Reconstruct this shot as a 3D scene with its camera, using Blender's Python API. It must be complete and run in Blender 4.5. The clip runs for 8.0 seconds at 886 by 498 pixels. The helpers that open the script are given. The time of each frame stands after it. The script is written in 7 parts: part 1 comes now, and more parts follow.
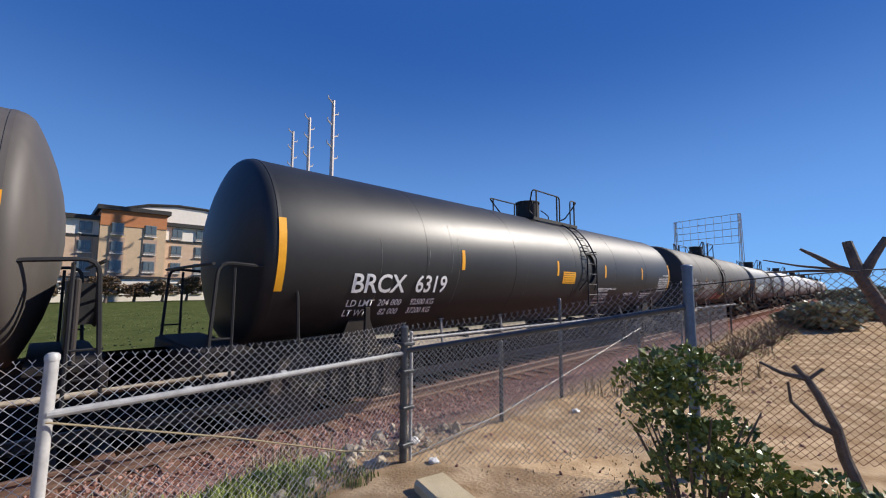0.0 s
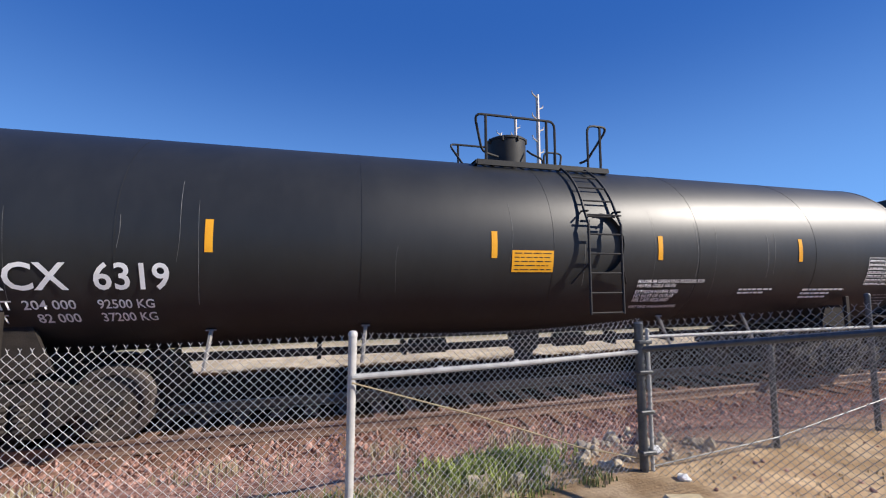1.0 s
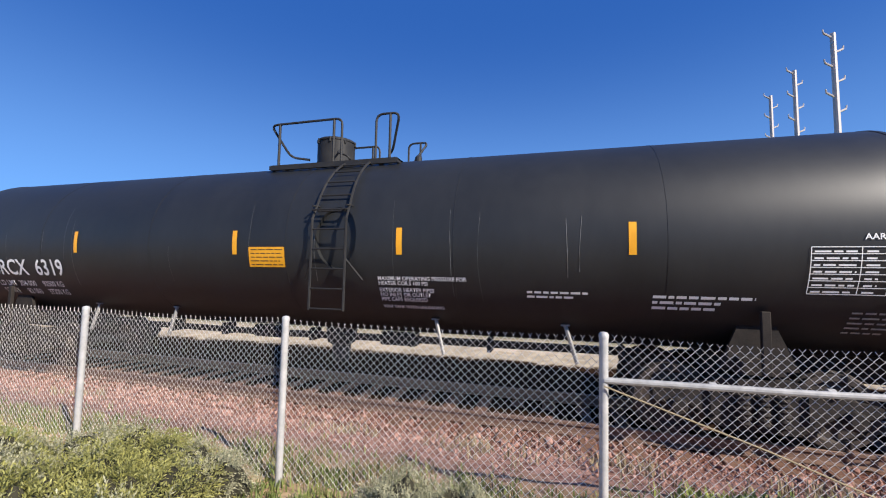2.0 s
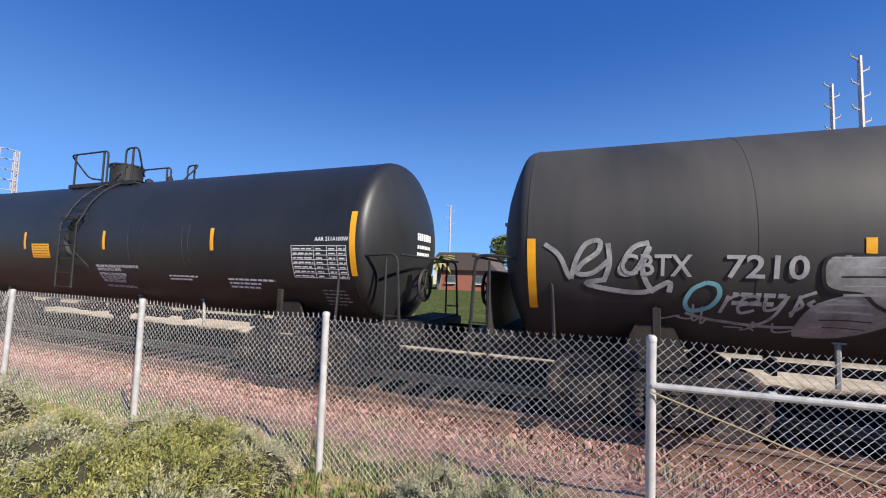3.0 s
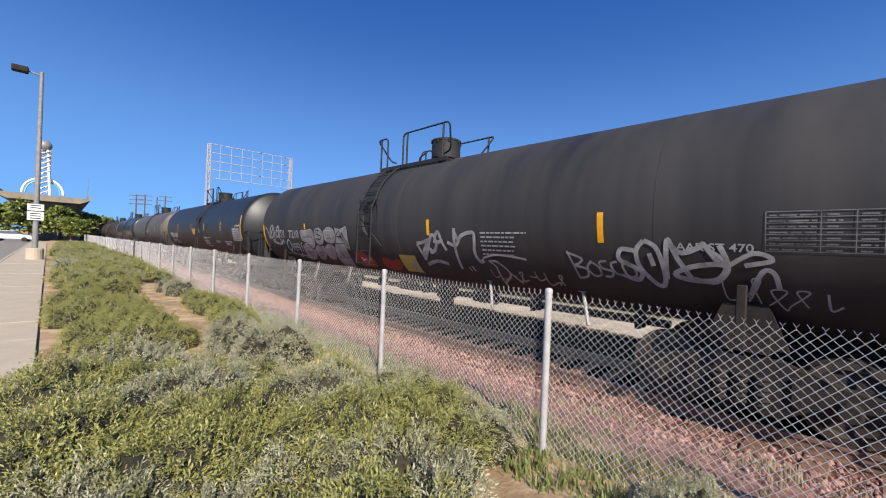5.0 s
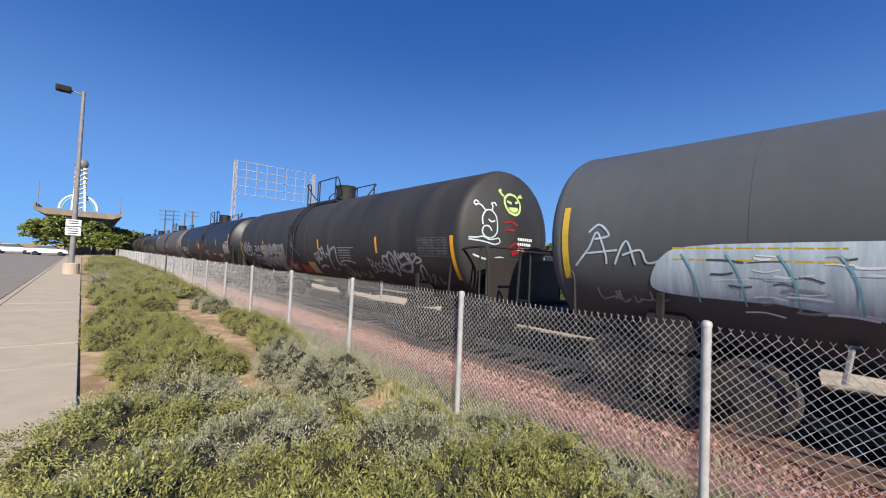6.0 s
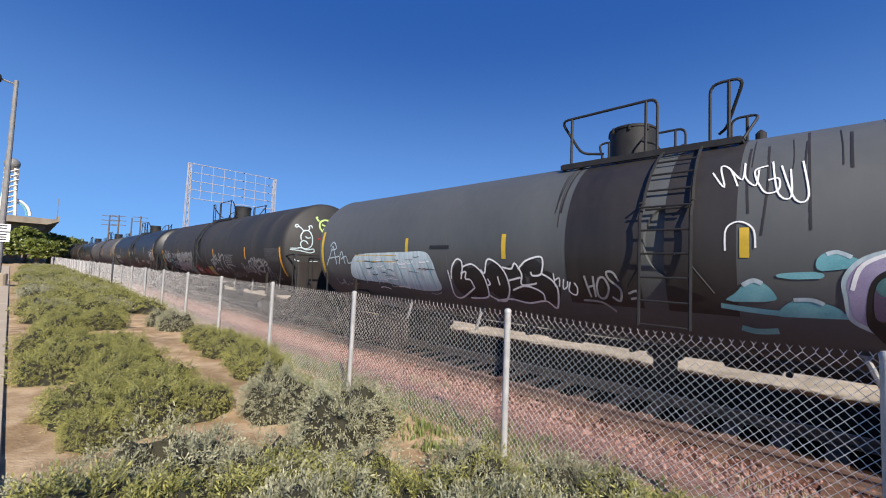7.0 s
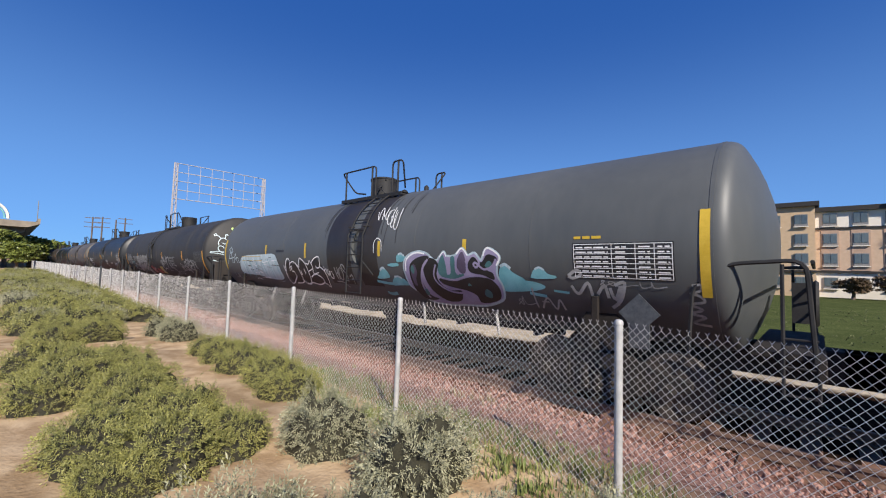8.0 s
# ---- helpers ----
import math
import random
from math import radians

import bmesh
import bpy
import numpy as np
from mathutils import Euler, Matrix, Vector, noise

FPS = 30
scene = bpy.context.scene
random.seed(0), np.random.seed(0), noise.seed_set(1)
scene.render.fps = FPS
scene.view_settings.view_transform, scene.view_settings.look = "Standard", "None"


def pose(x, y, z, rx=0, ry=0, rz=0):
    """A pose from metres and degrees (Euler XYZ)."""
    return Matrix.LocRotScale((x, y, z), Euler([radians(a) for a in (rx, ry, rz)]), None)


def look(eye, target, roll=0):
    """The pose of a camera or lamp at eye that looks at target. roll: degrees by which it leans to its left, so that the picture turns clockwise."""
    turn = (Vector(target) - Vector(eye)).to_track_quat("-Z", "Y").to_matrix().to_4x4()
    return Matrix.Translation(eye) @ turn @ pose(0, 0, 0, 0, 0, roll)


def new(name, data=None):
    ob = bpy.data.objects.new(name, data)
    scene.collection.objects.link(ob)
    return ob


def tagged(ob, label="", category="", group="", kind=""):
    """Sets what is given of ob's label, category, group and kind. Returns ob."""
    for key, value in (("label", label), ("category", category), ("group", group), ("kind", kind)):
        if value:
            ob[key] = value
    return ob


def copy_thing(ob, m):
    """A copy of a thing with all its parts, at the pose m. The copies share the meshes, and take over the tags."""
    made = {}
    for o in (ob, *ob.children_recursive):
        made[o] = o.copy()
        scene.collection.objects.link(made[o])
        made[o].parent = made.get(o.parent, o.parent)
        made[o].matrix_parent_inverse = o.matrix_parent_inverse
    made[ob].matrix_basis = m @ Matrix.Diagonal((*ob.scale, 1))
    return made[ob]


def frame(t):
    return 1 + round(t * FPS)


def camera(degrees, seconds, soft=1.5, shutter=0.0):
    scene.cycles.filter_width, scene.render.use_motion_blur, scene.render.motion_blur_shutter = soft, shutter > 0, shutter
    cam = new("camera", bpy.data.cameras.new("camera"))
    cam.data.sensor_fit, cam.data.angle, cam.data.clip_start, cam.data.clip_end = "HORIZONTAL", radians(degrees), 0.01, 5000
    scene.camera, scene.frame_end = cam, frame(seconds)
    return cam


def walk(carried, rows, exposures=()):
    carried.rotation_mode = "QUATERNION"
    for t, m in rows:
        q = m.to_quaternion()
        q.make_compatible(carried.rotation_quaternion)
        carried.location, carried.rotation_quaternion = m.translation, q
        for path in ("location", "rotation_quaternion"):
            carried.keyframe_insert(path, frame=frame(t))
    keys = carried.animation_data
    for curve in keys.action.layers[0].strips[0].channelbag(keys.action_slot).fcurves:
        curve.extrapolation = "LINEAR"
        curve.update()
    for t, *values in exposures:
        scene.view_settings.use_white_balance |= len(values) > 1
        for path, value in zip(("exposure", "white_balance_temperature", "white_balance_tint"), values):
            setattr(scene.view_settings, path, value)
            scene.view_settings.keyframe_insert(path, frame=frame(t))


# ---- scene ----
cam = camera(95.3, 8.0, soft=1.1)
# seconds, eye x y z, pitch up, roll (picture clockwise), yaw to the left of +y
PATH = [
    (0, 0.949, 0.832, 1.582, 5.49, 0.18, -44.49),
    (0.2, 0.955, 0.840, 1.580, 5.25, 0.08, -44.95),
    (0.3, 0.957, 0.843, 1.580, 5.05, 0.03, -42.30),
    (0.5, 0.956, 0.853, 1.578, 4.70, -0.08, -35.65),
    (0.8, 0.905, 0.885, 1.580, 4.65, -0.20, -22.60),
    (1, 0.872, 0.901, 1.576, 4.59, -0.24, -15.09),
    (1.5, 0.783, 0.895, 1.580, 4.24, 0.62, 3.01),
    (1.7, 0.760, 0.895, 1.577, 4.25, 0.78, 9.30),
    (2.8, 0.651, 0.884, 1.563, 3.96, 1.65, 21.93),
    (3, 0.673, 0.908, 1.571, 3.81, 1.76, 20.76),
    (3.5, 0.745, 0.935, 1.573, 3.41, 2.59, 10.82),
    (3.7, 0.775, 0.934, 1.572, 3.05, 2.65, 4.8),
    (4, 0.812, 0.933, 1.570, 2.44, 2.70, 1.38),
    (4.2, 0.755, 0.922, 1.568, 1.75, 2.30, 6.7),
    (4.5, 0.631, 0.907, 1.564, 0.35, 1.64, 25.31),
    (4.7, 0.522, 0.906, 1.550, 0.15, 1.98, 36.1),
    (5, 0.332, 0.905, 1.526, -0.10, 2.48, 46.76),
    (5.2, 0.160, 0.884, 1.531, 0.55, 2.42, 49.68),
    (6.3, -0.891, 0.760, 1.544, 2.62, 2.17, 48.53),
    (6.5, -1.098, 0.762, 1.536, 2.77, 2.26, 46.66),
    (7, -1.641, 0.745, 1.552, 3.11, 2.35, 44.25),
    (7.5, -2.167, 0.703, 1.560, 3.78, 1.86, 43.81),
    (8, -2.672, 0.673, 1.564, 3.05, 1.67, 42.79),
]


def aim(x, y, z, pitch, roll, yaw):
    p, w = radians(pitch), radians(yaw)
    ahead = Vector((-math.sin(w) * math.cos(p), math.cos(w) * math.cos(p), math.sin(p)))
    return look((x, y, z), Vector((x, y, z)) + ahead * 2, roll)


walk(cam, [(t, aim(*p)) for t, *p in PATH], exposures=[(0.0, 0.36, 6400, 11), (1.0, 0.58, 6400, 11), (3.0, 0.65, 6400, 11), (4.3, 0.68, 6400, 11), (5.0, 0.5, 6400, 11), (6.5, 0.4, 6400, 11), (8.0, 0.39, 6400, 11)])

# ---- light ----
SUN = Vector((1.28, -0.685, 1.0)).normalized()
world = bpy.data.worlds.new("sky")
scene.world = world
world.use_nodes = True
wt = world.node_tree
sky = wt.nodes.new("ShaderNodeTexSky")
sky.sky_type, sky.sun_disc = "NISHITA", False
sky.sun_elevation = math.asin(SUN.z)
sky.sun_rotation = math.atan2(SUN.x, SUN.y)
sky.altitude, sky.air_density, sky.dust_density, sky.ozone_density = 2200, 1.0, 0.0, 4.0
deep = wt.nodes.new("ShaderNodeMix")
deep.data_type, deep.blend_type = "RGBA", "MULTIPLY"
deep.inputs["Factor"].default_value = 1.0
deep.inputs["B"].default_value = (0.5, 0.94, 1.45, 1)
wt.links.new(sky.outputs[0], deep.inputs["A"])
# clear air: paler towards the horizon, deep blue overhead
wtc, wsep, wmap = wt.nodes.new("ShaderNodeTexCoord"), wt.nodes.new("ShaderNodeSeparateXYZ"), wt.nodes.new("ShaderNodeMapRange")
wt.links.new(wtc.outputs["Generated"], wsep.inputs[0])
wt.links.new(wsep.outputs["Z"], wmap.inputs[0])
wmap.interpolation_type = "SMOOTHERSTEP"
wmap.inputs["From Min"].default_value, wmap.inputs["From Max"].default_value = -0.05, 0.62
air = wt.nodes.new("ShaderNodeMix")
air.data_type = "RGBA"
air.inputs["A"].default_value, air.inputs["B"].default_value = (2.1, 4.6, 9.3, 1), (0.28, 1.22, 4.55, 1)
wt.links.new(wmap.outputs[0], air.inputs["Factor"])
even = wt.nodes.new("ShaderNodeMix")
even.data_type = "RGBA"
even.inputs["Factor"].default_value = 0.8
wt.links.new(deep.outputs["Result"], even.inputs["A"])
wt.links.new(air.outputs["Result"], even.inputs["B"])
wt.links.new(even.outputs["Result"], wt.nodes["Background"].inputs[0])
wt.nodes["Background"].inputs[1].default_value = 0.07
sun_data = bpy.data.lights.new("sun", "SUN")
sun_data.energy, sun_data.angle, sun_data.color = 5.0, radians(0.55), (1.0, 0.92, 0.81)
sun = new("sun", sun_data)
sun.matrix_world = look(SUN * 60, (0, 0, 0))

# ---- materials ----
def mat(name, a, b, scale=6.0, rough=0.7, metal=0.0, bump=0.15, fine=60.0, stretch=(1, 1, 1), random=0.0, island=0.0, spec=0.5, coat=0.0, rough_var=0.15):
    """Two colours mixed by coarse and fine noise, with grain in the relief and the gloss."""
    m = bpy.data.materials.new(name)
    m.use_nodes = True
    nt = m.node_tree
    N, L = nt.nodes, nt.links
    p = N["Principled BSDF"]
    tc, mp = N.new("ShaderNodeTexCoord"), N.new("ShaderNodeMapping")
    mp.inputs["Scale"].default_value = stretch
    L.new(tc.outputs["Object"], mp.inputs[0])
    n1, n2 = N.new("ShaderNodeTexNoise"), N.new("ShaderNodeTexNoise")
    n1.inputs["Scale"].default_value, n1.inputs["Detail"].default_value = scale, 6
    n2.inputs["Scale"].default_value, n2.inputs["Detail"].default_value = fine, 3
    L.new(mp.outputs[0], n1.inputs[0]), L.new(mp.outputs[0], n2.inputs[0])
    add = N.new("ShaderNodeMath")
    add.operation = "MULTIPLY_ADD"
    L.new(n2.outputs[0], add.inputs[0])
    add.inputs[1].default_value = 0.45
    L.new(n1.outputs[0], add.inputs[2])
    last = add.outputs[0]
    if random or island:
        src = N.new("ShaderNodeObjectInfo").outputs["Random"] if random else N.new("ShaderNodeNewGeometry").outputs["Random Per Island"]
        ad2 = N.new("ShaderNodeMath")
        ad2.operation = "MULTIPLY_ADD"
        L.new(src, ad2.inputs[0])
        ad2.inputs[1].default_value = random or island
        L.new(last, ad2.inputs[2])
        last = ad2.outputs[0]
    extra = (random or island) * 0.5
    rg = N.new("ShaderNodeMapRange")
    rg.inputs["From Min"].default_value, rg.inputs["From Max"].default_value = 0.45 + extra * 0.3, 1.0 + extra * 1.5
    L.new(last, rg.inputs[0])
    mix = N.new("ShaderNodeMix")
    mix.data_type = "RGBA"
    L.new(rg.outputs[0], mix.inputs["Factor"])
    mix.inputs["A"].default_value, mix.inputs["B"].default_value = (*a, 1), (*b, 1)
    L.new(mix.outputs["Result"], p.inputs["Base Color"])
    rr = N.new("ShaderNodeMapRange")
    rr.inputs["To Min"].default_value, rr.inputs["To Max"].default_value = max(0.05, rough - rough_var), min(1, rough + rough_var)
    L.new(n1.outputs[0], rr.inputs[0])
    L.new(rr.outputs[0], p.inputs["Roughness"])
    p.inputs["Metallic"].default_value = metal
    p.inputs["Specular IOR Level"].default_value = spec
    p.inputs["Coat Weight"].default_value = coat
    if bump:
        bp = N.new("ShaderNodeBump")
        bp.inputs["Strength"].default_value, bp.inputs["Distance"].default_value = bump, 0.02
        L.new(last, bp.inputs["Height"])
        L.new(bp.outputs[0], p.inputs["Normal"])
    return m


M = dict(
    tank_black=mat("gloss_black_paint", (0.0105, 0.0113, 0.0117), (0.021, 0.022, 0.0224), 0.7, 0.47, bump=0.02, fine=9, stretch=(1, 1, 0.35), rough_var=0.08),
    tank_dull=mat("dusty_black_paint", (0.0185, 0.018, 0.0172), (0.046, 0.0425, 0.038), 0.5, 0.66, bump=0.02, fine=2.2, stretch=(2.4, 1, 0.16)),
    tank_grey=mat("weathered_grey_paint", (0.066, 0.072, 0.073), (0.098, 0.103, 0.101), 0.6, 0.5, bump=0.03, fine=7, stretch=(1, 1, 0.25)),
    tank_pale=mat("pale_grey_paint", (0.3, 0.3, 0.29), (0.42, 0.41, 0.39), 0.5, 0.5, bump=0.03, fine=7, stretch=(1, 1, 0.25)),
    tank_blue=mat("blue_black_paint", (0.012, 0.016, 0.022), (0.022, 0.027, 0.034), 0.6, 0.33, bump=0.02, fine=8, stretch=(1, 1, 0.3)),
    tank_brown=mat("sooty_brown_paint", (0.025, 0.021, 0.018), (0.05, 0.04, 0.034), 0.6, 0.6, bump=0.04, fine=7, stretch=(1, 1, 0.25)),
    tank_dust=mat("dust_brown_paint", (0.07, 0.062, 0.054), (0.11, 0.098, 0.086), 0.6, 0.6, bump=0.04, fine=7, stretch=(1, 1, 0.25)),
    stain=mat("oil_stain", (0.014, 0.012, 0.011), (0.035, 0.03, 0.027), 0.9, 0.5, bump=0.03, fine=8, stretch=(1, 1, 0.2)),
    steel=mat("black_steel", (0.015, 0.015, 0.016), (0.032, 0.031, 0.03), 5, 0.62, bump=0.1, spec=0.3),
    truck=mat("dusty_cast_iron", (0.013, 0.011, 0.01), (0.04, 0.033, 0.028), 5, 0.85, bump=0.25, spec=0.25),
    wheel=mat("worn_wheel_steel", (0.03, 0.025, 0.022), (0.085, 0.066, 0.054), 6, 0.65, 0.3, bump=0.1),
    rust=mat("rusty_steel", (0.16, 0.07, 0.035), (0.3, 0.15, 0.085), 9, 0.85, 0.1, bump=0.2),
    rail=mat("rail_steel", (0.14, 0.08, 0.055), (0.26, 0.17, 0.125), 9, 0.6, 0.4, bump=0.1),
    amber=mat("amber_reflective_tape", (0.75, 0.33, 0.01), (0.9, 0.43, 0.02), 7, 0.4, bump=0.02),
    dull_amber=mat("dusty_yellow_tape", (0.5, 0.33, 0.02), (0.66, 0.45, 0.05), 7, 0.5, bump=0.02),
    white=mat("white_stencil_paint", (0.74, 0.74, 0.72), (0.88, 0.88, 0.86), 9, 0.6, bump=0.02),
    faded=mat("faded_white_stencil", (0.25, 0.25, 0.24), (0.42, 0.42, 0.4), 9, 0.6, bump=0.02),
    scratch=mat("worn_bare_scratch", (0.03, 0.03, 0.03), (0.24, 0.24, 0.23), 5, 0.6, bump=0.02),
    silver=mat("silver_spray_paint", (0.11, 0.11, 0.107), (0.36, 0.36, 0.35), 3.0, 0.5, bump=0.04, fine=18),
    chalk=mat("thin_white_spray_paint", (0.13, 0.13, 0.127), (0.48, 0.48, 0.46), 6, 0.6, bump=0.03),
    ink=mat("black_spray_paint", (0.012, 0.012, 0.013), (0.025, 0.024, 0.024), 5, 0.45, bump=0.03),
    red_spray=mat("red_spray_paint", (0.2, 0.01, 0.009), (0.36, 0.022, 0.019), 3, 0.5, bump=0.03),
    yellow_spray=mat("yellow_faded_paint", (0.42, 0.3, 0.03), (0.58, 0.47, 0.12), 3, 0.55, bump=0.03),
    teal=mat("teal_spray_paint", (0.1, 0.32, 0.36), (0.24, 0.52, 0.55), 3, 0.5, bump=0.03),
    deep_teal=mat("dull_teal_spray_paint", (0.035, 0.11, 0.115), (0.09, 0.21, 0.21), 3, 0.5, bump=0.03),
    plum=mat("plum_spray_paint", (0.06, 0.045, 0.075), (0.13, 0.1, 0.16), 3, 0.5, bump=0.03),
    lime=mat("lime_spray_paint", (0.34, 0.5, 0.12), (0.55, 0.68, 0.26), 3, 0.5, bump=0.03),
    lilac=mat("lilac_spray_paint", (0.24, 0.2, 0.33), (0.4, 0.36, 0.49), 3, 0.5, bump=0.03),
    ice=mat("pale_blue_spray_paint", (0.32, 0.42, 0.45), (0.6, 0.7, 0.72), 2.5, 0.55, bump=0.03, stretch=(6, 1, 0.6)),
    galv=mat("galvanized_steel", (0.34, 0.335, 0.325), (0.5, 0.49, 0.47), 14, 0.5, 0.05, bump=0.06),
    wire=mat("galvanized_wire", (0.54, 0.52, 0.49), (0.7, 0.68, 0.64), 12, 0.45, 0.0, bump=0.0),
    dark_post=mat("dark_weathered_pipe", (0.06, 0.065, 0.07), (0.13, 0.135, 0.14), 14, 0.5, 0.5, bump=0.06),
    blue_post=mat("blue_grey_painted_post", (0.09, 0.13, 0.18), (0.17, 0.22, 0.28), 10, 0.5, 0.3, bump=0.05),
    galv_dull=mat("dull_galvanized_pipe", (0.24, 0.24, 0.235), (0.4, 0.395, 0.385), 14, 0.55, 0.1, bump=0.06),
    concrete=mat("pale_concrete", (0.42, 0.35, 0.255), (0.52, 0.44, 0.33), 3, 0.95, spec=0.05, bump=0.12, fine=45),
    old_concrete=mat("stained_concrete", (0.2, 0.17, 0.13), (0.33, 0.28, 0.215), 0.8, 0.95, spec=0.05, bump=0.12, fine=20),
    block=mat("cream_concrete", (0.58, 0.46, 0.26), (0.7, 0.58, 0.36), 5, 0.9, bump=0.15),
    asphalt=mat("sun_bleached_asphalt", (0.22, 0.195, 0.165), (0.31, 0.28, 0.24), 2, 0.95, spec=0.05, bump=0.2, fine=120),
    tie=mat("weathered_timber", (0.11, 0.06, 0.042), (0.25, 0.145, 0.1), 8, 0.95, spec=0.08, bump=0.3, random=0.3),
    stone=mat("pink_ballast_stone", (0.18, 0.085, 0.065), (0.44, 0.275, 0.225), 8, 0.95, spec=0.08, bump=0.3, island=0.7),
    leaf=mat("green_leaf", (0.065, 0.075, 0.02), (0.43, 0.41, 0.12), 3, 0.55, bump=0.0, island=0.6),
    leaf_grey=mat("silver_green_leaf", (0.12, 0.125, 0.065), (0.49, 0.47, 0.3), 3, 0.6, bump=0.0, island=0.6),
    leaf_core=mat("shrub_inner_shade", (0.012, 0.012, 0.006), (0.045, 0.04, 0.02), 9, 0.9, bump=0.4),
    leaf_brown=mat("brown_leaf", (0.05, 0.035, 0.02), (0.2, 0.13, 0.07), 3, 0.6, bump=0.0, island=0.6),
    leaf_dark=mat("dark_glossy_leaf", (0.026, 0.046, 0.012), (0.26, 0.29, 0.06), 3, 0.38, bump=0.0, island=0.6),
    grass=mat("grass_blade", (0.07, 0.12, 0.02), (0.26, 0.27, 0.09), 3, 0.6, bump=0.0, island=0.7),
    dull_grass=mat("mown_grass_blade", (0.05, 0.075, 0.02), (0.17, 0.18, 0.07), 3, 0.7, bump=0.0, island=0.7),
    weed=mat("weed_leaf", (0.13, 0.19, 0.03), (0.38, 0.42, 0.1), 3, 0.7, bump=0.0, island=0.6),
    straw=mat("dry_stalk", (0.19, 0.15, 0.085), (0.33, 0.27, 0.165), 3, 0.8, bump=0.0, island=0.5),
    bark=mat("dead_grey_bark", (0.07, 0.05, 0.04), (0.19, 0.145, 0.11), 12, 0.9, bump=0.5),
    stucco_white=mat("white_stucco", (0.74, 0.68, 0.58), (0.82, 0.76, 0.66), 2, 0.9, bump=0.05),
    stucco_clay=mat("clay_stucco", (0.52, 0.36, 0.24), (0.62, 0.45, 0.31), 2, 0.9, bump=0.05),
    stucco_tan=mat("tan_stucco", (0.5, 0.36, 0.22), (0.6, 0.44, 0.28), 2, 0.9, bump=0.05),
    stucco_brown=mat("brown_stucco", (0.4, 0.27, 0.19), (0.5, 0.35, 0.26), 2, 0.9, bump=0.05),
    stucco_orange=mat("terracotta_stucco", (0.42, 0.16, 0.06), (0.5, 0.21, 0.09), 2, 0.9, bump=0.05),
    trim_dark=mat("dark_bronze_trim", (0.02, 0.017, 0.015), (0.04, 0.035, 0.03), 4, 0.6),
    roof=mat("brown_shingle", (0.06, 0.045, 0.04), (0.13, 0.1, 0.085), 6, 0.9, bump=0.3),
    brick_red=mat("red_house_wall", (0.3, 0.1, 0.06), (0.4, 0.15, 0.1), 4, 0.9),
    glass=mat("window_glass", (0.07, 0.09, 0.095), (0.14, 0.17, 0.17), 0.7, 0.12, bump=0.0, spec=0.8),
    lamp_grey=mat("grey_painted_pole", (0.2, 0.19, 0.18), (0.3, 0.29, 0.27), 5, 0.55, 0.2, bump=0.05),
    steel_pale=mat("pale_lattice_steel", (0.42, 0.38, 0.36), (0.55, 0.5, 0.47), 5, 0.6, 0.3),
    car_white=mat("white_car_paint", (0.72, 0.72, 0.72), (0.8, 0.8, 0.8), 2, 0.25, bump=0.0, coat=0.5),
    car_dark=mat("black_car_paint", (0.015, 0.015, 0.018), (0.03, 0.03, 0.034), 2, 0.25, bump=0.0, coat=0.5),
    rubber=mat("black_rubber", (0.012, 0.012, 0.012), (0.03, 0.03, 0.03), 9, 0.85),
    plastic=mat("pale_litter", (0.6, 0.6, 0.58), (0.78, 0.78, 0.76), 5, 0.6),
)


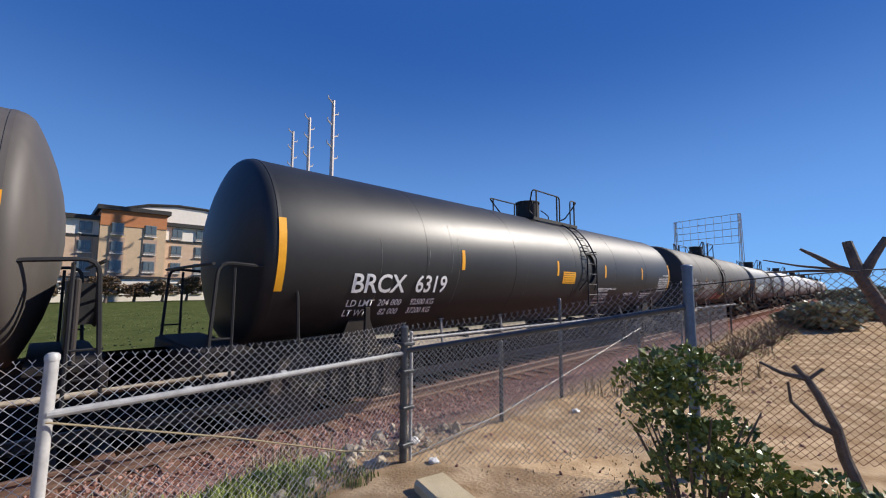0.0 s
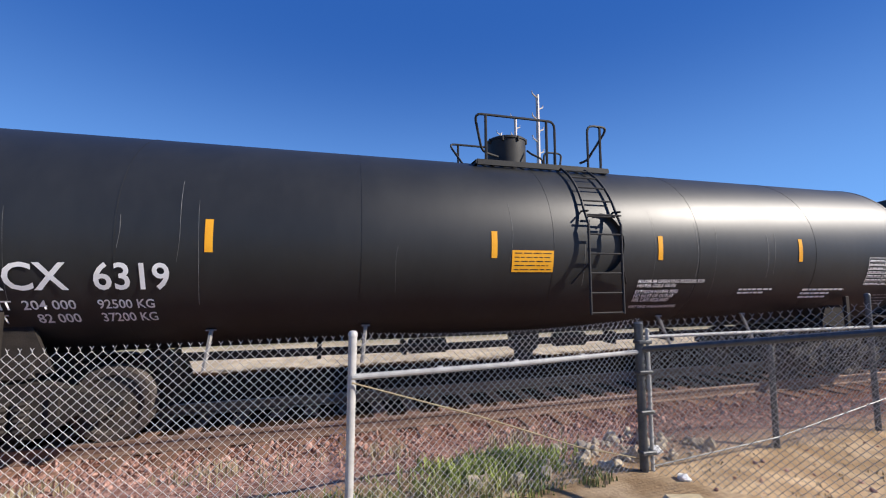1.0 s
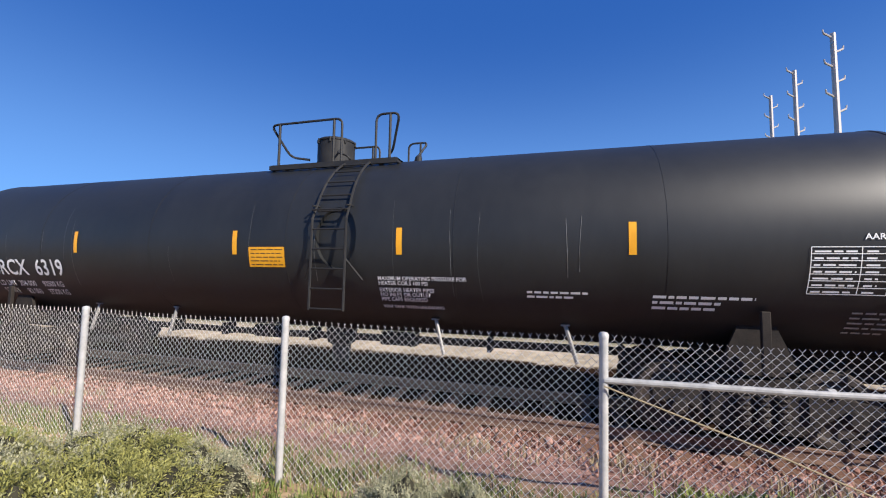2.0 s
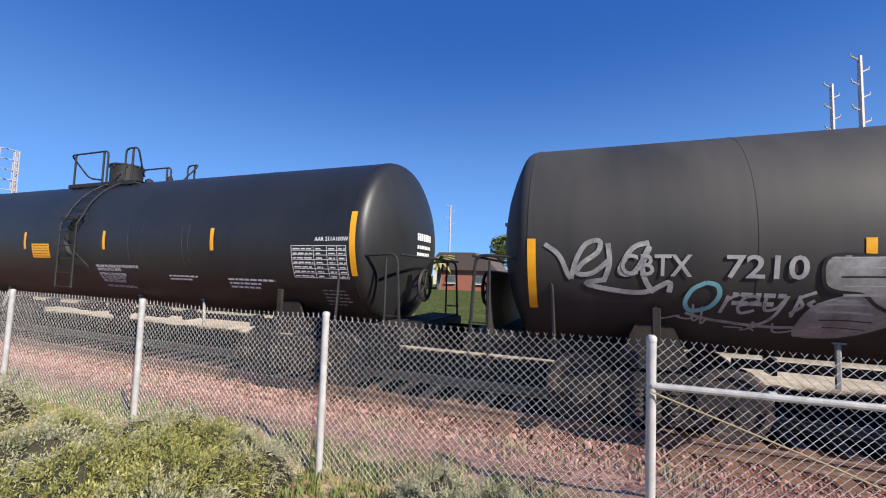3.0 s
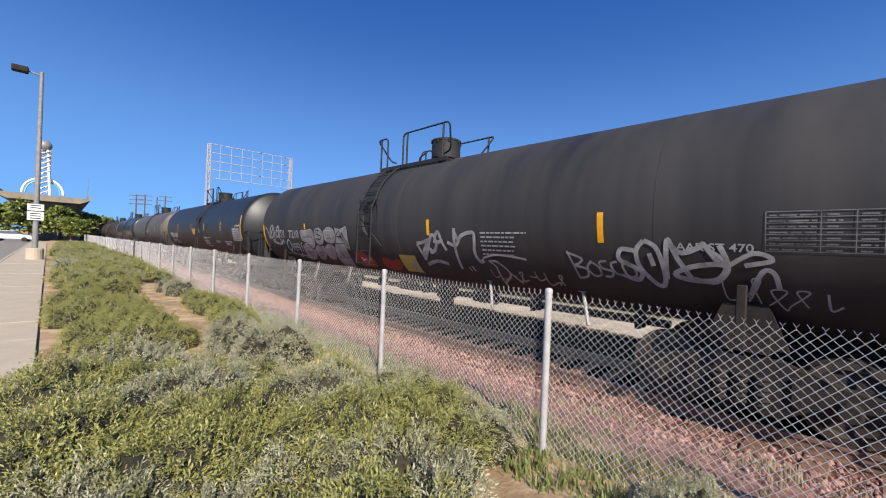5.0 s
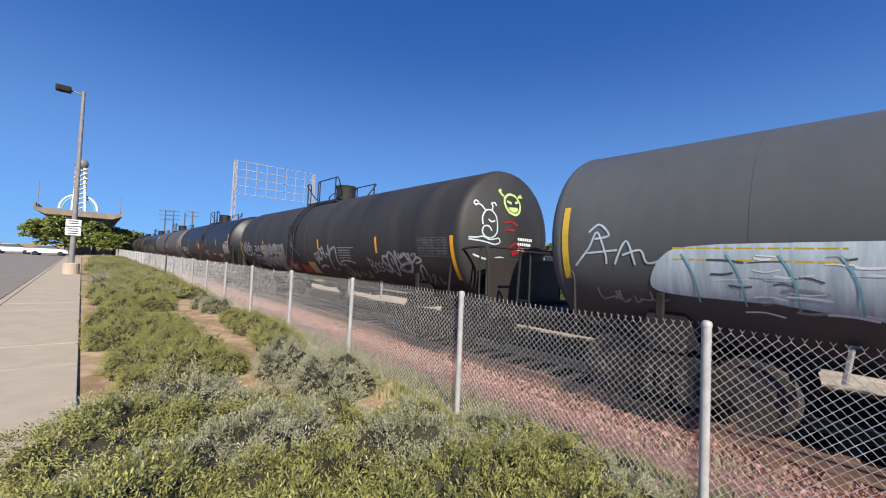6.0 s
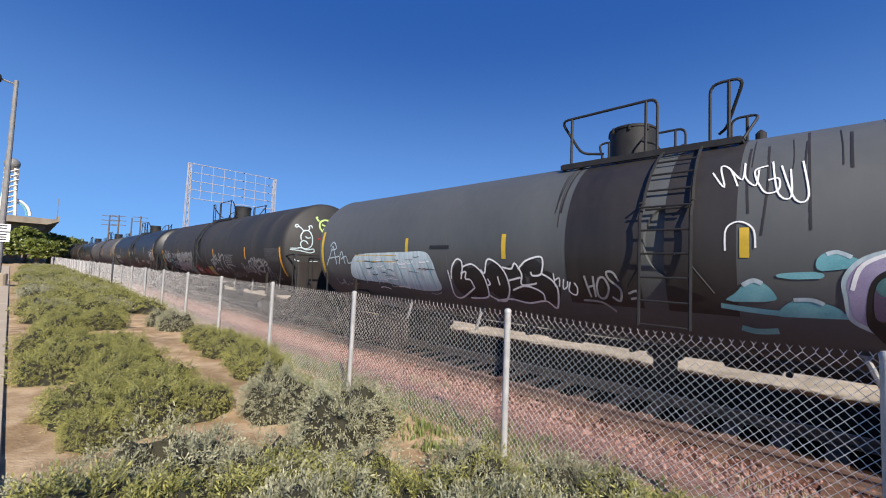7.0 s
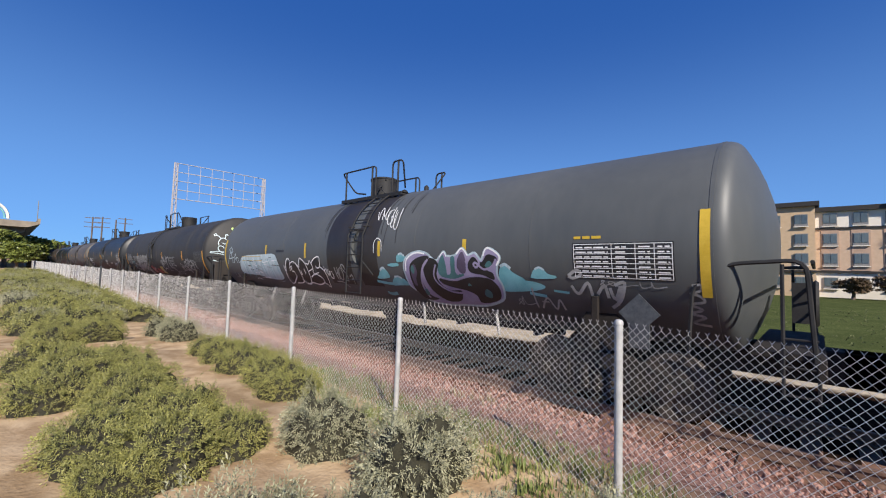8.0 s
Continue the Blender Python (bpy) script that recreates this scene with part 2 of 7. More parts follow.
def ground_material():
    """Pink gravel along the track with the train's shade painted across the bed, tan earth on both sides of it, turf
    beyond, by distance from the track.
    """
    m = bpy.data.materials.new("ground_soil")
    m.use_nodes = True
    N, L = m.node_tree.nodes, m.node_tree.links
    p = N["Principled BSDF"]
    tc, sep = N.new("ShaderNodeTexCoord"), N.new("ShaderNodeSeparateXYZ")
    L.new(tc.outputs["Object"], sep.inputs[0])

    def noise_node(scale, detail=6):
        n = N.new("ShaderNodeTexNoise")
        n.inputs["Scale"].default_value, n.inputs["Detail"].default_value = scale, detail
        L.new(tc.outputs["Object"], n.inputs[0])
        return n.outputs[0]

    def mixed(fac, a, b):
        n = N.new("ShaderNodeMix")
        n.data_type = "RGBA"
        L.new(fac, n.inputs["Factor"])
        for key, c in (("A", a), ("B", b)):
            if isinstance(c, tuple):
                n.inputs[key].default_value = (*c, 1)
            else:
                L.new(c, n.inputs[key])
        return n.outputs["Result"]

    def ramp(src, lo, hi):
        n = N.new("ShaderNodeMapRange")
        n.interpolation_type = "SMOOTHSTEP"
        n.inputs["From Min"].default_value, n.inputs["From Max"].default_value = lo, hi
        L.new(src, n.inputs[0])
        return n.outputs[0]

    def madd(a, k, b):
        n = N.new("ShaderNodeMath")
        n.operation = "MULTIPLY_ADD"
        L.new(a, n.inputs[0])
        n.inputs[1].default_value = k
        L.new(b, n.inputs[2])
        return n.outputs[0]

    big, mid, small = noise_node(0.5), noise_node(3.0), noise_node(45.0, 3)
    y = madd(mid, 0.9, sep.outputs["Y"])
    v = N.new("ShaderNodeTexVoronoi")
    v.inputs["Scale"].default_value = 24
    L.new(tc.outputs["Object"], v.inputs[0])
    vs = N.new("ShaderNodeSeparateXYZ")
    L.new(v.outputs["Color"], vs.inputs[0])
    earth = mixed(ramp(mid, 0.35, 0.7), (0.34, 0.235, 0.135), (0.56, 0.42, 0.265))
    gravel = mixed(vs.outputs["X"], (0.18, 0.088, 0.068), (0.43, 0.27, 0.225))
    beyond = mixed(ramp(mid, 0.3, 0.7), (0.4, 0.33, 0.23), (0.55, 0.47, 0.35))
    turf = mixed(ramp(small, 0.35, 0.7), (0.042, 0.062, 0.022), (0.125, 0.14, 0.052))
    c = mixed(ramp(y, 4.5, 5.3), earth, gravel)
    rusty = mixed(vs.outputs["Z"], (0.085, 0.038, 0.028), (0.24, 0.12, 0.09))
    c = mixed(ramp(y, 6.2, 7.0), c, rusty)
    # near-black from near rail to far shadow edge: train's shade painted into the colour
    train_shade = mixed(vs.outputs["Y"], (0.016, 0.009, 0.006), (0.042, 0.024, 0.015))
    c = mixed(ramp(y, 7.2, 7.7), c, train_shade)
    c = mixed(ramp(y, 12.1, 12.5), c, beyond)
    c = mixed(ramp(y, 15.0, 17.5), c, turf)
    shade = mixed(ramp(big, 0.3, 0.7), (0.8, 0.8, 0.8), (1.08, 1.06, 1.04))
    mul = N.new("ShaderNodeMix")
    mul.data_type, mul.blend_type = "RGBA", "MULTIPLY"
    mul.inputs["Factor"].default_value = 1
    L.new(c, mul.inputs["A"]), L.new(shade, mul.inputs["B"])
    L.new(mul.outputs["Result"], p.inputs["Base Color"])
    p.inputs["Roughness"].default_value = 0.95
    p.inputs["Specular IOR Level"].default_value = 0.0
    bp = N.new("ShaderNodeBump")
    bp.inputs["Strength"].default_value, bp.inputs["Distance"].default_value = 0.4, 0.02
    L.new(madd(v.outputs["Distance"], 0.6, small), bp.inputs["Height"])
    L.new(bp.outputs[0], p.inputs["Normal"])
    return m


M["ground"] = ground_material()


# ---- mesh helpers ----
def done(bm, name, material, smooth=False):
    me = bpy.data.meshes.new(name)
    bm.to_mesh(me)
    bm.free()
    me.materials.append(material)
    if smooth:
        me.polygons.foreach_set("use_smooth", [True] * len(me.polygons))
        me.set_sharp_from_angle(angle=radians(38))
    return me


def part(name, bm, material, parent, label="", smooth=False):
    """One mesh object under a thing or a part. bm may be a bmesh or a finished mesh."""
    me = bm if isinstance(bm, bpy.types.Mesh) else done(bm, name, material, smooth)
    ob = new(name, me)
    ob.parent = parent
    if label:
        tagged(ob, label)
    return ob


def thing(name, label, category, group="", kind="", at=(0, 0, 0), rz=0.0):
    ob = new(name)
    ob.empty_display_size = 0.2
    ob.matrix_world = pose(*at, 0, 0, rz)
    return tagged(ob, label, category, group, kind)


def solid(name, bm, material, label, category, group="", kind="", at=(0, 0, 0), smooth=False, rz=0.0):
    ob = new(name, bm if isinstance(bm, bpy.types.Mesh) else done(bm, name, material, smooth))
    ob.matrix_world = pose(*at, 0, 0, rz)
    return tagged(ob, label, category, group, kind)


def box(bm, c, s, m=None, bevel=0.0):
    r = bmesh.ops.create_cube(bm, size=1.0, matrix=(m or Matrix()) @ Matrix.Translation(c) @ Matrix.Diagonal((*s, 1)))
    if bevel:
        es = list({e for v in r["verts"] for e in v.link_edges})
        bmesh.ops.bevel(bm, geom=es, offset=bevel, segments=1, affect="EDGES")
    return bm


def tube(bm, pts, r, seg=6, close=False):
    """A round bar along pts; r is one radius or one for each point."""
    pts = [Vector(p) for p in pts]
    rs = r if isinstance(r, (list, tuple)) else [r] * len(pts)
    rings, n = [], len(pts)
    side = None
    for i, p in enumerate(pts):
        a, b = pts[max(i - 1, 0)], pts[min(i + 1, n - 1)]
        if close:
            a, b = pts[i - 1], pts[(i + 1) % n]
        d = (b - a).normalized()
        if side is None:
            side = d.orthogonal().normalized()
        side = (side - d * side.dot(d))
        side = side.normalized() if side.length > 1e-5 else d.orthogonal().normalized()
        up = d.cross(side)
        rings.append([bm.verts.new(p + (side * math.cos(k * math.tau / seg) + up * math.sin(k * math.tau / seg)) * rs[i]) for k in range(seg)])
    for i in range(n if close else n - 1):
        A, B = rings[i], rings[(i + 1) % n]
        for k in range(seg):
            bm.faces.new((A[k], A[(k + 1) % seg], B[(k + 1) % seg], B[k]))
    if not close:
        bm.faces.new(rings[0][::-1]), bm.faces.new(rings[-1])
    return bm


def rounded(pts, r=0.1, n=4):
    """The polyline with its corners rounded."""
    pts = [Vector(p) for p in pts]
    out = [pts[0]]
    for a, b, c in zip(pts, pts[1:], pts[2:]):
        d1, d2 = (a - b), (c - b)
        k = min(r, d1.length * 0.45, d2.length * 0.45)
        p, q = b + d1.normalized() * k, b + d2.normalized() * k
        for i in range(n + 1):
            t = i / n
            out.append(p * (1 - t) ** 2 + b * 2 * t * (1 - t) + q * t * t)
    return out + [pts[-1]]


def lathe(bm, profile, axis="z", seg=48, centre=(0, 0, 0)):
    """A turned body from (along, radius) pairs; radius 0 closes it."""
    rings = []
    c = Vector(centre)
    for h, r in profile:
        if r < 1e-6:
            ps = [(h, 0, 0)]
        else:
            ps = [(h, r * math.cos(k * math.tau / seg), r * math.sin(k * math.tau / seg)) for k in range(seg)]
        turn = {"x": lambda p: p, "y": lambda p: (p[1], p[0], p[2]), "z": lambda p: (p[1], p[2], p[0])}[axis]
        rings.append([bm.verts.new(c + Vector(turn(p))) for p in ps])
    for A, B in zip(rings, rings[1:]):
        for k in range(seg):
            q = (A[k % len(A)], A[(k + 1) % len(A)], B[(k + 1) % len(B)], B[k % len(B)])
            q = list(dict.fromkeys(q))
            if len(q) > 2:
                bm.faces.new(q)
    bmesh.ops.recalc_face_normals(bm, faces=bm.faces)
    return bm


def plate(bm, outline, depth, m=None):
    """An outline in x, z pushed along y by depth."""
    f = bm.faces.new([bm.verts.new((x, 0, z)) for x, z in outline])
    r = bmesh.ops.extrude_face_region(bm, geom=[f])
    vs = [v for v in r["geom"] if isinstance(v, bmesh.types.BMVert)]
    bmesh.ops.translate(bm, verts=vs, vec=(0, depth, 0))
    bmesh.ops.recalc_face_normals(bm, faces=bm.faces)
    if m:
        bmesh.ops.transform(bm, matrix=m, verts=bm.verts)
    return bm


# ---- the tank cars ----
RAIL_Z, AXIS_Y, SPEED = -0.42, 7.85, 7.525


def dish(q, knuckle=0.13, crown=2.0):
    """How far a tank head bulges at q of its radius, in radii: a shallow crown inside a tight knuckle."""
    turn = math.asin((1 - knuckle) / (crown - knuckle))
    deep = crown - math.sqrt((crown - knuckle) ** 2 - (1 - knuckle) ** 2)
    if q <= crown * math.sin(turn):
        x = math.sqrt(crown * crown - q * q) - (crown - deep)
    else:
        x = math.sqrt(max(0.0, knuckle ** 2 - (q - 1 + knuckle) ** 2))
    return x / deep


class Shell:
    """The near side of a tank: places paint on its curve. u runs along the car, h is the height over the rail."""

    def __init__(self, radius, axis, half, head=0.5, west=None, east=None):
        """west, east: where each dished head begins and how deep it is."""
        self.r, self.z, self.half, self.head = radius, axis, half, head
        self.west, self.east = west or (half, head), east or (half, head)

    def spot(self, u, h, lift=0.006):
        a = math.asin(max(-1, min(1, (h - self.z) / self.r)))
        r = self.r + lift
        return Vector((u, -r * math.cos(a), self.z + r * math.sin(a)))

    def patch(self, u0, u1, h0, h1, lift=0.006, nu=2, nh=6, skew=0.0):
        bm = bmesh.new()
        g = [[bm.verts.new(self.spot(u0 + (u1 - u0) * i / nu + skew * j / nh, h0 + (h1 - h0) * j / nh, lift)) for i in range(nu + 1)] for j in range(nh + 1)]
        for j in range(nh):
            for i in range(nu):
                bm.faces.new((g[j][i], g[j][i + 1], g[j + 1][i + 1], g[j + 1][i]))
        return bm

    def stroke(self, bm, pts, w, lift=0.009, closed=False):
        """A sprayed line of width w through (u, h) points, smoothed."""
        P = [Vector((*p, 0)) for p in pts]
        n = len(P)
        S = []
        for i in range(n if closed else n - 1):
            p0, p1, p2, p3 = (P[(i + k) % n] if closed else P[max(0, min(n - 1, i + k))] for k in (-1, 0, 1, 2))
            for s in range(5):
                t = s / 5
                S.append(0.5 * (2 * p1 + (p2 - p0) * t + (2 * p0 - 5 * p1 + 4 * p2 - p3) * t * t + (3 * p1 - p0 - 3 * p2 + p3) * t**3))
        S.append(S[0] if closed else P[-1])
        prev = None
        for i, q in enumerate(S):
            d = (S[min(i + 1, len(S) - 1)] - S[max(i - 1, 0)])
            if closed and i in (0, len(S) - 1):
                d = S[1] - S[-2]
            d = d.normalized() if d.length > 1e-6 else Vector((1, 0, 0))
            k = Vector((-d.y, d.x, 0)) * w / 2
            row = [bm.verts.new(self.spot(*(q + k * s)[:2], lift)) for s in (-1, 0, 1)]
            if prev:
                for a in (0, 1):
                    bm.faces.new((prev[a], row[a], row[a + 1], prev[a + 1]))
            prev = row
        return bm

    def blob(self, bm, u, h, ru, rh, lift=0.007, wob=0.08, seed=0, n=26, square=1.0):
        """A filled round form."""
        rnd = random.Random(seed)
        ph = [rnd.uniform(0, math.tau) for _ in range(3)]
        rows = []
        for f in (0.25, 0.5, 0.75, 1.0):
            row = []
            for k in range(n):
                a = k * math.tau / n
                w = 1 + wob * (math.sin(2 * a + ph[0]) + 0.6 * math.sin(3 * a + ph[1]) + 0.4 * math.sin(5 * a + ph[2]))
                c, s = math.cos(a), math.sin(a)
                c, s = math.copysign(abs(c) ** square, c), math.copysign(abs(s) ** square, s)
                row.append(bm.verts.new(self.spot(u + ru * f * w * c, h + rh * f * w * s, lift)))
            rows.append(row)
        mid = bm.verts.new(self.spot(u, h, lift))
        for k in range(n):
            bm.faces.new((mid, rows[0][k], rows[0][(k + 1) % n]))
            for A, B in zip(rows, rows[1:]):
                bm.faces.new((A[k], B[k], B[(k + 1) % n], A[(k + 1) % n]))
        return bm

    def fill(self, bm, outline, lift=0.007, step=0.014):
        """A painted area inside a smooth closed outline, laid on in thin bands."""
        n, S = len(outline), []
        for i in range(n):
            p0, p1, p2, p3 = (Vector((*outline[(i + k) % n], 0)) for k in (-1, 0, 1, 2))
            for q in range(5):
                t = q / 5
                S.append(0.5 * (2 * p1 + (p2 - p0) * t + (2 * p0 - 5 * p1 + 4 * p2 - p3) * t * t + (3 * p1 - p0 - 3 * p2 + p3) * t**3))
        lo, hi = min(p.y for p in S), max(p.y for p in S)
        bands = max(1, round((hi - lo) / step))
        step = (hi - lo) / bands
        levels = [lo + step * max(0.02, min(bands - 0.02, j)) for j in range(bands + 1)]
        cross = [sorted(a.x + (b.x - a.x) * (h - a.y) / (b.y - a.y) for a, b in zip(S, S[1:] + S[:1]) if (a.y <= h) != (b.y <= h)) for h in levels]
        rows = [[bm.verts.new(self.spot(u, h, lift)) for u in row] for row, h in zip(cross, levels)]
        for j in range(bands):
            A, B = rows[j], rows[j + 1]
            if len(A) == len(B):
                for i in range(0, len(A) - 1, 2):
                    bm.faces.new((A[i], A[i + 1], B[i + 1], B[i]))
                continue
            h = (levels[j] + levels[j + 1]) / 2
            mid = sorted(a.x + (b.x - a.x) * (h - a.y) / (b.y - a.y) for a, b in zip(S, S[1:] + S[:1]) if (a.y <= h) != (b.y <= h))
            for u0, u1 in zip(mid[::2], mid[1::2]):
                bm.faces.new([bm.verts.new(self.spot(*p, lift)) for p in ((u0, levels[j]), (u1, levels[j]), (u1, levels[j + 1]), (u0, levels[j + 1]))])
        return bm

    def text(self, words, u, h, size, lift=0.008, space=1.0, width=0.0):
        c = bpy.data.curves.new("lettering", "FONT")
        c.body, c.size, c.space_character, c.resolution_u = words, size / 0.7, space, 3
        c.offset = size * 0.022
        ob = new("lettering", c)
        me = bpy.data.meshes.new_from_object(ob.evaluated_get(bpy.context.evaluated_depsgraph_get()))
        bpy.data.objects.remove(ob)
        bpy.data.curves.remove(c)
        bm = bmesh.new()
        bm.from_mesh(me)
        bpy.data.meshes.remove(me)
        bmesh.ops.triangulate(bm, faces=bm.faces)
        k = width / max(v.co.x for v in bm.verts) if width else 1.0
        for v in bm.verts:
            v.co = self.spot(u + v.co.x * k, h + v.co.y, lift)
        return bm

    def lines(self, u, h, widths, step, thick):
        """Rows of small lettering too fine to read."""
        bm = bmesh.new()
        for i, w in enumerate(widths):
            x = u
            rnd = random.Random(i + int(u * 10))
            while x < u + w:
                k = min(rnd.uniform(0.05, 0.16), u + w - x)
                if k > 0.01:
                    y = h - i * step
                    bm.faces.new([bm.verts.new(self.spot(*p, 0.007)) for p in ((x, y), (x + k, y), (x + k, y + thick), (x, y + thick))])
                x += k + 0.025
        return bm


def tank_mesh(sh, material, hollow):
    """The shell, with a dished hollow behind the ladder on each side."""
    bm = bmesh.new()
    prof = []
    (h0, d0), (h1, d1) = sh.west, sh.east
    steps = [0, 0.2, 0.4, 0.6, 0.75, 0.85, 0.89, 0.92, 0.945, 0.965, 0.98, 0.99, 0.997, 1.0]
    prof += [(-h0 - d0 * dish(q), sh.r * q) for q in steps]
    prof += [(-h0 + (h0 + h1) * k / 32, sh.r) for k in range(1, 32)]
    prof += [(h1 + d1 * dish(q), sh.r * q) for q in steps[::-1]]
    lathe(bm, prof, "x", 72, (0, 0, sh.z))
    body = new("shell", done(bm, "tank", material, True))
    cut = bmesh.new()
    deep = sh.r - 0.07
    for s in (-1, 1):
        lathe(cut, [(s * deep, 0.0)] + [(s * deep, q) for q in (0.06, 0.12, 0.18, 0.24, 0.3, 0.34)] + [(s * (sh.r + 0.3), 0.38), (s * (sh.r + 0.3), 0.0)], "y", 36)
    bmesh.ops.transform(cut, matrix=Matrix.Translation((hollow + 0.07, 0, 0.02)) @ Matrix.Diagonal((1.0, 1, 1.38, 1)), verts=cut.verts)
    for v in cut.verts:
        if abs(v.co.y) < sh.r:
            v.co.y = math.copysign(math.sqrt(deep * deep - v.co.z ** 2), v.co.y)
        v.co.z += sh.z
    cutter = new("cutter", done(cut, "cutter", material))
    mod = body.modifiers.new("hollow", "BOOLEAN")
    mod.operation, mod.object, mod.solver = "DIFFERENCE", cutter, "EXACT"
    me = bpy.data.meshes.new_from_object(body.evaluated_get(bpy.context.evaluated_depsgraph_get()))
    me.name = "tank"
    for o in (body, cutter):
        bpy.data.objects.remove(o)
    me.polygons.foreach_set("use_smooth", [True] * len(me.polygons))
    me.set_sharp_from_angle(angle=radians(20))
    return me


def ring(sh, u, width, lift, material, a0=0.0, a1=math.tau, name="weld_seam"):
    bm = bmesh.new()
    n, prev = 72, None
    for k in range(n + 1):
        a = a0 + (a1 - a0) * k / n
        row = []
        for du, l in ((-width / 2, -0.004), (-width / 2, lift), (width / 2, lift), (width / 2, -0.004)):
            r = sh.r + l
            row.append(bm.verts.new((u + du, -r * math.cos(a), sh.z + r * math.sin(a))))
        if prev:
            for j in range(3):
                bm.faces.new((prev[j], prev[j + 1], row[j + 1], row[j]))
        prev = row
    return done(bm, name, material, True)


def wheelset():
    bm = bmesh.new()
    for s in (-1, 1):
        lathe(bm, [(s * 0.66, 0.0), (s * 0.66, 0.12), (s * 0.7, 0.36), (s * 0.665, 0.49), (s * 0.69, 0.485), (s * 0.72, 0.46), (s * 0.79, 0.45), (s * 0.79, 0.37), (s * 0.74, 0.34), (s * 0.735, 0.14), (s * 0.8, 0.12), (s * 0.8, 0.0)], "y", 28)
    lathe(bm, [(-1.0, 0.0), (-1.0, 0.075), (1.0, 0.075), (1.0, 0.0)], "y", 12)
    for s in (-1, 1):
        for k in range(3):
            a = k * math.tau / 3
            box(bm, (0.09 * math.cos(a), s * 0.81, 0.09 * math.sin(a)), (0.035, 0.03, 0.035))
    return done(bm, "wheelset", M["wheel"], False)


def side_frame():
    bm = bmesh.new()
    out = [(-1.18, 0.52), (-1.18, 0.62), (-0.85, 0.68), (-0.35, 0.84), (0.35, 0.84), (0.85, 0.68), (1.18, 0.62), (1.18, 0.52), (1.02, 0.48), (0.78, 0.5), (0.38, 0.22), (-0.38, 0.22), (-0.78, 0.5), (-1.02, 0.48)]
    plate(bm, out, 0.16)
    for s in (-1, 1):
        lathe(bm, [(-0.1, 0.0), (-0.1, 0.085), (-0.04, 0.115), (0.05, 0.115)], "y", 14, (s * 0.9, 0, 0.46))
        box(bm, (s * 0.5, -0.02, 0.55), (0.09, 0.05, 0.3))
    for k in (-0.2, 0.0, 0.2):
        lathe(bm, [(0.3 + 0.03 * i, 0.08 if i % 2 else 0.06) for i in range(13)], "z", 10, (k, -0.04, 0))
    return done(bm, "side_frame", M["truck"], False)


PARTS = dict(wheelset=wheelset(), side_frame=side_frame(), rung=done(tube(bmesh.new(), [(-0.25, 0, 0), (0.25, 0, 0)], 0.014), "rung", M["steel"]))


def truck(car, u):
    """A two-axle truck under the car: bolster, side frames, brake beam and two wheelsets."""
    bm = bmesh.new()
    box(bm, (0, 0, 0.62), (0.34, 2.1, 0.24), bevel=0.02)
    box(bm, (0, 0, 0.8), (0.42, 0.6, 0.14))
    for s in (-1, 1):
        box(bm, (s * 0.36, 0, 0.42), (0.07, 1.7, 0.12))
    t = part("truck", bm, M["truck"], car, "dusty cast-iron four-wheel truck")
    t.location = (u, 0, 0)
    for s in (-1, 1):
        f = part("side_frame", PARTS["side_frame"], None, t)
        f.location, f.rotation_euler = (0, s * 1.12, 0), (0, 0, 0 if s < 0 else math.pi)
    for s in (-1, 1):
        w = part("wheelset", PARTS["wheelset"], None, t, "steel wheels on an axle")
        w.location = (s * 0.9, 0, 0.46)
    return t


bm = bmesh.new()
box(bm, (0, 0, 0), (0.035, 0.035, 0.1), bevel=0.006)
PARTS["bolt"] = done(bm, "bolt", M["steel"])


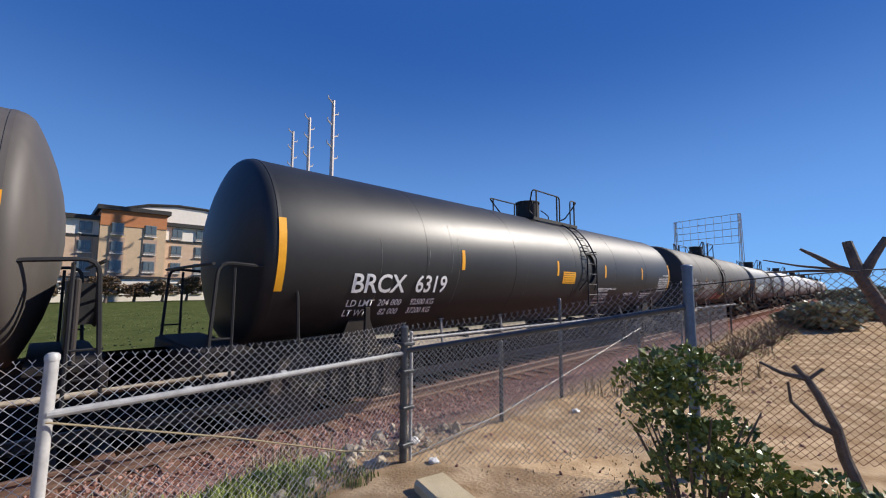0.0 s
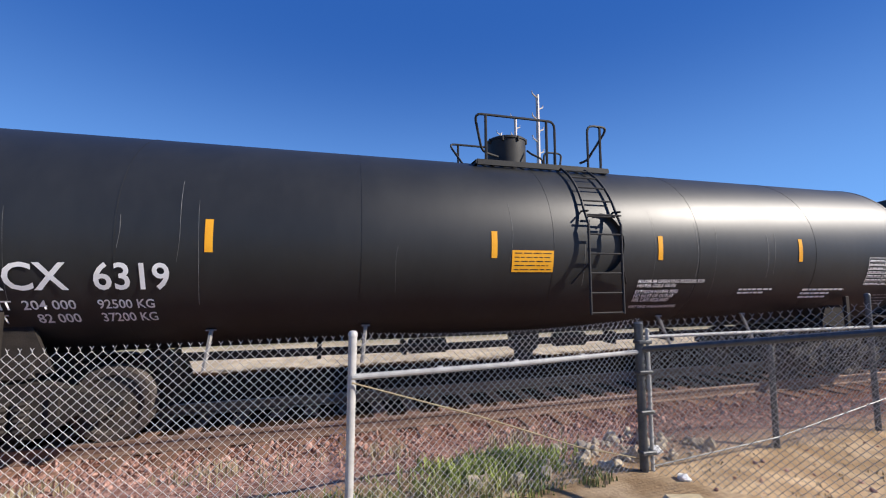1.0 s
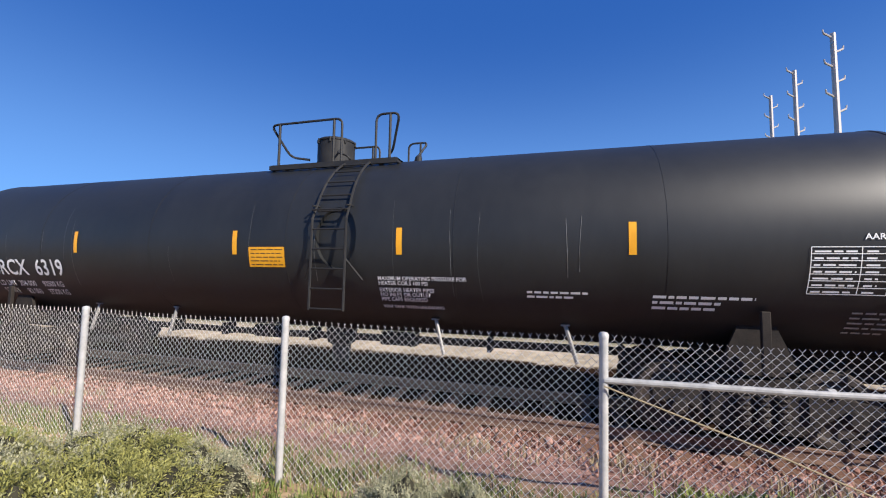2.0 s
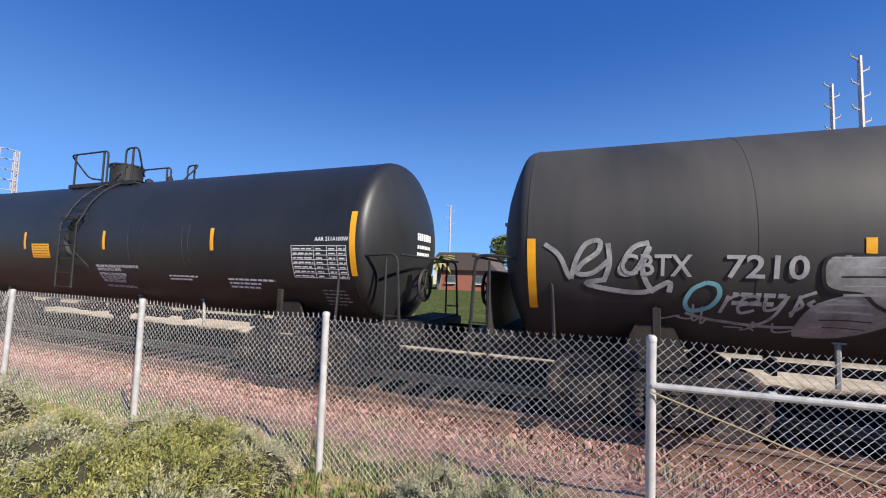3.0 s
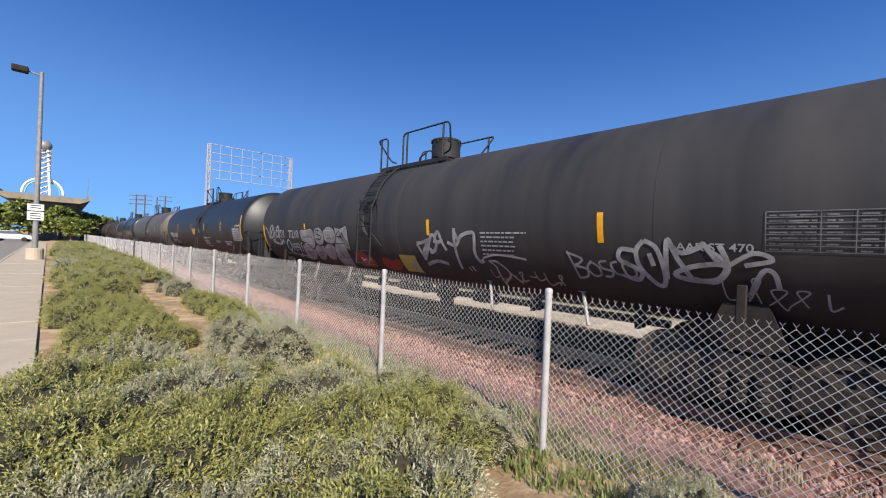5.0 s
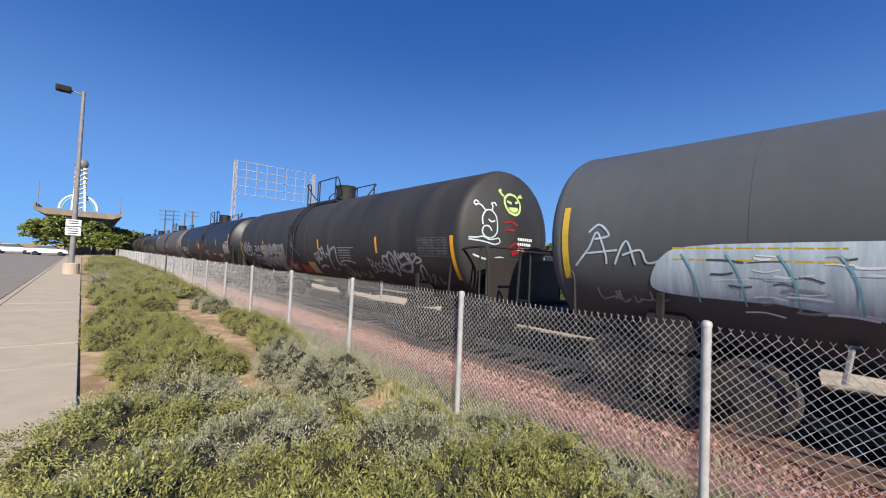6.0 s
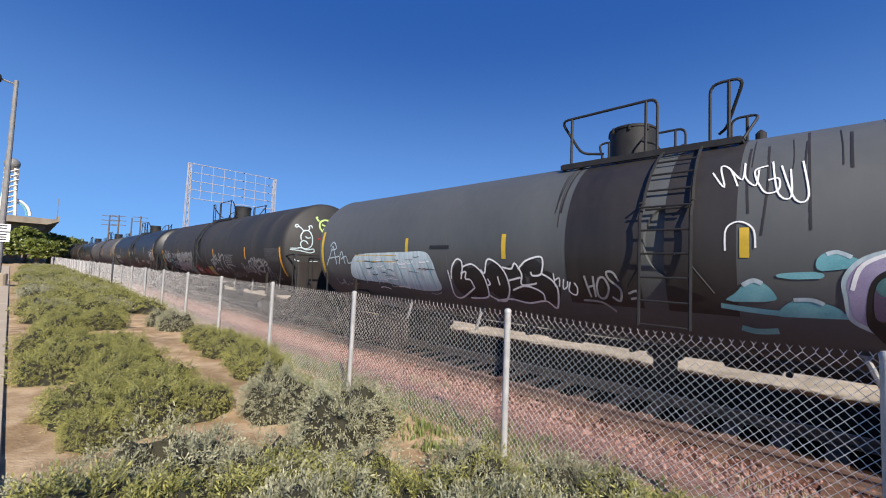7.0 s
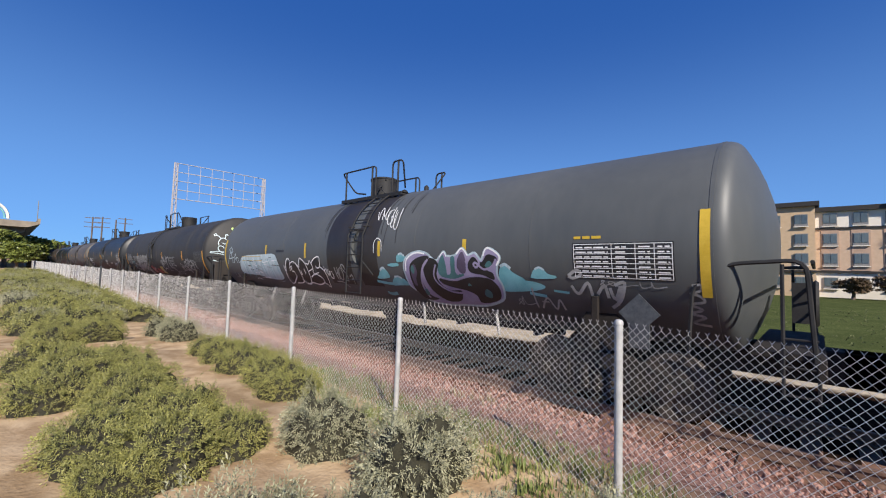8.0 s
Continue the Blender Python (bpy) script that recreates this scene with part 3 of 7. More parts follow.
def tank_car(name_label, sh, paint, ladder_u, man_u, flip, tape, tape_mat, head_tape, seams, near=True, rust_end=False):
    """A tank car, its origin at rail height under the middle. flip: which end has the brake wheel."""
    car = thing("tank_car", name_label, "tank car", "cars of the freight train")
    R, Z, H = sh.r, sh.z, sh.half
    top = Z + R
    part("tank", tank_mesh(sh, paint, ladder_u), None, car)
    for u, w in seams:
        part("weld_seam", ring(sh, u, w, 0.003, paint), None, car)
    for u in (0.02 - sh.west[0], sh.east[0] - 0.02):
        part("head_seam", ring(sh, u, 0.05, 0.006, paint), None, car)
    for u, h0, h1 in tape:
        part("reflective_strip", sh.patch(u - 0.045, u + 0.045, h0, h1), tape_mat, car, "yellow reflective strip")
    for u, h0, h1 in head_tape:
        part("reflective_strip", sh.patch(u - 0.055, u + 0.055, h0, h1, 0.012, nh=10), tape_mat, car, "long yellow reflective strip")
    # manway
    bm = bmesh.new()
    lathe(bm, [(top - 0.12, 0.4), (top + 0.02, 0.4), (top + 0.02, 0.36), (top + 0.5, 0.36), (top + 0.51, 0.375), (top + 0.54, 0.375), (top + 0.56, 0.35), (top + 0.57, 0.0)], "z", 32, (man_u, 0, 0))
    man = part("manway", bm, M["steel"], car, "round bolted manway", True)
    for k in range(8):
        a = k * math.tau / 8 + 0.2
        g = part("bolt", PARTS["bolt"], None, man)
        g.location = (man_u + 0.37 * math.cos(a), 0.37 * math.sin(a), top + 0.5)
    bm = bmesh.new()
    tube(bm, rounded([(man_u + 0.28 * flip, -0.3, top + 0.3), (man_u + 0.28 * flip, -0.44, top + 0.2), (man_u + 0.5 * flip, -0.44, top + 0.12), (man_u + 0.55 * flip, -0.4, top + 0.02)], 0.06), 0.018)
    part("vent_pipe", bm, M["steel"], car)
    for du, y, r, h in ((0.75, 0.1, 0.09, 0.18), (1.75, -0.05, 0.065, 0.15)):
        bm = bmesh.new()
        lathe(bm, [(top - 0.05, r), (top + h - 0.03, r), (top + h, r * 0.6), (top + h + 0.03, 0.0)], "z", 12, (man_u + du * flip, y, 0))
        part("valve", bm, M["steel"], car)
    # platform with an opening round the manway, and its guard rails
    a, b = sorted((man_u - 0.88 * flip, man_u + 1.62 * flip))
    pz = top - 0.13
    bm = bmesh.new()
    for y in (-0.78, 0.78):
        box(bm, ((a + b) / 2, y, pz), (b - a, 0.05, 0.09))
        box(bm, ((a + b) / 2, y * 0.58, pz), (b - a, 0.04, 0.05))
    for i in range(15):
        x = a + (b - a) * i / 14
        for y in (-0.61, 0.61):
            box(bm, (x, y, pz + 0.02), (0.05, 0.34, 0.025))
    for x in (a, b):
        box(bm, (x, 0, pz), (0.05, 1.6, 0.07))
    for x in (a + 0.3, b - 0.3):
        for y in (-0.7, 0.7):
            box(bm, (x, y, pz - 0.17), (0.06, 0.05, 0.34))
    part("platform", bm, M["steel"], car, "black steel walkway with open grating")
    gap0, gap1 = ladder_u - 0.33, ladder_u + 0.33
    for y in (-0.78, 0.78):
        for lo, hi in ((a, gap0), (gap1, b)):
            if hi - lo < 0.25:
                lo, hi = (hi - 0.42, hi) if lo < ladder_u and hi < ladder_u else (lo, lo + 0.42)
            gt = pz + 0.82
            bm = bmesh.new()
            outer, inner = (lo, hi) if hi <= ladder_u else (hi, lo)
            sgn = 1 if inner > outer else -1
            tube(bm, rounded([(inner, y, pz), (inner, y, gt), (outer - 0.04 * sgn, y, gt), (outer + 0.2 * sgn, y * 0.62, pz + 0.28), (outer + 0.55 * sgn if abs(inner - outer) > 0.8 else outer + 0.3 * sgn, y * 0.5, pz + 0.24)], 0.13), 0.022)
            for x in ((outer + 0.16 * sgn, inner - 0.16 * sgn) if abs(inner - outer) > 0.8 else (outer + 0.13 * sgn,)):
                tube(bm, [(x, y, pz - 0.04), (x, y, gt)], 0.024)
            part("guard_rail", bm, M["steel"], car, "bent black pipe guard rail")
    # side ladder on each side: curved over the top, then straight down
    for s in (-1, 1):
        r, lad = R + 0.065, None
        for du in (-0.29, 0.29):
            bm = bmesh.new()
            pts = [(ladder_u + du * (0.8 + 0.02 * k), s * r * math.sin(q), Z + r * math.cos(q)) for k, q in enumerate([0.46 + 0.085 * k for k in range(10)])]
            tube(bm, pts + [(ladder_u + du, s * (R + 0.085), Z + 0.3), (ladder_u + du, s * (R + 0.085), Z - 1.08)], 0.021)
            if lad:
                part("stile", bm, M["steel"], lad)
            else:
                lad = part("ladder", bm, M["steel"], car, "black steel side ladder")
            for p, q in (((du, R + 0.085, 0.5), (du, R - 0.1, 0.52)), ((du, R + 0.085, -0.3), (du * 1.7, R - 0.1, -0.62))):
                bm = bmesh.new()
                tube(bm, [(ladder_u + p[0], s * p[1], Z + p[2]), (ladder_u + q[0], s * q[1], Z + q[2])], 0.016)
                part("strut", bm, M["steel"], lad)
        for k in range(5):
            q = 0.58 + 0.18 * k
            g = part("rung", PARTS["rung"], None, lad)
            g.location = (ladder_u, s * r * math.sin(q), Z + r * math.cos(q))
        for k in range(6):
            g = part("rung", PARTS["rung"], None, lad)
            g.location, g.scale = (ladder_u, s * (R + 0.085), Z + 0.44 - 0.3 * k), (1.2, 1, 1)
    # ends: stub sill, end platform, coupler, bolster and cradle
    for s in (-1, 1):
        sill = bmesh.new()
        box(sill, (s * (H + 0.05), 0, 0.92), (3.3, 0.42, 0.42), bevel=0.02)
        box(sill, (s * (H + 0.55), 0, 1.16), (0.6, 2.7, 0.06))
        box(sill, (s * (H + 0.86), 0, 1.05), (0.08, 2.8, 0.22), bevel=0.01)
        part("stub_sill", sill, M["truck"], car)
        bm = bmesh.new()
        box(bm, (s * (H + 1.02), 0, 0.88), (0.7, 0.2, 0.22), bevel=0.03)
        box(bm, (s * (H + 1.28), 0.05, 0.88), (0.3, 0.36, 0.34), bevel=0.05)
        part("coupler", bm, M["rust"], car, "rusty knuckle coupler")
        bm = bmesh.new()
        for y in (-1, 1):
            tube(bm, rounded([(s * (H - 0.35), y * 1.38, 1.05), (s * (H - 0.3), y * 1.38, Z - 0.55), (s * (H + 0.05), y * 1.4, Z - 0.3), (s * (H + 0.75), y * 1.4, Z - 0.25), (s * (H + 0.82), y * 1.38, 1.1)], 0.16), 0.024)
            tube(bm, [(s * (H + 0.55), y * 1.38, 1.1), (s * (H + 0.55), y * 1.38, Z - 0.3)], 0.02)
            for k in range(3):
                tube(bm, [(s * (H + 0.55), y * 1.38, 0.75 + 0.3 * k), (s * (H + 0.84), y * 1.38, 0.75 + 0.3 * k)], 0.014)
            tube(bm, [(s * (H + 0.55), y * 1.38, 0.7), (s * (H + 0.55), y * 1.38, 1.1)], 0.018)
            tube(bm, [(s * (H + 0.84), y * 1.38, 0.7), (s * (H + 0.84), y * 1.38, 1.1)], 0.018)
        tube(bm, [(s * (H + 0.8), -1.38, Z - 0.27), (s * (H + 0.8), 1.38, Z - 0.27)], 0.022)
        part("end_rail", bm, M["steel"], car, "bent pipe grab rail round the tank end")
        # saddle between tank and truck
        c = s * (H - 1.55)
        bm = bmesh.new()
        box(bm, (c, 0, 1.0), (0.5, 2.3, 0.2))
        saddle = part("saddle", bm, M["truck"], car, "dark steel bolster saddle")
        for y in (-1, 1):
            bm = bmesh.new()
            plate(bm, [(c - 0.42, 0.95), (c + 0.42, 0.95), (c + 0.13, 1.66), (c - 0.13, 1.66)], 0.05, Matrix.Translation((0, y * 1.08, 0)))
            part("web", bm, M["truck"], saddle)
            bm = bmesh.new()
            box(bm, (c, y * 1.3, 1.3), (0.1, 0.06, 0.75), bevel=0.01)
            part("jack_post", bm, M["truck"], saddle)
        truck(car, s * (H - 1.55))
        if rust_end:
            bm = bmesh.new()
            box(bm, (s * (H + 0.6), 0, 1.62), (0.06, 2.5, 0.95), bevel=0.02)
            part("end_plate", bm, M["tank_brown"], car, "dark brown steel end plate")
    # brake wheel, brake cylinder and piping under the tank
    bm = bmesh.new()
    lathe(bm, [(-0.03, 0.26), (0.0, 0.29), (0.03, 0.26), (0.0, 0.24), (-0.03, 0.26)], "x", 24)
    for k in range(5):
        q = k * math.tau / 5
        tube(bm, [(0, 0, 0), (0, 0.26 * math.cos(q), 0.26 * math.sin(q))], 0.016, 5)
    box(bm, (-0.12 * flip, 0, 0), (0.2, 0.12, 0.5))
    bmesh.ops.translate(bm, verts=bm.verts, vec=(flip * (H + 0.82), -0.45, Z - 0.75))
    part("brake_wheel", bm, M["steel"], car, "spoked hand-brake wheel")
    bm = bmesh.new()
    for y, z, r in ((-0.5, 1.0, 0.03), (0.1, 0.87, 0.07)):
        tube(bm, [(-(H - 2.7), y, z), (-1.2, y, z - 0.03), (1.4, y, z), (H - 2.7, y, z + 0.02)], r)
    for k in range(7):
        u = -(H - 3.0) + (2 * H - 6.0) * k / 6 + 0.25 * math.sin(k * 2.1)
        box(bm, (u, -0.35, 0.95), (0.06, 0.3, 0.22))
    lathe(bm, [(0.42, 0.0), (0.42, 0.14), (0.5, 0.17), (0.72, 0.17), (0.78, 0.26), (1.1, 0.3)], "z", 18, (0.35, 0, 0))
    for k in (-1, 1):
        lathe(bm, [(k * 1.1, 0.0), (k * 1.1, 0.13), (k * 1.75, 0.13), (k * 1.8, 0.0)], "x", 14, (0, 0.2, 0.86))
    part("underside_piping", bm, M["steel"], car, "steam pipes and outlet under the tank")
    for k in (-4.6, -2.6, 2.5, 4.4):
        bm = bmesh.new()
        lean = 0.16 if k > 0 else -0.05
        tube(bm, [(k, -0.95, Z - 1.2), (k + lean, -1.05, 0.86)], 0.03)
        box(bm, (k, -0.96, Z - 1.2), (0.12, 0.06, 0.02))
        part("bracket", bm, M["lamp_grey"], car)
    return car


def data_table(car, sh, u0, u1, h0, h1, material):
    """A framed table of small stencilled figures."""
    bm = bmesh.new()
    rows = 7
    for i in range(rows + 1):
        h = h0 + (h1 - h0) * i / rows
        sh.stroke(bm, [(u0, h), ((u0 + u1) / 2, h), (u1, h)], 0.009)
    for f in (0, 0.42, 0.66, 0.84, 1):
        u = u0 + (u1 - u0) * f
        sh.stroke(bm, [(u, h0), (u, (h0 + h1) / 2), (u, h1)], 0.009)
    part("data_table", bm, material, car, "stencilled table of small figures")
    bm = sh.lines(u0 + 0.03, h1 - (h1 - h0) / rows * 0.8, [(u1 - u0) * 0.36] * rows, (h1 - h0) / rows, (h1 - h0) / rows * 0.26)
    part("small_lettering", bm, material, car)
    for f in (0.46, 0.69, 0.87):
        bm = sh.lines(u0 + (u1 - u0) * f, h1 - (h1 - h0) / rows * 0.8, [(u1 - u0) * 0.11] * rows, (h1 - h0) / rows, (h1 - h0) / rows * 0.26)
        part("small_lettering", bm, material, car)


def letters(car, sh, words, u, h, size, material, width=0.0):
    """Stencilled words; large characters are parts of their own."""
    bm = sh.text(words, u, h, size, 0.014 if size > 0.15 else 0.008, width=width)
    if size <= 0.15:
        return part("lettering", bm, material, car, "white stencilled lettering")
    left = set(bm.verts)
    while left:
        island, todo = set(), [left.pop()]
        while todo:
            v = todo.pop()
            island.add(v)
            for e in v.link_edges:
                w = e.other_vert(v)
                if w in left:
                    left.remove(w)
                    todo.append(w)
        one = bmesh.new()
        made = {v: one.verts.new(v.co) for v in island}
        for f in {f for v in island for f in v.link_faces}:
            one.faces.new([made[v] for v in f.verts])
        part("letter", one, material, car, "white stencilled character")
    bm.free()


def spray(car, name, sh, material, label, strokes=(), blobs=(), lift=0.009):
    """Sprayed paint: every letter or line a part of its own."""
    for pts, w in strokes:
        part(name, sh.stroke(bmesh.new(), pts, w, lift), material, car, label)
    for i, q in enumerate(blobs):
        part(name, sh.blob(bmesh.new(), *q, seed=i + 3), material, car, label)


def painted(car, name, sh, material, label, outlines, lift=0.007):
    """Filled areas of paint, each a part of its own."""
    for i, line in enumerate(outlines):
        part(name, sh.fill(bmesh.new(), line, lift + 0.0003 * i), material, car, label)


def scribble(car, sh, material, u0, u1, h0, h1, w, seed, label="hurried sprayed scrawl"):
    """A running scrawl that loops up and down along the tank."""
    rnd = random.Random(seed)
    pts, u = [], u0
    while u < u1:
        step = rnd.uniform(0.06, 0.26)
        form = rnd.random()
        lo, hi = h0 + rnd.uniform(0, 0.3) * (h1 - h0), h1 - rnd.uniform(0, 0.45) * (h1 - h0)
        if form < 0.4:
            pts += [(u, hi), (u + step * 0.2, lo), (u + step, lo + 0.3 * (hi - lo))]
        elif form < 0.75:
            pts += [(u, lo), (u + step * 0.9, hi), (u + step * 0.3, hi), (u + step * 0.8, lo)]
        else:
            pts += [(u, (lo + hi) / 2), (u + step, (lo + hi) / 2)]
        u += step
        if rnd.random() < 0.35 and len(pts) > 3:
            part("graffiti_tag", sh.stroke(bmesh.new(), pts, w * rnd.uniform(0.7, 1.1), 0.0075), material, car, label)
            pts, u = [], u + rnd.uniform(0.02, 0.12)
    if len(pts) > 1:
        part("graffiti_tag", sh.stroke(bmesh.new(), pts, w, 0.0075), material, car, label)


SEAMS = [(-5.5, 0.014), (-2.7, 0.014), (0.15, 0.014), (2.9, 0.014), (5.6, 0.014)]
shell_a, shell_b, shell_c = Shell(1.53, 2.57, 8.2, 0.62, west=(8.25, 0.48), east=(8.2, 0.6)), Shell(1.53, 2.56, 8.05, 0.55, east=(7.95, 0.52)), Shell(1.5, 2.46, 7.95, 0.45, west=(7.9, 0.5), east=(7.88, 0.55))

# first black car
car_a = tank_car("glossy black tank car with white lettering rolling on the track", shell_a, M["tank_black"], 0.98, 0.08, 1,
                 [(-4.52, 2.36, 2.76), (-0.82, 2.33, 2.72), (2.09, 2.33, 2.72), (5.2, 2.33, 2.74)], M["amber"], [(-8.2, 1.95, 2.97), (8.22, 1.95, 2.97)], SEAMS)
letters(car_a, shell_a, "BRCX", -7.05, 1.93, 0.3, M["white"], 1.1)
letters(car_a, shell_a, "6319", -5.72, 1.93, 0.3, M["white"], 0.78)
letters(car_a, shell_a, "LD LMT  204 000", -7.05, 1.7, 0.105, M["white"], 1.12)
letters(car_a, shell_a, "92500 KG", -5.72, 1.7, 0.105, M["white"], 0.58)
letters(car_a, shell_a, "LT WT      82 000", -7.05, 1.54, 0.105, M["white"], 1.12)
letters(car_a, shell_a, "37200 KG", -5.72, 1.54, 0.105, M["white"], 0.58)
part("warning_sign", shell_a.patch(-0.54, 0.14, 2.13, 2.45), M["amber"], car_a, "amber warning label with fine print")
part("small_lettering", shell_a.lines(-0.5, 2.4, [0.6, 0.6, 0.6, 0.55, 0.6], 0.06, 0.014), M["ink"], car_a)
for i, (w, s) in enumerate((("MAXIMUM OPERATING PRESSURE FOR", 0.055), ("HEATER COILS 100 PSI", 0.055), ("EXTERIOR HEATER PIPES", 0.055), ("NO INLET OR OUTLET", 0.055), ("PIPE CAPS REQUIRED", 0.055), ("VENT TANK WHEN UNLOADING", 0.045))):
    letters(car_a, shell_a, w, 1.72, 1.96 - (0, 0.07, 0.17, 0.24, 0.31, 0.42)[i], s, M["white"])
part("small_lettering", shell_a.lines(3.9, 1.82, [0.78, 0.6], 0.06, 0.03), M["white"], car_a)
part("small_lettering", shell_a.lines(5.45, 1.8, [1.1, 0.75, 0.7], 0.07, 0.035), M["white"], car_a)
part("small_lettering", shell_a.lines(7.5, 1.68, [0.45, 0.5, 0.48, 0.5, 0.4], 0.06, 0.02), M["faded"], car_a)
letters(car_a, shell_a, "AAR 211A100W1", 7.5, 2.5, 0.065, M["white"])
data_table(car_a, shell_a, 7.02, 8.1, 1.9, 2.42, M["white"])
rnd = random.Random(5)
for k in range(13):
    u = rnd.uniform(-8, 8)
    h = rnd.uniform(2.0, 2.5)
    part("scratch", shell_a.stroke(bmesh.new(), [(u, h + rnd.uniform(0.3, 0.9)), (u + rnd.uniform(-0.03, 0.03), h + 0.2), (u + rnd.uniform(-0.03, 0.03), h - rnd.uniform(0, 0.4))], rnd.uniform(0.003, 0.008), 0.004), M["scratch"], car_a, "pale vertical scratch")

# second car, dusty black, sprayed all along
car_b = tank_car("dusty black tank car with silver graffiti, rolling on the track", shell_b, M["tank_dull"], -1.0, 0.08, -1,
                 [(-4.55, 2.2, 2.52), (1.25, 2.2, 2.52), (4.9, 2.12, 2.54)], M["amber"], [(-8.0, 1.6, 2.52), (7.9, 1.6, 2.52)], SEAMS, rust_end=True)
letters(car_b, shell_b, "CBTX", -6.92, 2.08, 0.25, M["faded"], 0.78)
letters(car_b, shell_b, "7210", -5.82, 2.08, 0.25, M["faded"], 0.77)
part("small_lettering", shell_b.lines(-5.72, 1.86, [0.5, 0.4], 0.1, 0.05), M["faded"], car_b)
BUBBLES = [
    [(-4.94, 1.81), (-4.58, 1.94), (-4.22, 1.86), (-4.21, 1.66), (-4.58, 1.45), (-4.99, 1.41), (-5.07, 1.56)],
    [(-4.1, 1.8), (-3.81, 1.9), (-3.55, 1.84), (-3.61, 1.63), (-4.0, 1.45), (-4.25, 1.51)],
    [(-3.49, 1.81), (-3.2, 1.92), (-2.92, 1.86), (-2.95, 1.67), (-3.24, 1.5), (-3.56, 1.51)],
    [(-2.64, 2.37), (-2.35, 2.34), (-2.04, 2.4), (-2.02, 2.13), (-2.08, 1.81), (-2.22, 1.86), (-2.3, 1.52), (-2.49, 1.3), (-2.92, 1.3), (-3.02, 1.51), (-2.9, 1.78), (-2.73, 1.99), (-2.62, 2.16)],
    [(-4.87, 2.31), (-4.47, 2.32), (-4.09, 2.34), (-3.97, 2.14), (-4.03, 1.93), (-4.27, 1.78), (-4.43, 1.83), (-4.57, 1.95), (-4.81, 1.98), (-4.9, 2.07)],
    [(-3.34, 2.28), (-3.03, 2.4), (-2.73, 2.32), (-2.67, 2.11), (-2.85, 1.97), (-3.2, 1.97), (-3.35, 2.08)],
    [(-3.9, 2.3), (-3.66, 2.39), (-3.41, 2.29), (-3.39, 2.06), (-3.6, 1.91), (-3.88, 1.93), (-3.95, 2.1)],
]
for k, line in enumerate(BUBBLES):
    part("graffiti_outline", shell_b.stroke(bmesh.new(), line, 0.07, 0.006 + 0.0014 * k, True), M["ink"], car_b, "black outline of a bubble letter")
    part("graffiti", shell_b.fill(bmesh.new(), line, 0.0068 + 0.0014 * k), M["silver"], car_b, "silver bubble letter")
    part("paint_edge", shell_b.stroke(bmesh.new(), line[: len(line) // 2 + 1], 0.014, 0.0073 + 0.0014 * k), M["faded"], car_b, "pale edge of a bubble letter")
    us, hs = [p[0] for p in line], [p[1] for p in line]
    rnd = random.Random(k + 40)
    for q in range(4):
        h = min(hs) + (max(hs) - min(hs)) * (0.25 + 0.17 * q)
        a, b = min(us) + 0.12 + rnd.uniform(0, 0.1), max(us) - 0.14 - rnd.uniform(0, 0.12)
        part("paint_streak", shell_b.stroke(bmesh.new(), [(a, h), ((a + b) / 2, h + 0.01), (b, h)], rnd.uniform(0.01, 0.028), 0.0074 + 0.0014 * k), M[rnd.choice(("faded", "ink", "faded"))], car_b, "brushed streak in the silver paint")
spray(car_b, "graffiti_outline", shell_b, M["ink"], "black marks inside the bubble letters", lift=0.0225, strokes=[
    ([(-3.55, 2.3), (-3.78, 2.32), (-3.75, 2.2), (-3.55, 2.17), (-3.58, 2.06), (-3.82, 2.08)], 0.03), ([(-3.67, 2.42), (-3.67, 2.0)], 0.026), ([(-2.52, 2.36), (-2.55, 2.2), (-2.4, 2.32), (-2.38, 2.15), (-2.25, 2.25), (-2.2, 2.1), (-2.05, 2.0), (-2.12, 1.88)], 0.022), ([(-2.5, 2.12), (-2.3, 2.1), (-2.2, 1.95)], 0.02), ([(-2.62, 1.85), (-2.58, 1.6)], 0.018)])
spray(car_b, "graffiti_tag", shell_b, M["chalk"], "broad hurried white sprayed tag", strokes=[([(-7.83, 2.45), (-7.65, 2.31), (-7.54, 2.07), (-7.5, 2.01)], 0.06), ([(-7.5, 2.01), (-7.44, 2.24), (-7.32, 2.45), (-7.16, 2.49), (-7.18, 2.35), (-7.37, 2.2), (-7.42, 2.08), (-7.24, 2.09), (-7.04, 2.26)], 0.06), ([(-7.06, 2.46), (-7.04, 2.21), (-7.1, 2.01)], 0.06), ([(-6.6, 2.47), (-6.77, 2.41), (-6.89, 2.22), (-6.91, 2.1), (-6.75, 2.12), (-6.59, 2.43), (-6.67, 2.19), (-6.62, 1.99), (-6.53, 1.87)], 0.06), ([(-7.08, 2.01), (-7.32, 1.96), (-7.03, 1.89), (-6.64, 1.87), (-6.38, 2.0), (-6.37, 1.88)], 0.06)])
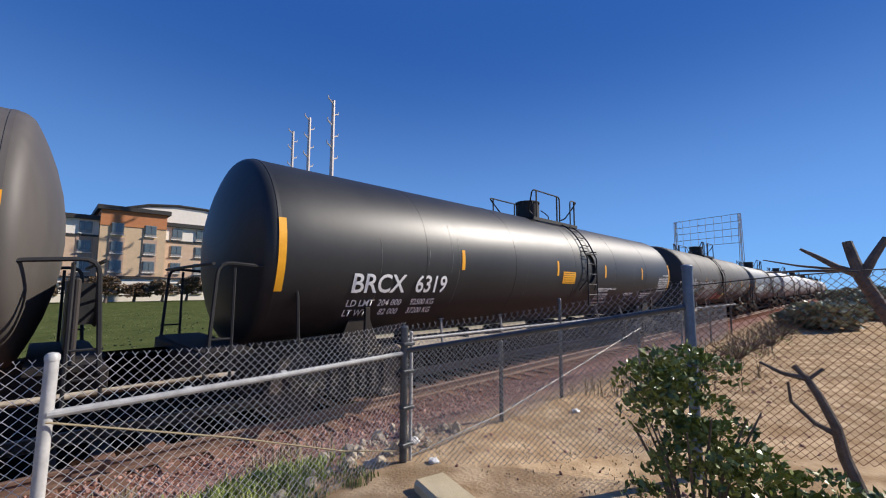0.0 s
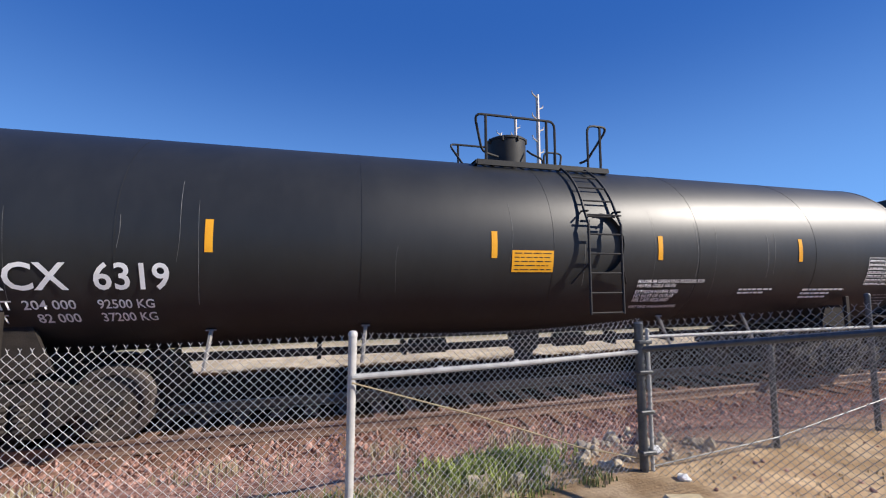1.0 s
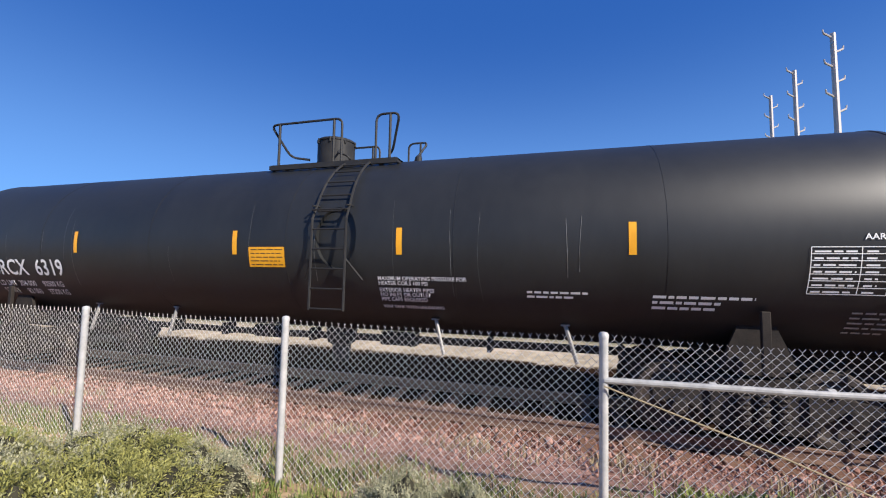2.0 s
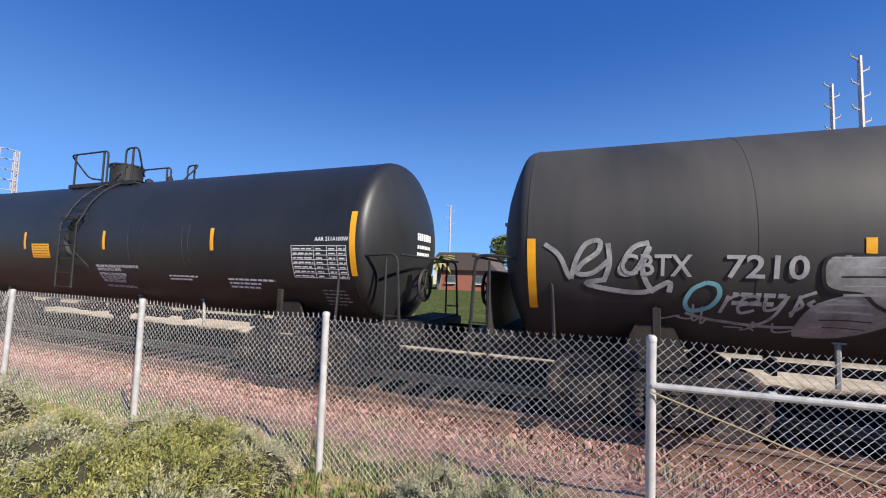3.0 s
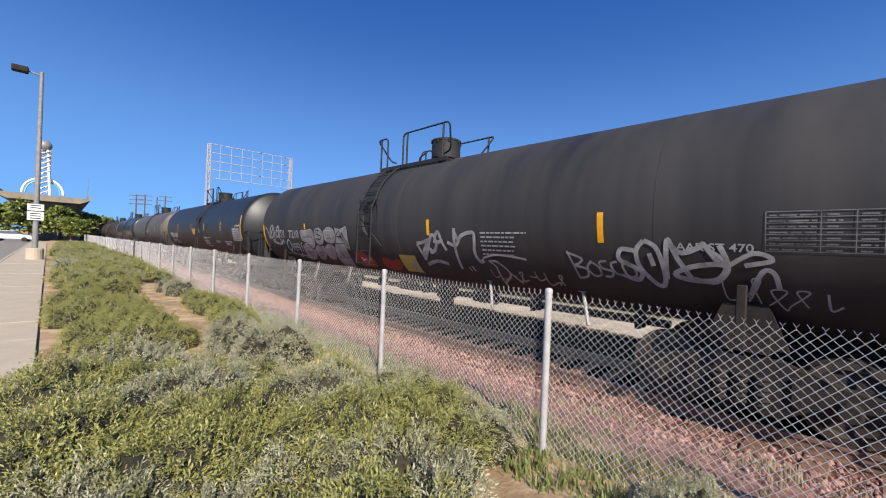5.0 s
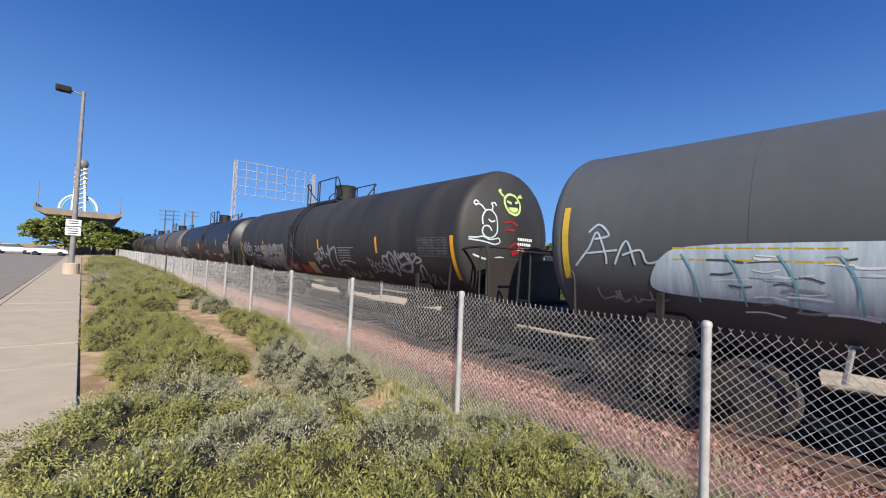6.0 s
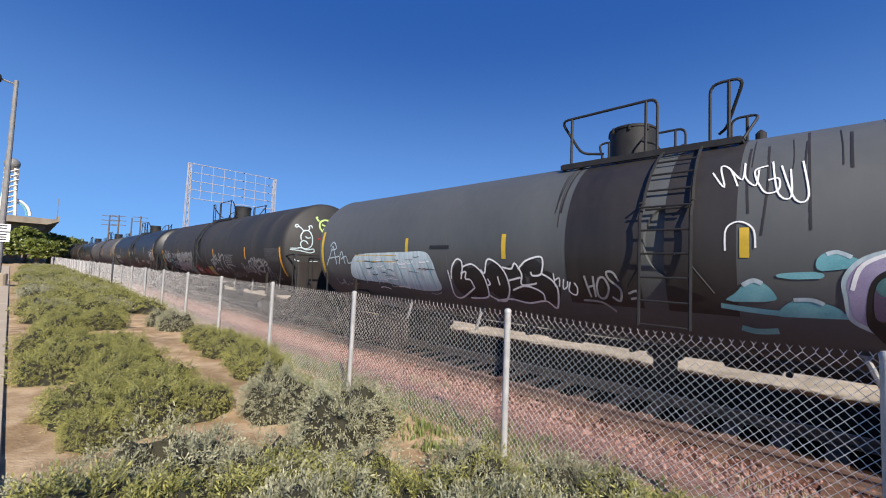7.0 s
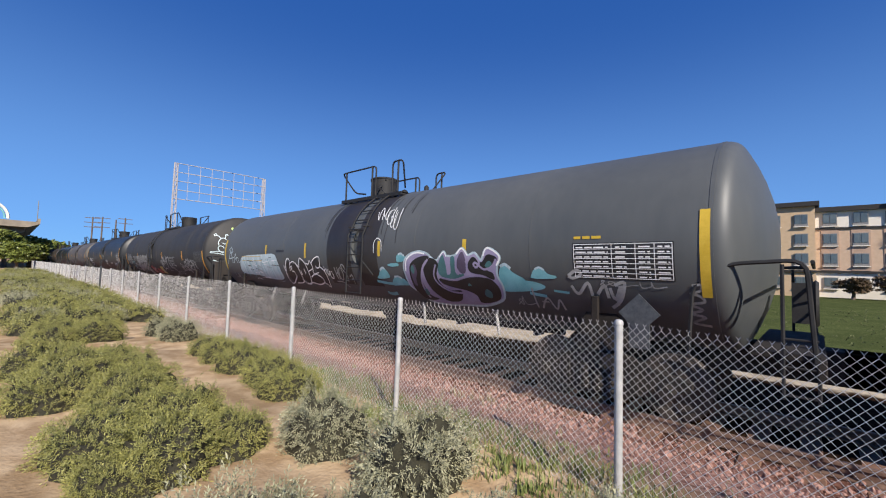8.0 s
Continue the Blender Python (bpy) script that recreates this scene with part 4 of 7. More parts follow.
spray(car_b, "graffiti_tag", shell_b, M["chalk"], "white sprayed letters with an underline", lift=0.0095, strokes=[([(-5.76, 1.87), (-5.82, 1.66), (-5.76, 1.82), (-5.65, 1.89)], 0.034), ([(-5.64, 1.76), (-5.48, 1.81), (-5.49, 1.87), (-5.6, 1.85), (-5.65, 1.73), (-5.61, 1.67), (-5.49, 1.71)], 0.034), ([(-5.4, 1.86), (-5.39, 1.72), (-5.28, 1.75), (-5.2, 1.89), (-5.3, 1.64), (-5.43, 1.54), (-5.48, 1.57)], 0.034), ([(-4.96, 1.94), (-5.09, 1.87), (-5.06, 1.78), (-5.16, 1.69)], 0.034), ([(-5.09, 1.9), (-5.14, 1.65)], 0.034), ([(-4.96, 1.85), (-5.01, 1.81), (-4.96, 1.78)], 0.034)] + [([(-6.18, 1.64), (-5.96, 1.58), (-5.54, 1.53), (-5.19, 1.52), (-4.83, 1.56)], 0.035)])
spray(car_b, "graffiti_ring", shell_b, M["teal"], "faint teal sprayed ring", strokes=[([(-5.99, 2.01), (-6.13, 1.92), (-6.19, 1.76), (-6.12, 1.67), (-5.94, 1.72), (-5.85, 1.86), (-5.88, 1.98), (-5.99, 2.01)], 0.05)])
painted(car_b, "graffiti_patch", shell_b, M["red_spray"], "ragged red sprayed patch", [
    [(-2.02, 1.5), (-2.0, 1.64), (-1.9, 1.76), (-1.75, 1.74), (-1.62, 1.8), (-1.45, 1.74), (-1.3, 1.66), (-1.18, 1.72), (-1.14, 1.5), (-1.3, 1.38), (-1.6, 1.4), (-1.85, 1.38)],
    [(-0.78, 1.4), (-0.76, 1.62), (-0.55, 1.66), (-0.35, 1.6), (-0.1, 1.66), (-0.02, 1.56), (-0.12, 1.44), (-0.4, 1.36)]], 0.006)
spray(car_b, "graffiti_tag", shell_b, M["chalk"], "small pale ring on the red paint", lift=0.0085, strokes=[([(-1.6, 1.6), (-1.72, 1.56), (-1.68, 1.48), (-1.55, 1.48), (-1.5, 1.56), (-1.6, 1.6)], 0.018), ([(-1.85, 1.46), (-1.6, 1.43), (-1.3, 1.46)], 0.016), ([(-1.62, 1.56), (-1.6, 1.5)], 0.014)])
part("faded_panel", shell_b.patch(0.02, 0.6, 1.38, 1.76, skew=0.01), M["yellow_spray"], car_b, "faded yellow painted panel")
painted(car_b, "bare_spot", shell_b, M["faded"], "worn pale spot on the yellow panel", [[(0.36, 1.42), (0.34, 1.56), (0.42, 1.64), (0.54, 1.62), (0.57, 1.5), (0.5, 1.41)]], 0.0085)
spray(car_b, "graffiti_tag", shell_b, M["chalk"], "large white angular sprayed tag", strokes=[([(0.83, 2.03), (1.04, 2.06), (1.24, 2.11), (1.12, 1.99), (0.98, 1.84), (0.95, 1.68)], 0.07), ([(0.83, 2.02), (0.9, 1.88), (0.97, 1.7)], 0.07), ([(0.97, 1.72), (1.16, 1.93), (1.3, 2.16), (1.39, 2.21), (1.46, 2.06), (1.36, 1.9), (1.2, 1.85)], 0.07), ([(1.08, 2.0), (1.32, 1.87)], 0.07), ([(1.39, 2.05), (1.48, 2.23), (1.56, 2.26), (1.63, 2.06), (1.71, 1.91)], 0.07), ([(1.49, 2.06), (1.66, 2.1)], 0.07), ([(2.01, 2.34), (1.98, 2.04), (1.96, 1.56)], 0.07), ([(2.0, 2.3), (2.08, 2.12)], 0.07), ([(1.78, 2.07), (2.01, 2.02), (2.19, 2.2), (2.48, 2.26), (2.51, 2.13), (2.46, 1.91), (2.52, 1.74), (2.63, 1.76)], 0.07), ([(0.96, 1.59), (1.31, 1.68), (1.63, 1.64)], 0.07)])
spray(car_b, "graffiti_tag", shell_b, M["faded"], "thin faded letters under the stencil", strokes=[([(2.74, 1.76), (2.87, 1.65), (2.87, 1.44), (2.88, 1.3)], 0.035), ([(2.74, 1.75), (2.93, 1.75), (3.13, 1.55), (2.88, 1.36)], 0.035), ([(3.12, 1.58), (3.31, 1.39)], 0.035), ([(2.62, 1.8), (2.91, 1.87), (3.28, 1.86), (3.58, 1.82)], 0.035), ([(2.17, 1.61), (2.2, 1.53)], 0.035), ([(2.26, 1.64), (2.3, 1.54)], 0.035)])
part("small_lettering", shell_b.lines(2.66, 2.24, [1.0, 0.75, 0.75, 0.75, 0.7, 0.7], 0.075, 0.025), M["faded"], car_b)
spray(car_b, "graffiti_tag", shell_b, M["chalk"], "pale rounded sprayed letters", strokes=[([(4.35, 1.99), (4.41, 1.84), (4.47, 1.61)], 0.032), ([(4.35, 1.97), (4.57, 1.89), (4.51, 1.81), (4.43, 1.78), (4.62, 1.74), (4.61, 1.63), (4.46, 1.59)], 0.032), ([(4.72, 1.86), (4.64, 1.76), (4.72, 1.65), (4.83, 1.67), (4.81, 1.78), (4.72, 1.84)], 0.032), ([(4.94, 1.87), (4.84, 1.85), (4.86, 1.77), (5.0, 1.73), (4.99, 1.66), (4.88, 1.65)], 0.032), ([(5.09, 1.87), (5.0, 1.83), (5.05, 1.71), (5.17, 1.68)], 0.032), ([(5.23, 1.88), (5.16, 1.82), (5.22, 1.68), (5.33, 1.7), (5.3, 1.82), (5.22, 1.88)], 0.032)])
spray(car_b, "graffiti_tag", shell_b, M["chalk"], "large white looping sprayed letters", lift=0.0102, strokes=[([(5.34, 2.03), (5.17, 2.04), (5.13, 1.91), (5.3, 1.82), (5.41, 1.74), (5.34, 1.64), (5.16, 1.69)], 0.06), ([(5.47, 2.16), (5.37, 2.03), (5.4, 1.81), (5.59, 1.59), (5.68, 1.64), (5.68, 1.86), (5.61, 2.08), (5.47, 2.16)], 0.06), ([(5.53, 2.0), (5.57, 1.84)], 0.06)] + [([(5.71, 1.68), (5.73, 1.99), (5.76, 2.18), (5.85, 1.96), (6.0, 1.7)], 0.06), ([(5.75, 2.17), (5.89, 2.02), (6.1, 2.09), (6.14, 2.13), (6.27, 1.95), (6.38, 1.88)], 0.06), ([(6.3, 2.12), (6.37, 1.9), (6.26, 1.72), (6.0, 1.69), (5.81, 1.75), (5.99, 1.85), (6.24, 1.9), (6.36, 1.89)], 0.06)])
spray(car_b, "graffiti_tag", shell_b, M["faded"], "faded end of the looping letters", lift=0.0098, strokes=[([(6.17, 2.08), (6.38, 1.89), (6.25, 1.69), (6.02, 1.71)], 0.05), ([(6.38, 1.89), (6.62, 2.04), (6.78, 1.97), (6.53, 1.9)], 0.05), ([(6.56, 1.56), (6.69, 1.84), (6.79, 1.83), (6.83, 1.66)], 0.05)])


def on_head(sh, y, h, lift=0.008):
    """A place on the east head of a tank."""
    r = min(0.999, math.hypot(y, h - sh.z) / sh.r)
    return Vector((sh.east[0] + sh.east[1] * dish(r) + lift, y, h))


def head_lines(car, sh, y, h, widths, step, thick, material):
    bm = bmesh.new()
    for i, w in enumerate(widths):
        q = h - i * step
        n = max(2, int(w / 0.07))
        for k in range(n):
            a, e = y + w * k / n, y + w * (k + 0.72) / n
            bm.faces.new([bm.verts.new(on_head(sh, *p)) for p in ((a, q), (e, q), (e, q + thick), (a, q + thick))])
    part("small_lettering", bm, material, car)


def head_stroke(car, sh, pts, w, material, label):
    bm = bmesh.new()
    prev = None
    P = rounded([(*p, 0) for p in pts], 0.09, 4)
    for i, q in enumerate(P):
        d = P[min(i + 1, len(P) - 1)] - P[max(i - 1, 0)]
        k = Vector((-d.y, d.x, 0)).normalized() * w / 2
        row = [bm.verts.new(on_head(sh, *(q + k * s)[:2])) for s in (-1, 1)]
        if prev:
            bm.faces.new((prev[0], row[0], row[1], prev[1]))
        prev = row
    part("graffiti_tag", bm, material, car, label)


head_lines(car_a, shell_a, -0.3, 2.62, [0.62], 0.1, 0.13, M["white"])
head_lines(car_a, shell_a, -0.3, 2.47, [0.58, 0.55], 0.13, 0.06, M["white"])
head_lines(car_b, shell_b, -0.1, 2.5, [0.55, 0.5, 0.45], 0.11, 0.06, M["white"])
head_stroke(car_b, shell_b, [(-1.2, 2.15), (-0.9, 2.05), (-0.55, 2.12), (-0.35, 2.05)], 0.035, M["ice"], "pale blue sprayed line")
head_stroke(car_b, shell_b, [(-0.25, 2.2), (0.0, 2.3), (0.25, 2.15)], 0.12, M["red_spray"], "faint red sprayed smear")
letters(car_b, shell_b, "AAR ST 470", 5.85, 2.05, 0.09, M["faded"], 0.77)
data_table(car_b, shell_b, 6.72, 7.75, 2.07, 2.48, M["scratch"])

for k, (u0, u1, h0, h1) in enumerate(((2.7, 3.4, 1.42, 1.62), (3.3, 4.1, 1.4, 1.68), (-6.5, -5.9, 1.5, 1.75), (-5.75, -5.05, 1.42, 1.58), (6.3, 7.3, 1.42, 1.8))):
    scribble(car_b, shell_b, M["faded"], u0, u1, h0, h1, 0.022, 50 + k)
scribble(car_b, shell_b, M["white"], -1.75, -1.3, 1.5, 1.66, 0.018, 60)

# third car, weathered grey
car_c = tank_car("weathered grey tank car with colourful graffiti, rolling on the track", shell_c, M["tank_grey"], 0.75, -0.2, 1,
                 [(-4.26, 2.26, 2.64), (-1.75, 2.22, 2.64), (1.55, 2.26, 2.6), (4.05, 2.22, 2.57)], M["dull_amber"], [(-7.75, 1.8, 2.9), (7.8, 1.75, 2.82)], [(-5.4, 0.014), (-3.1, 0.014), (2.7, 0.014), (5.4, 0.014)])
part("stained_band", ring(shell_c, -0.1, 1.05, 0.005, M["stain"], math.pi * -0.2, math.pi * 1.2, "stained_band"), None, car_c, "dark oil-stained band")
part("stained_band", ring(shell_c, 1.1, 0.75, 0.004, M["stain"], math.pi * -0.2, math.pi * 0.6, "stained_band"), None, car_c, "dark oil-stained band")
data_table(car_c, shell_c, 6.15, 7.45, 1.95, 2.42, M["white"])
part("small_lettering", shell_c.lines(6.15, 2.5, [0.4], 0.08, 0.04), M["dull_amber"], car_c)
part("notice", shell_c.patch(-3.55, -3.02, 2.4, 2.47), M["ink"], car_c, "small dark notice plate")
part("small_lettering", shell_c.lines(-6.2, 2.12, [1.6], 0.08, 0.16), M["dull_amber"], car_c)
painted(car_c, "graffiti", shell_c, M["ice"], "broad pale blue brushed block", [[(-6.28, 2.21), (-5.78, 2.31), (-5.13, 2.33), (-4.42, 2.34), (-3.73, 2.35), (-3.51, 2.18), (-3.42, 1.85), (-3.43, 1.6), (-3.98, 1.54), (-4.61, 1.59), (-5.32, 1.66), (-6.16, 1.67), (-6.51, 1.78)]], 0.006)
rnd = random.Random(15)
for k in range(46):
    u, h = rnd.uniform(-6.2, -3.7), rnd.uniform(1.5, 2.24)
    n = rnd.uniform(0.12, 0.4)
    part("paint_streak", shell_c.stroke(bmesh.new(), [(u, h), (u + n * 0.5, h + rnd.uniform(-0.02, 0.02)), (u + n, h + rnd.uniform(-0.03, 0.03))], rnd.uniform(0.01, 0.03), 0.0096), M[rnd.choice(("faded", "ice", "tank_grey", "white"))], car_c, "brush streak across the pale blue paint")
for k in range(6):
    u = -6.1 + 0.48 * k
    part("graffiti_tag", shell_c.stroke(bmesh.new(), [(u, 2.2), (u + 0.12, 1.95), (u + 0.16, 1.6)], 0.022, 0.0102), M["teal"], car_c, "thin teal drip line")
spray(car_c, "graffiti_tag", shell_c, M["ice"], "pale blue looping tag", strokes=[([(-7.59, 2.0), (-7.35, 2.27), (-7.22, 2.5), (-7.1, 2.2), (-7.09, 2.04)], 0.03), ([(-7.4, 2.19), (-6.92, 2.24)], 0.03), ([(-6.97, 2.04), (-6.79, 2.37), (-6.68, 2.04)], 0.03), ([(-6.85, 2.17), (-6.6, 2.24), (-6.51, 2.07), (-6.23, 2.15)], 0.03), ([(-7.35, 2.5), (-7.19, 2.61), (-7.04, 2.45), (-7.26, 2.4)], 0.03)])
spray(car_c, "graffiti", shell_c, M["ink"], "black filled graffiti letters", blobs=[(-2.75, 1.82, 0.24, 0.34, 0.006, 0.04), (-2.42, 1.78, 0.3, 0.3, 0.0066, 0.04), (-1.95, 1.84, 0.27, 0.3, 0.0072, 0.04), (-1.58, 1.85, 0.24, 0.27, 0.0078, 0.04), (-1.4, 1.66, 0.35, 0.16, 0.0082, 0.03), (-1.02, 1.78, 0.26, 0.28, 0.0086, 0.04), (-1.2, 2.08, 0.2, 0.14, 0.009, 0.04)])
spray(car_c, "graffiti_outline", shell_c, M["white"], "white outlines of rounded letters", lift=0.0115, strokes=[([(-3.09, 2.0), (-3.08, 1.78), (-3.1, 1.5), (-2.9, 1.49), (-2.51, 1.69)], 0.03), ([(-3.04, 1.83), (-2.97, 2.05), (-2.83, 2.2), (-2.71, 2.17), (-2.71, 2.02), (-2.79, 1.84)], 0.03), ([(-2.71, 2.06), (-2.47, 2.12), (-2.27, 1.99), (-2.2, 1.79), (-2.23, 1.58), (-2.39, 1.51), (-2.71, 1.49)], 0.03), ([(-2.77, 1.94), (-2.63, 1.98), (-2.68, 1.85), (-2.56, 1.83), (-2.51, 1.69)], 0.03), ([(-2.27, 2.03), (-2.19, 1.97), (-2.09, 2.21), (-1.86, 2.12), (-1.73, 1.93), (-1.73, 1.7), (-1.89, 1.5), (-2.09, 1.51), (-2.22, 1.58)], 0.03), ([(-2.15, 1.87), (-2.12, 1.78), (-2.19, 1.75)], 0.03), ([(-1.92, 1.92), (-1.91, 1.77)], 0.03), ([(-1.79, 2.08), (-1.61, 2.06), (-1.53, 2.15), (-1.42, 1.98), (-1.46, 1.82), (-1.36, 1.8), (-1.16, 1.84)], 0.03), ([(-1.48, 2.05), (-1.3, 2.2), (-1.02, 2.25), (-1.05, 2.0), (-1.21, 1.96), (-1.24, 2.02)], 0.03), ([(-1.05, 2.0), (-0.88, 1.9), (-0.81, 1.74), (-0.92, 1.46), (-1.08, 1.56), (-1.42, 1.5), (-1.77, 1.54), (-2.1, 1.48)], 0.03), ([(-1.66, 1.7), (-1.43, 1.78), (-1.24, 1.76), (-1.09, 1.68), (-1.09, 1.57)], 0.03), ([(-1.7, 1.86), (-1.45, 1.92)], 0.03)] + [([(-0.84, 2.01), (-0.84, 1.8)], 0.022), ([(-0.84, 1.9), (-0.75, 1.94), (-0.77, 1.81)], 0.022), ([(-0.68, 1.93), (-0.71, 1.78), (-0.64, 1.82), (-0.62, 1.9)], 0.022), ([(-0.58, 1.89), (-0.62, 1.75), (-0.52, 1.7), (-0.48, 1.8), (-0.52, 1.88)], 0.022)])
spray(car_c, "graffiti_tag", shell_c, M["faded"], "rough white sprayed letters on the stained band", lift=0.0115, strokes=[([(-0.35, 1.99), (-0.32, 1.84), (-0.29, 1.68)], 0.03), ([(-0.22, 1.99), (-0.22, 1.79), (-0.22, 1.69)], 0.03), ([(-0.31, 1.83), (-0.21, 1.86)], 0.03), ([(-0.13, 1.97), (-0.18, 1.85), (-0.17, 1.7), (-0.08, 1.69), (-0.01, 1.83), (-0.06, 1.97), (-0.13, 1.97)], 0.03), ([(0.14, 1.93), (0.07, 2.05), (-0.02, 2.05), (0.01, 1.95), (0.15, 1.82), (0.12, 1.66), (0.02, 1.71)], 0.03), ([(-0.42, 1.63), (-0.15, 1.62), (0.03, 1.5)], 0.03), ([(0.25, 1.77), (0.37, 1.81), (0.35, 1.6)], 0.03), ([(0.27, 1.7), (0.36, 1.72)], 0.03)])
spray(car_c, "graffiti_tag", shell_c, M["white"], "white looping tag high on the tank", lift=0.0115, strokes=[([(1.2, 3.32), (1.34, 3.1), (1.28, 3.39), (1.38, 3.34), (1.47, 3.1)], 0.018), ([(1.38, 3.34), (1.51, 3.18), (1.52, 3.41), (1.54, 3.2), (1.64, 3.09), (1.66, 3.29)], 0.018), ([(1.74, 3.33), (1.62, 3.27), (1.72, 3.0), (1.84, 3.01), (1.84, 3.15), (1.75, 3.14)], 0.018), ([(1.78, 3.38), (1.84, 2.97), (1.95, 2.92), (1.94, 3.25)], 0.018), ([(1.86, 3.31), (1.98, 2.89), (2.09, 2.91), (2.04, 3.34)], 0.018), ([(1.37, 2.34), (1.38, 2.59), (1.5, 2.67), (1.63, 2.58), (1.65, 2.37)], 0.018)])
painted(car_c, "graffiti_cloud", shell_c, M["teal"], "teal sprayed cloud", [[(1.45, 1.86), (1.58, 2.0), (1.7, 1.99), (1.8, 1.88), (1.78, 1.79), (1.37, 1.76)], [(1.85, 1.71), (1.98, 1.82), (2.13, 1.81), (2.28, 1.77), (2.32, 1.68), (1.86, 1.62)], [(1.84, 2.09), (2.16, 2.12), (2.17, 2.05), (1.88, 2.04)], [(2.15, 2.25), (2.26, 2.33), (2.41, 2.27), (2.49, 2.2), (2.18, 2.13)], [(4.78, 1.97), (4.84, 2.09), (4.95, 2.11), (5.03, 2.01), (5.11, 1.96), (5.25, 1.89), (5.25, 1.81), (4.8, 1.77)]] + [[(5.4, 1.95), (5.48, 2.06), (5.6, 2.08), (5.7, 1.98), (5.82, 1.96), (5.8, 1.91), (5.42, 1.9)], [(4.75, 1.76), (4.9, 1.84), (5.35, 1.86), (5.62, 1.78), (5.4, 1.7), (4.8, 1.66)]], 0.006)
spray(car_c, "graffiti_cloud", shell_c, M["ice"], "pale crown of a teal cloud", lift=0.0092, strokes=[([(1.52, 1.95), (1.62, 2.01), (1.7, 1.98)], 0.05), ([(1.96, 1.82), (2.1, 1.83), (2.2, 1.79)], 0.04), ([(2.22, 2.3), (2.3, 2.32), (2.4, 2.27)], 0.04), ([(4.82, 2.08), (4.92, 2.12), (5.02, 2.05)], 0.05), ([(5.48, 2.05), (5.56, 2.08), (5.64, 2.04)], 0.03)])
spray(car_c, "graffiti_cloud", shell_c, M["teal"], "teal sprayed streak", lift=0.0066, strokes=[([(1.3, 1.7), (1.8, 1.66), (2.4, 1.68)], 0.06), ([(1.48, 1.45), (1.62, 1.42), (1.82, 1.45)], 0.07), ([(5.3, 1.66), (5.6, 1.62)], 0.05), ([(5.75, 1.72), (6.0, 1.7)], 0.035)])
# the big letters: a pale edge, lilac ground, black and teal bodies
BORDER = [(2.38, 1.86), (2.37, 2.06), (2.51, 2.25), (2.82, 2.34), (3.07, 2.3), (3.17, 2.23), (3.34, 2.16), (3.54, 2.33), (3.6, 2.25), (3.83, 2.26), (4.0, 2.39), (4.13, 2.26), (4.29, 2.3), (4.43, 2.17), (4.57, 2.38), (4.81, 2.25), (4.74, 2.09), (4.72, 1.91), (4.78, 1.74), (4.73, 1.55), (4.49, 1.44), (4.17, 1.37), (3.71, 1.35), (3.24, 1.32), (2.81, 1.36), (2.59, 1.55), (2.42, 1.66), (2.38, 1.86)]
spray(car_c, "graffiti_shine", shell_c, M["ice"], "pale edge round the big letters", lift=0.0092, strokes=[(BORDER, 0.08)])
painted(car_c, "graffiti_halo", shell_c, M["lilac"], "lilac ground of the big letters", [BORDER[:-1]], 0.0104)
painted(car_c, "graffiti", shell_c, M["ink"], "large black curling letter", [[(2.5, 1.66), (2.53, 2.03), (2.7, 2.19), (2.97, 2.27), (3.14, 2.25), (3.03, 2.12), (2.88, 1.96), (2.83, 1.73), (2.89, 1.49), (3.09, 1.41), (2.74, 1.37), (2.58, 1.5)], [(2.95, 2.04), (3.17, 2.23), (3.37, 2.12), (3.28, 1.9), (3.33, 1.72), (3.54, 1.61), (3.81, 1.62), (3.69, 1.42), (3.32, 1.38), (3.05, 1.55), (2.95, 1.77)], [(3.34, 1.83), (3.71, 1.79), (4.06, 1.87), (4.37, 1.89), (4.6, 1.85), (4.72, 1.7), (4.68, 1.54), (4.49, 1.45), (4.18, 1.41), (4.14, 1.55), (3.93, 1.63), (3.64, 1.67), (3.39, 1.73)], [(4.13, 2.14), (4.26, 2.25), (4.43, 2.15), (4.57, 2.29), (4.77, 2.23), (4.7, 2.12), (4.54, 2.02), (4.65, 1.97), (4.65, 1.85), (4.42, 1.93), (4.22, 1.95), (4.12, 2.01)]], 0.0114)
painted(car_c, "graffiti", shell_c, M["deep_teal"], "dull teal letter body", [[(3.4, 2.16), (3.52, 2.28), (3.57, 2.06), (3.57, 1.92), (3.67, 1.96), (3.71, 2.23), (3.81, 2.24), (3.79, 2.0), (3.83, 1.92), (3.98, 1.94), (3.94, 1.87), (3.65, 1.8), (3.41, 1.87), (3.34, 1.98)]], 0.0116)
painted(car_c, "graffiti", shell_c, M["plum"], "dark plum letter body", [[(3.85, 2.06), (3.89, 2.23), (4.0, 2.34), (4.07, 2.2), (4.04, 1.97), (3.93, 1.95)], [(2.56, 1.7), (2.56, 1.98), (2.68, 2.1), (2.74, 1.95), (2.66, 1.8), (2.64, 1.66)]], 0.0128)
spray(car_c, "graffiti_halo", shell_c, M["lilac"], "lilac line between the letters", lift=0.0136, strokes=[([(4.07, 2.14), (4.18, 2.25), (4.31, 2.25), (4.38, 2.14), (4.3, 2.06), (4.25, 2.11), (4.31, 2.14), (4.47, 2.03), (4.66, 2.09), (4.75, 2.21)], 0.04), ([(2.84, 1.42), (2.8, 1.7), (2.92, 2.02), (3.1, 2.2)], 0.05), ([(3.3, 2.1), (3.2, 1.86), (3.32, 1.68), (3.6, 1.58), (3.95, 1.58)], 0.035), ([(3.36, 1.86), (3.7, 1.82), (4.05, 1.9), (4.4, 1.92)], 0.03), ([(3.85, 1.5), (4.05, 1.5), (4.12, 1.42)], 0.06)])
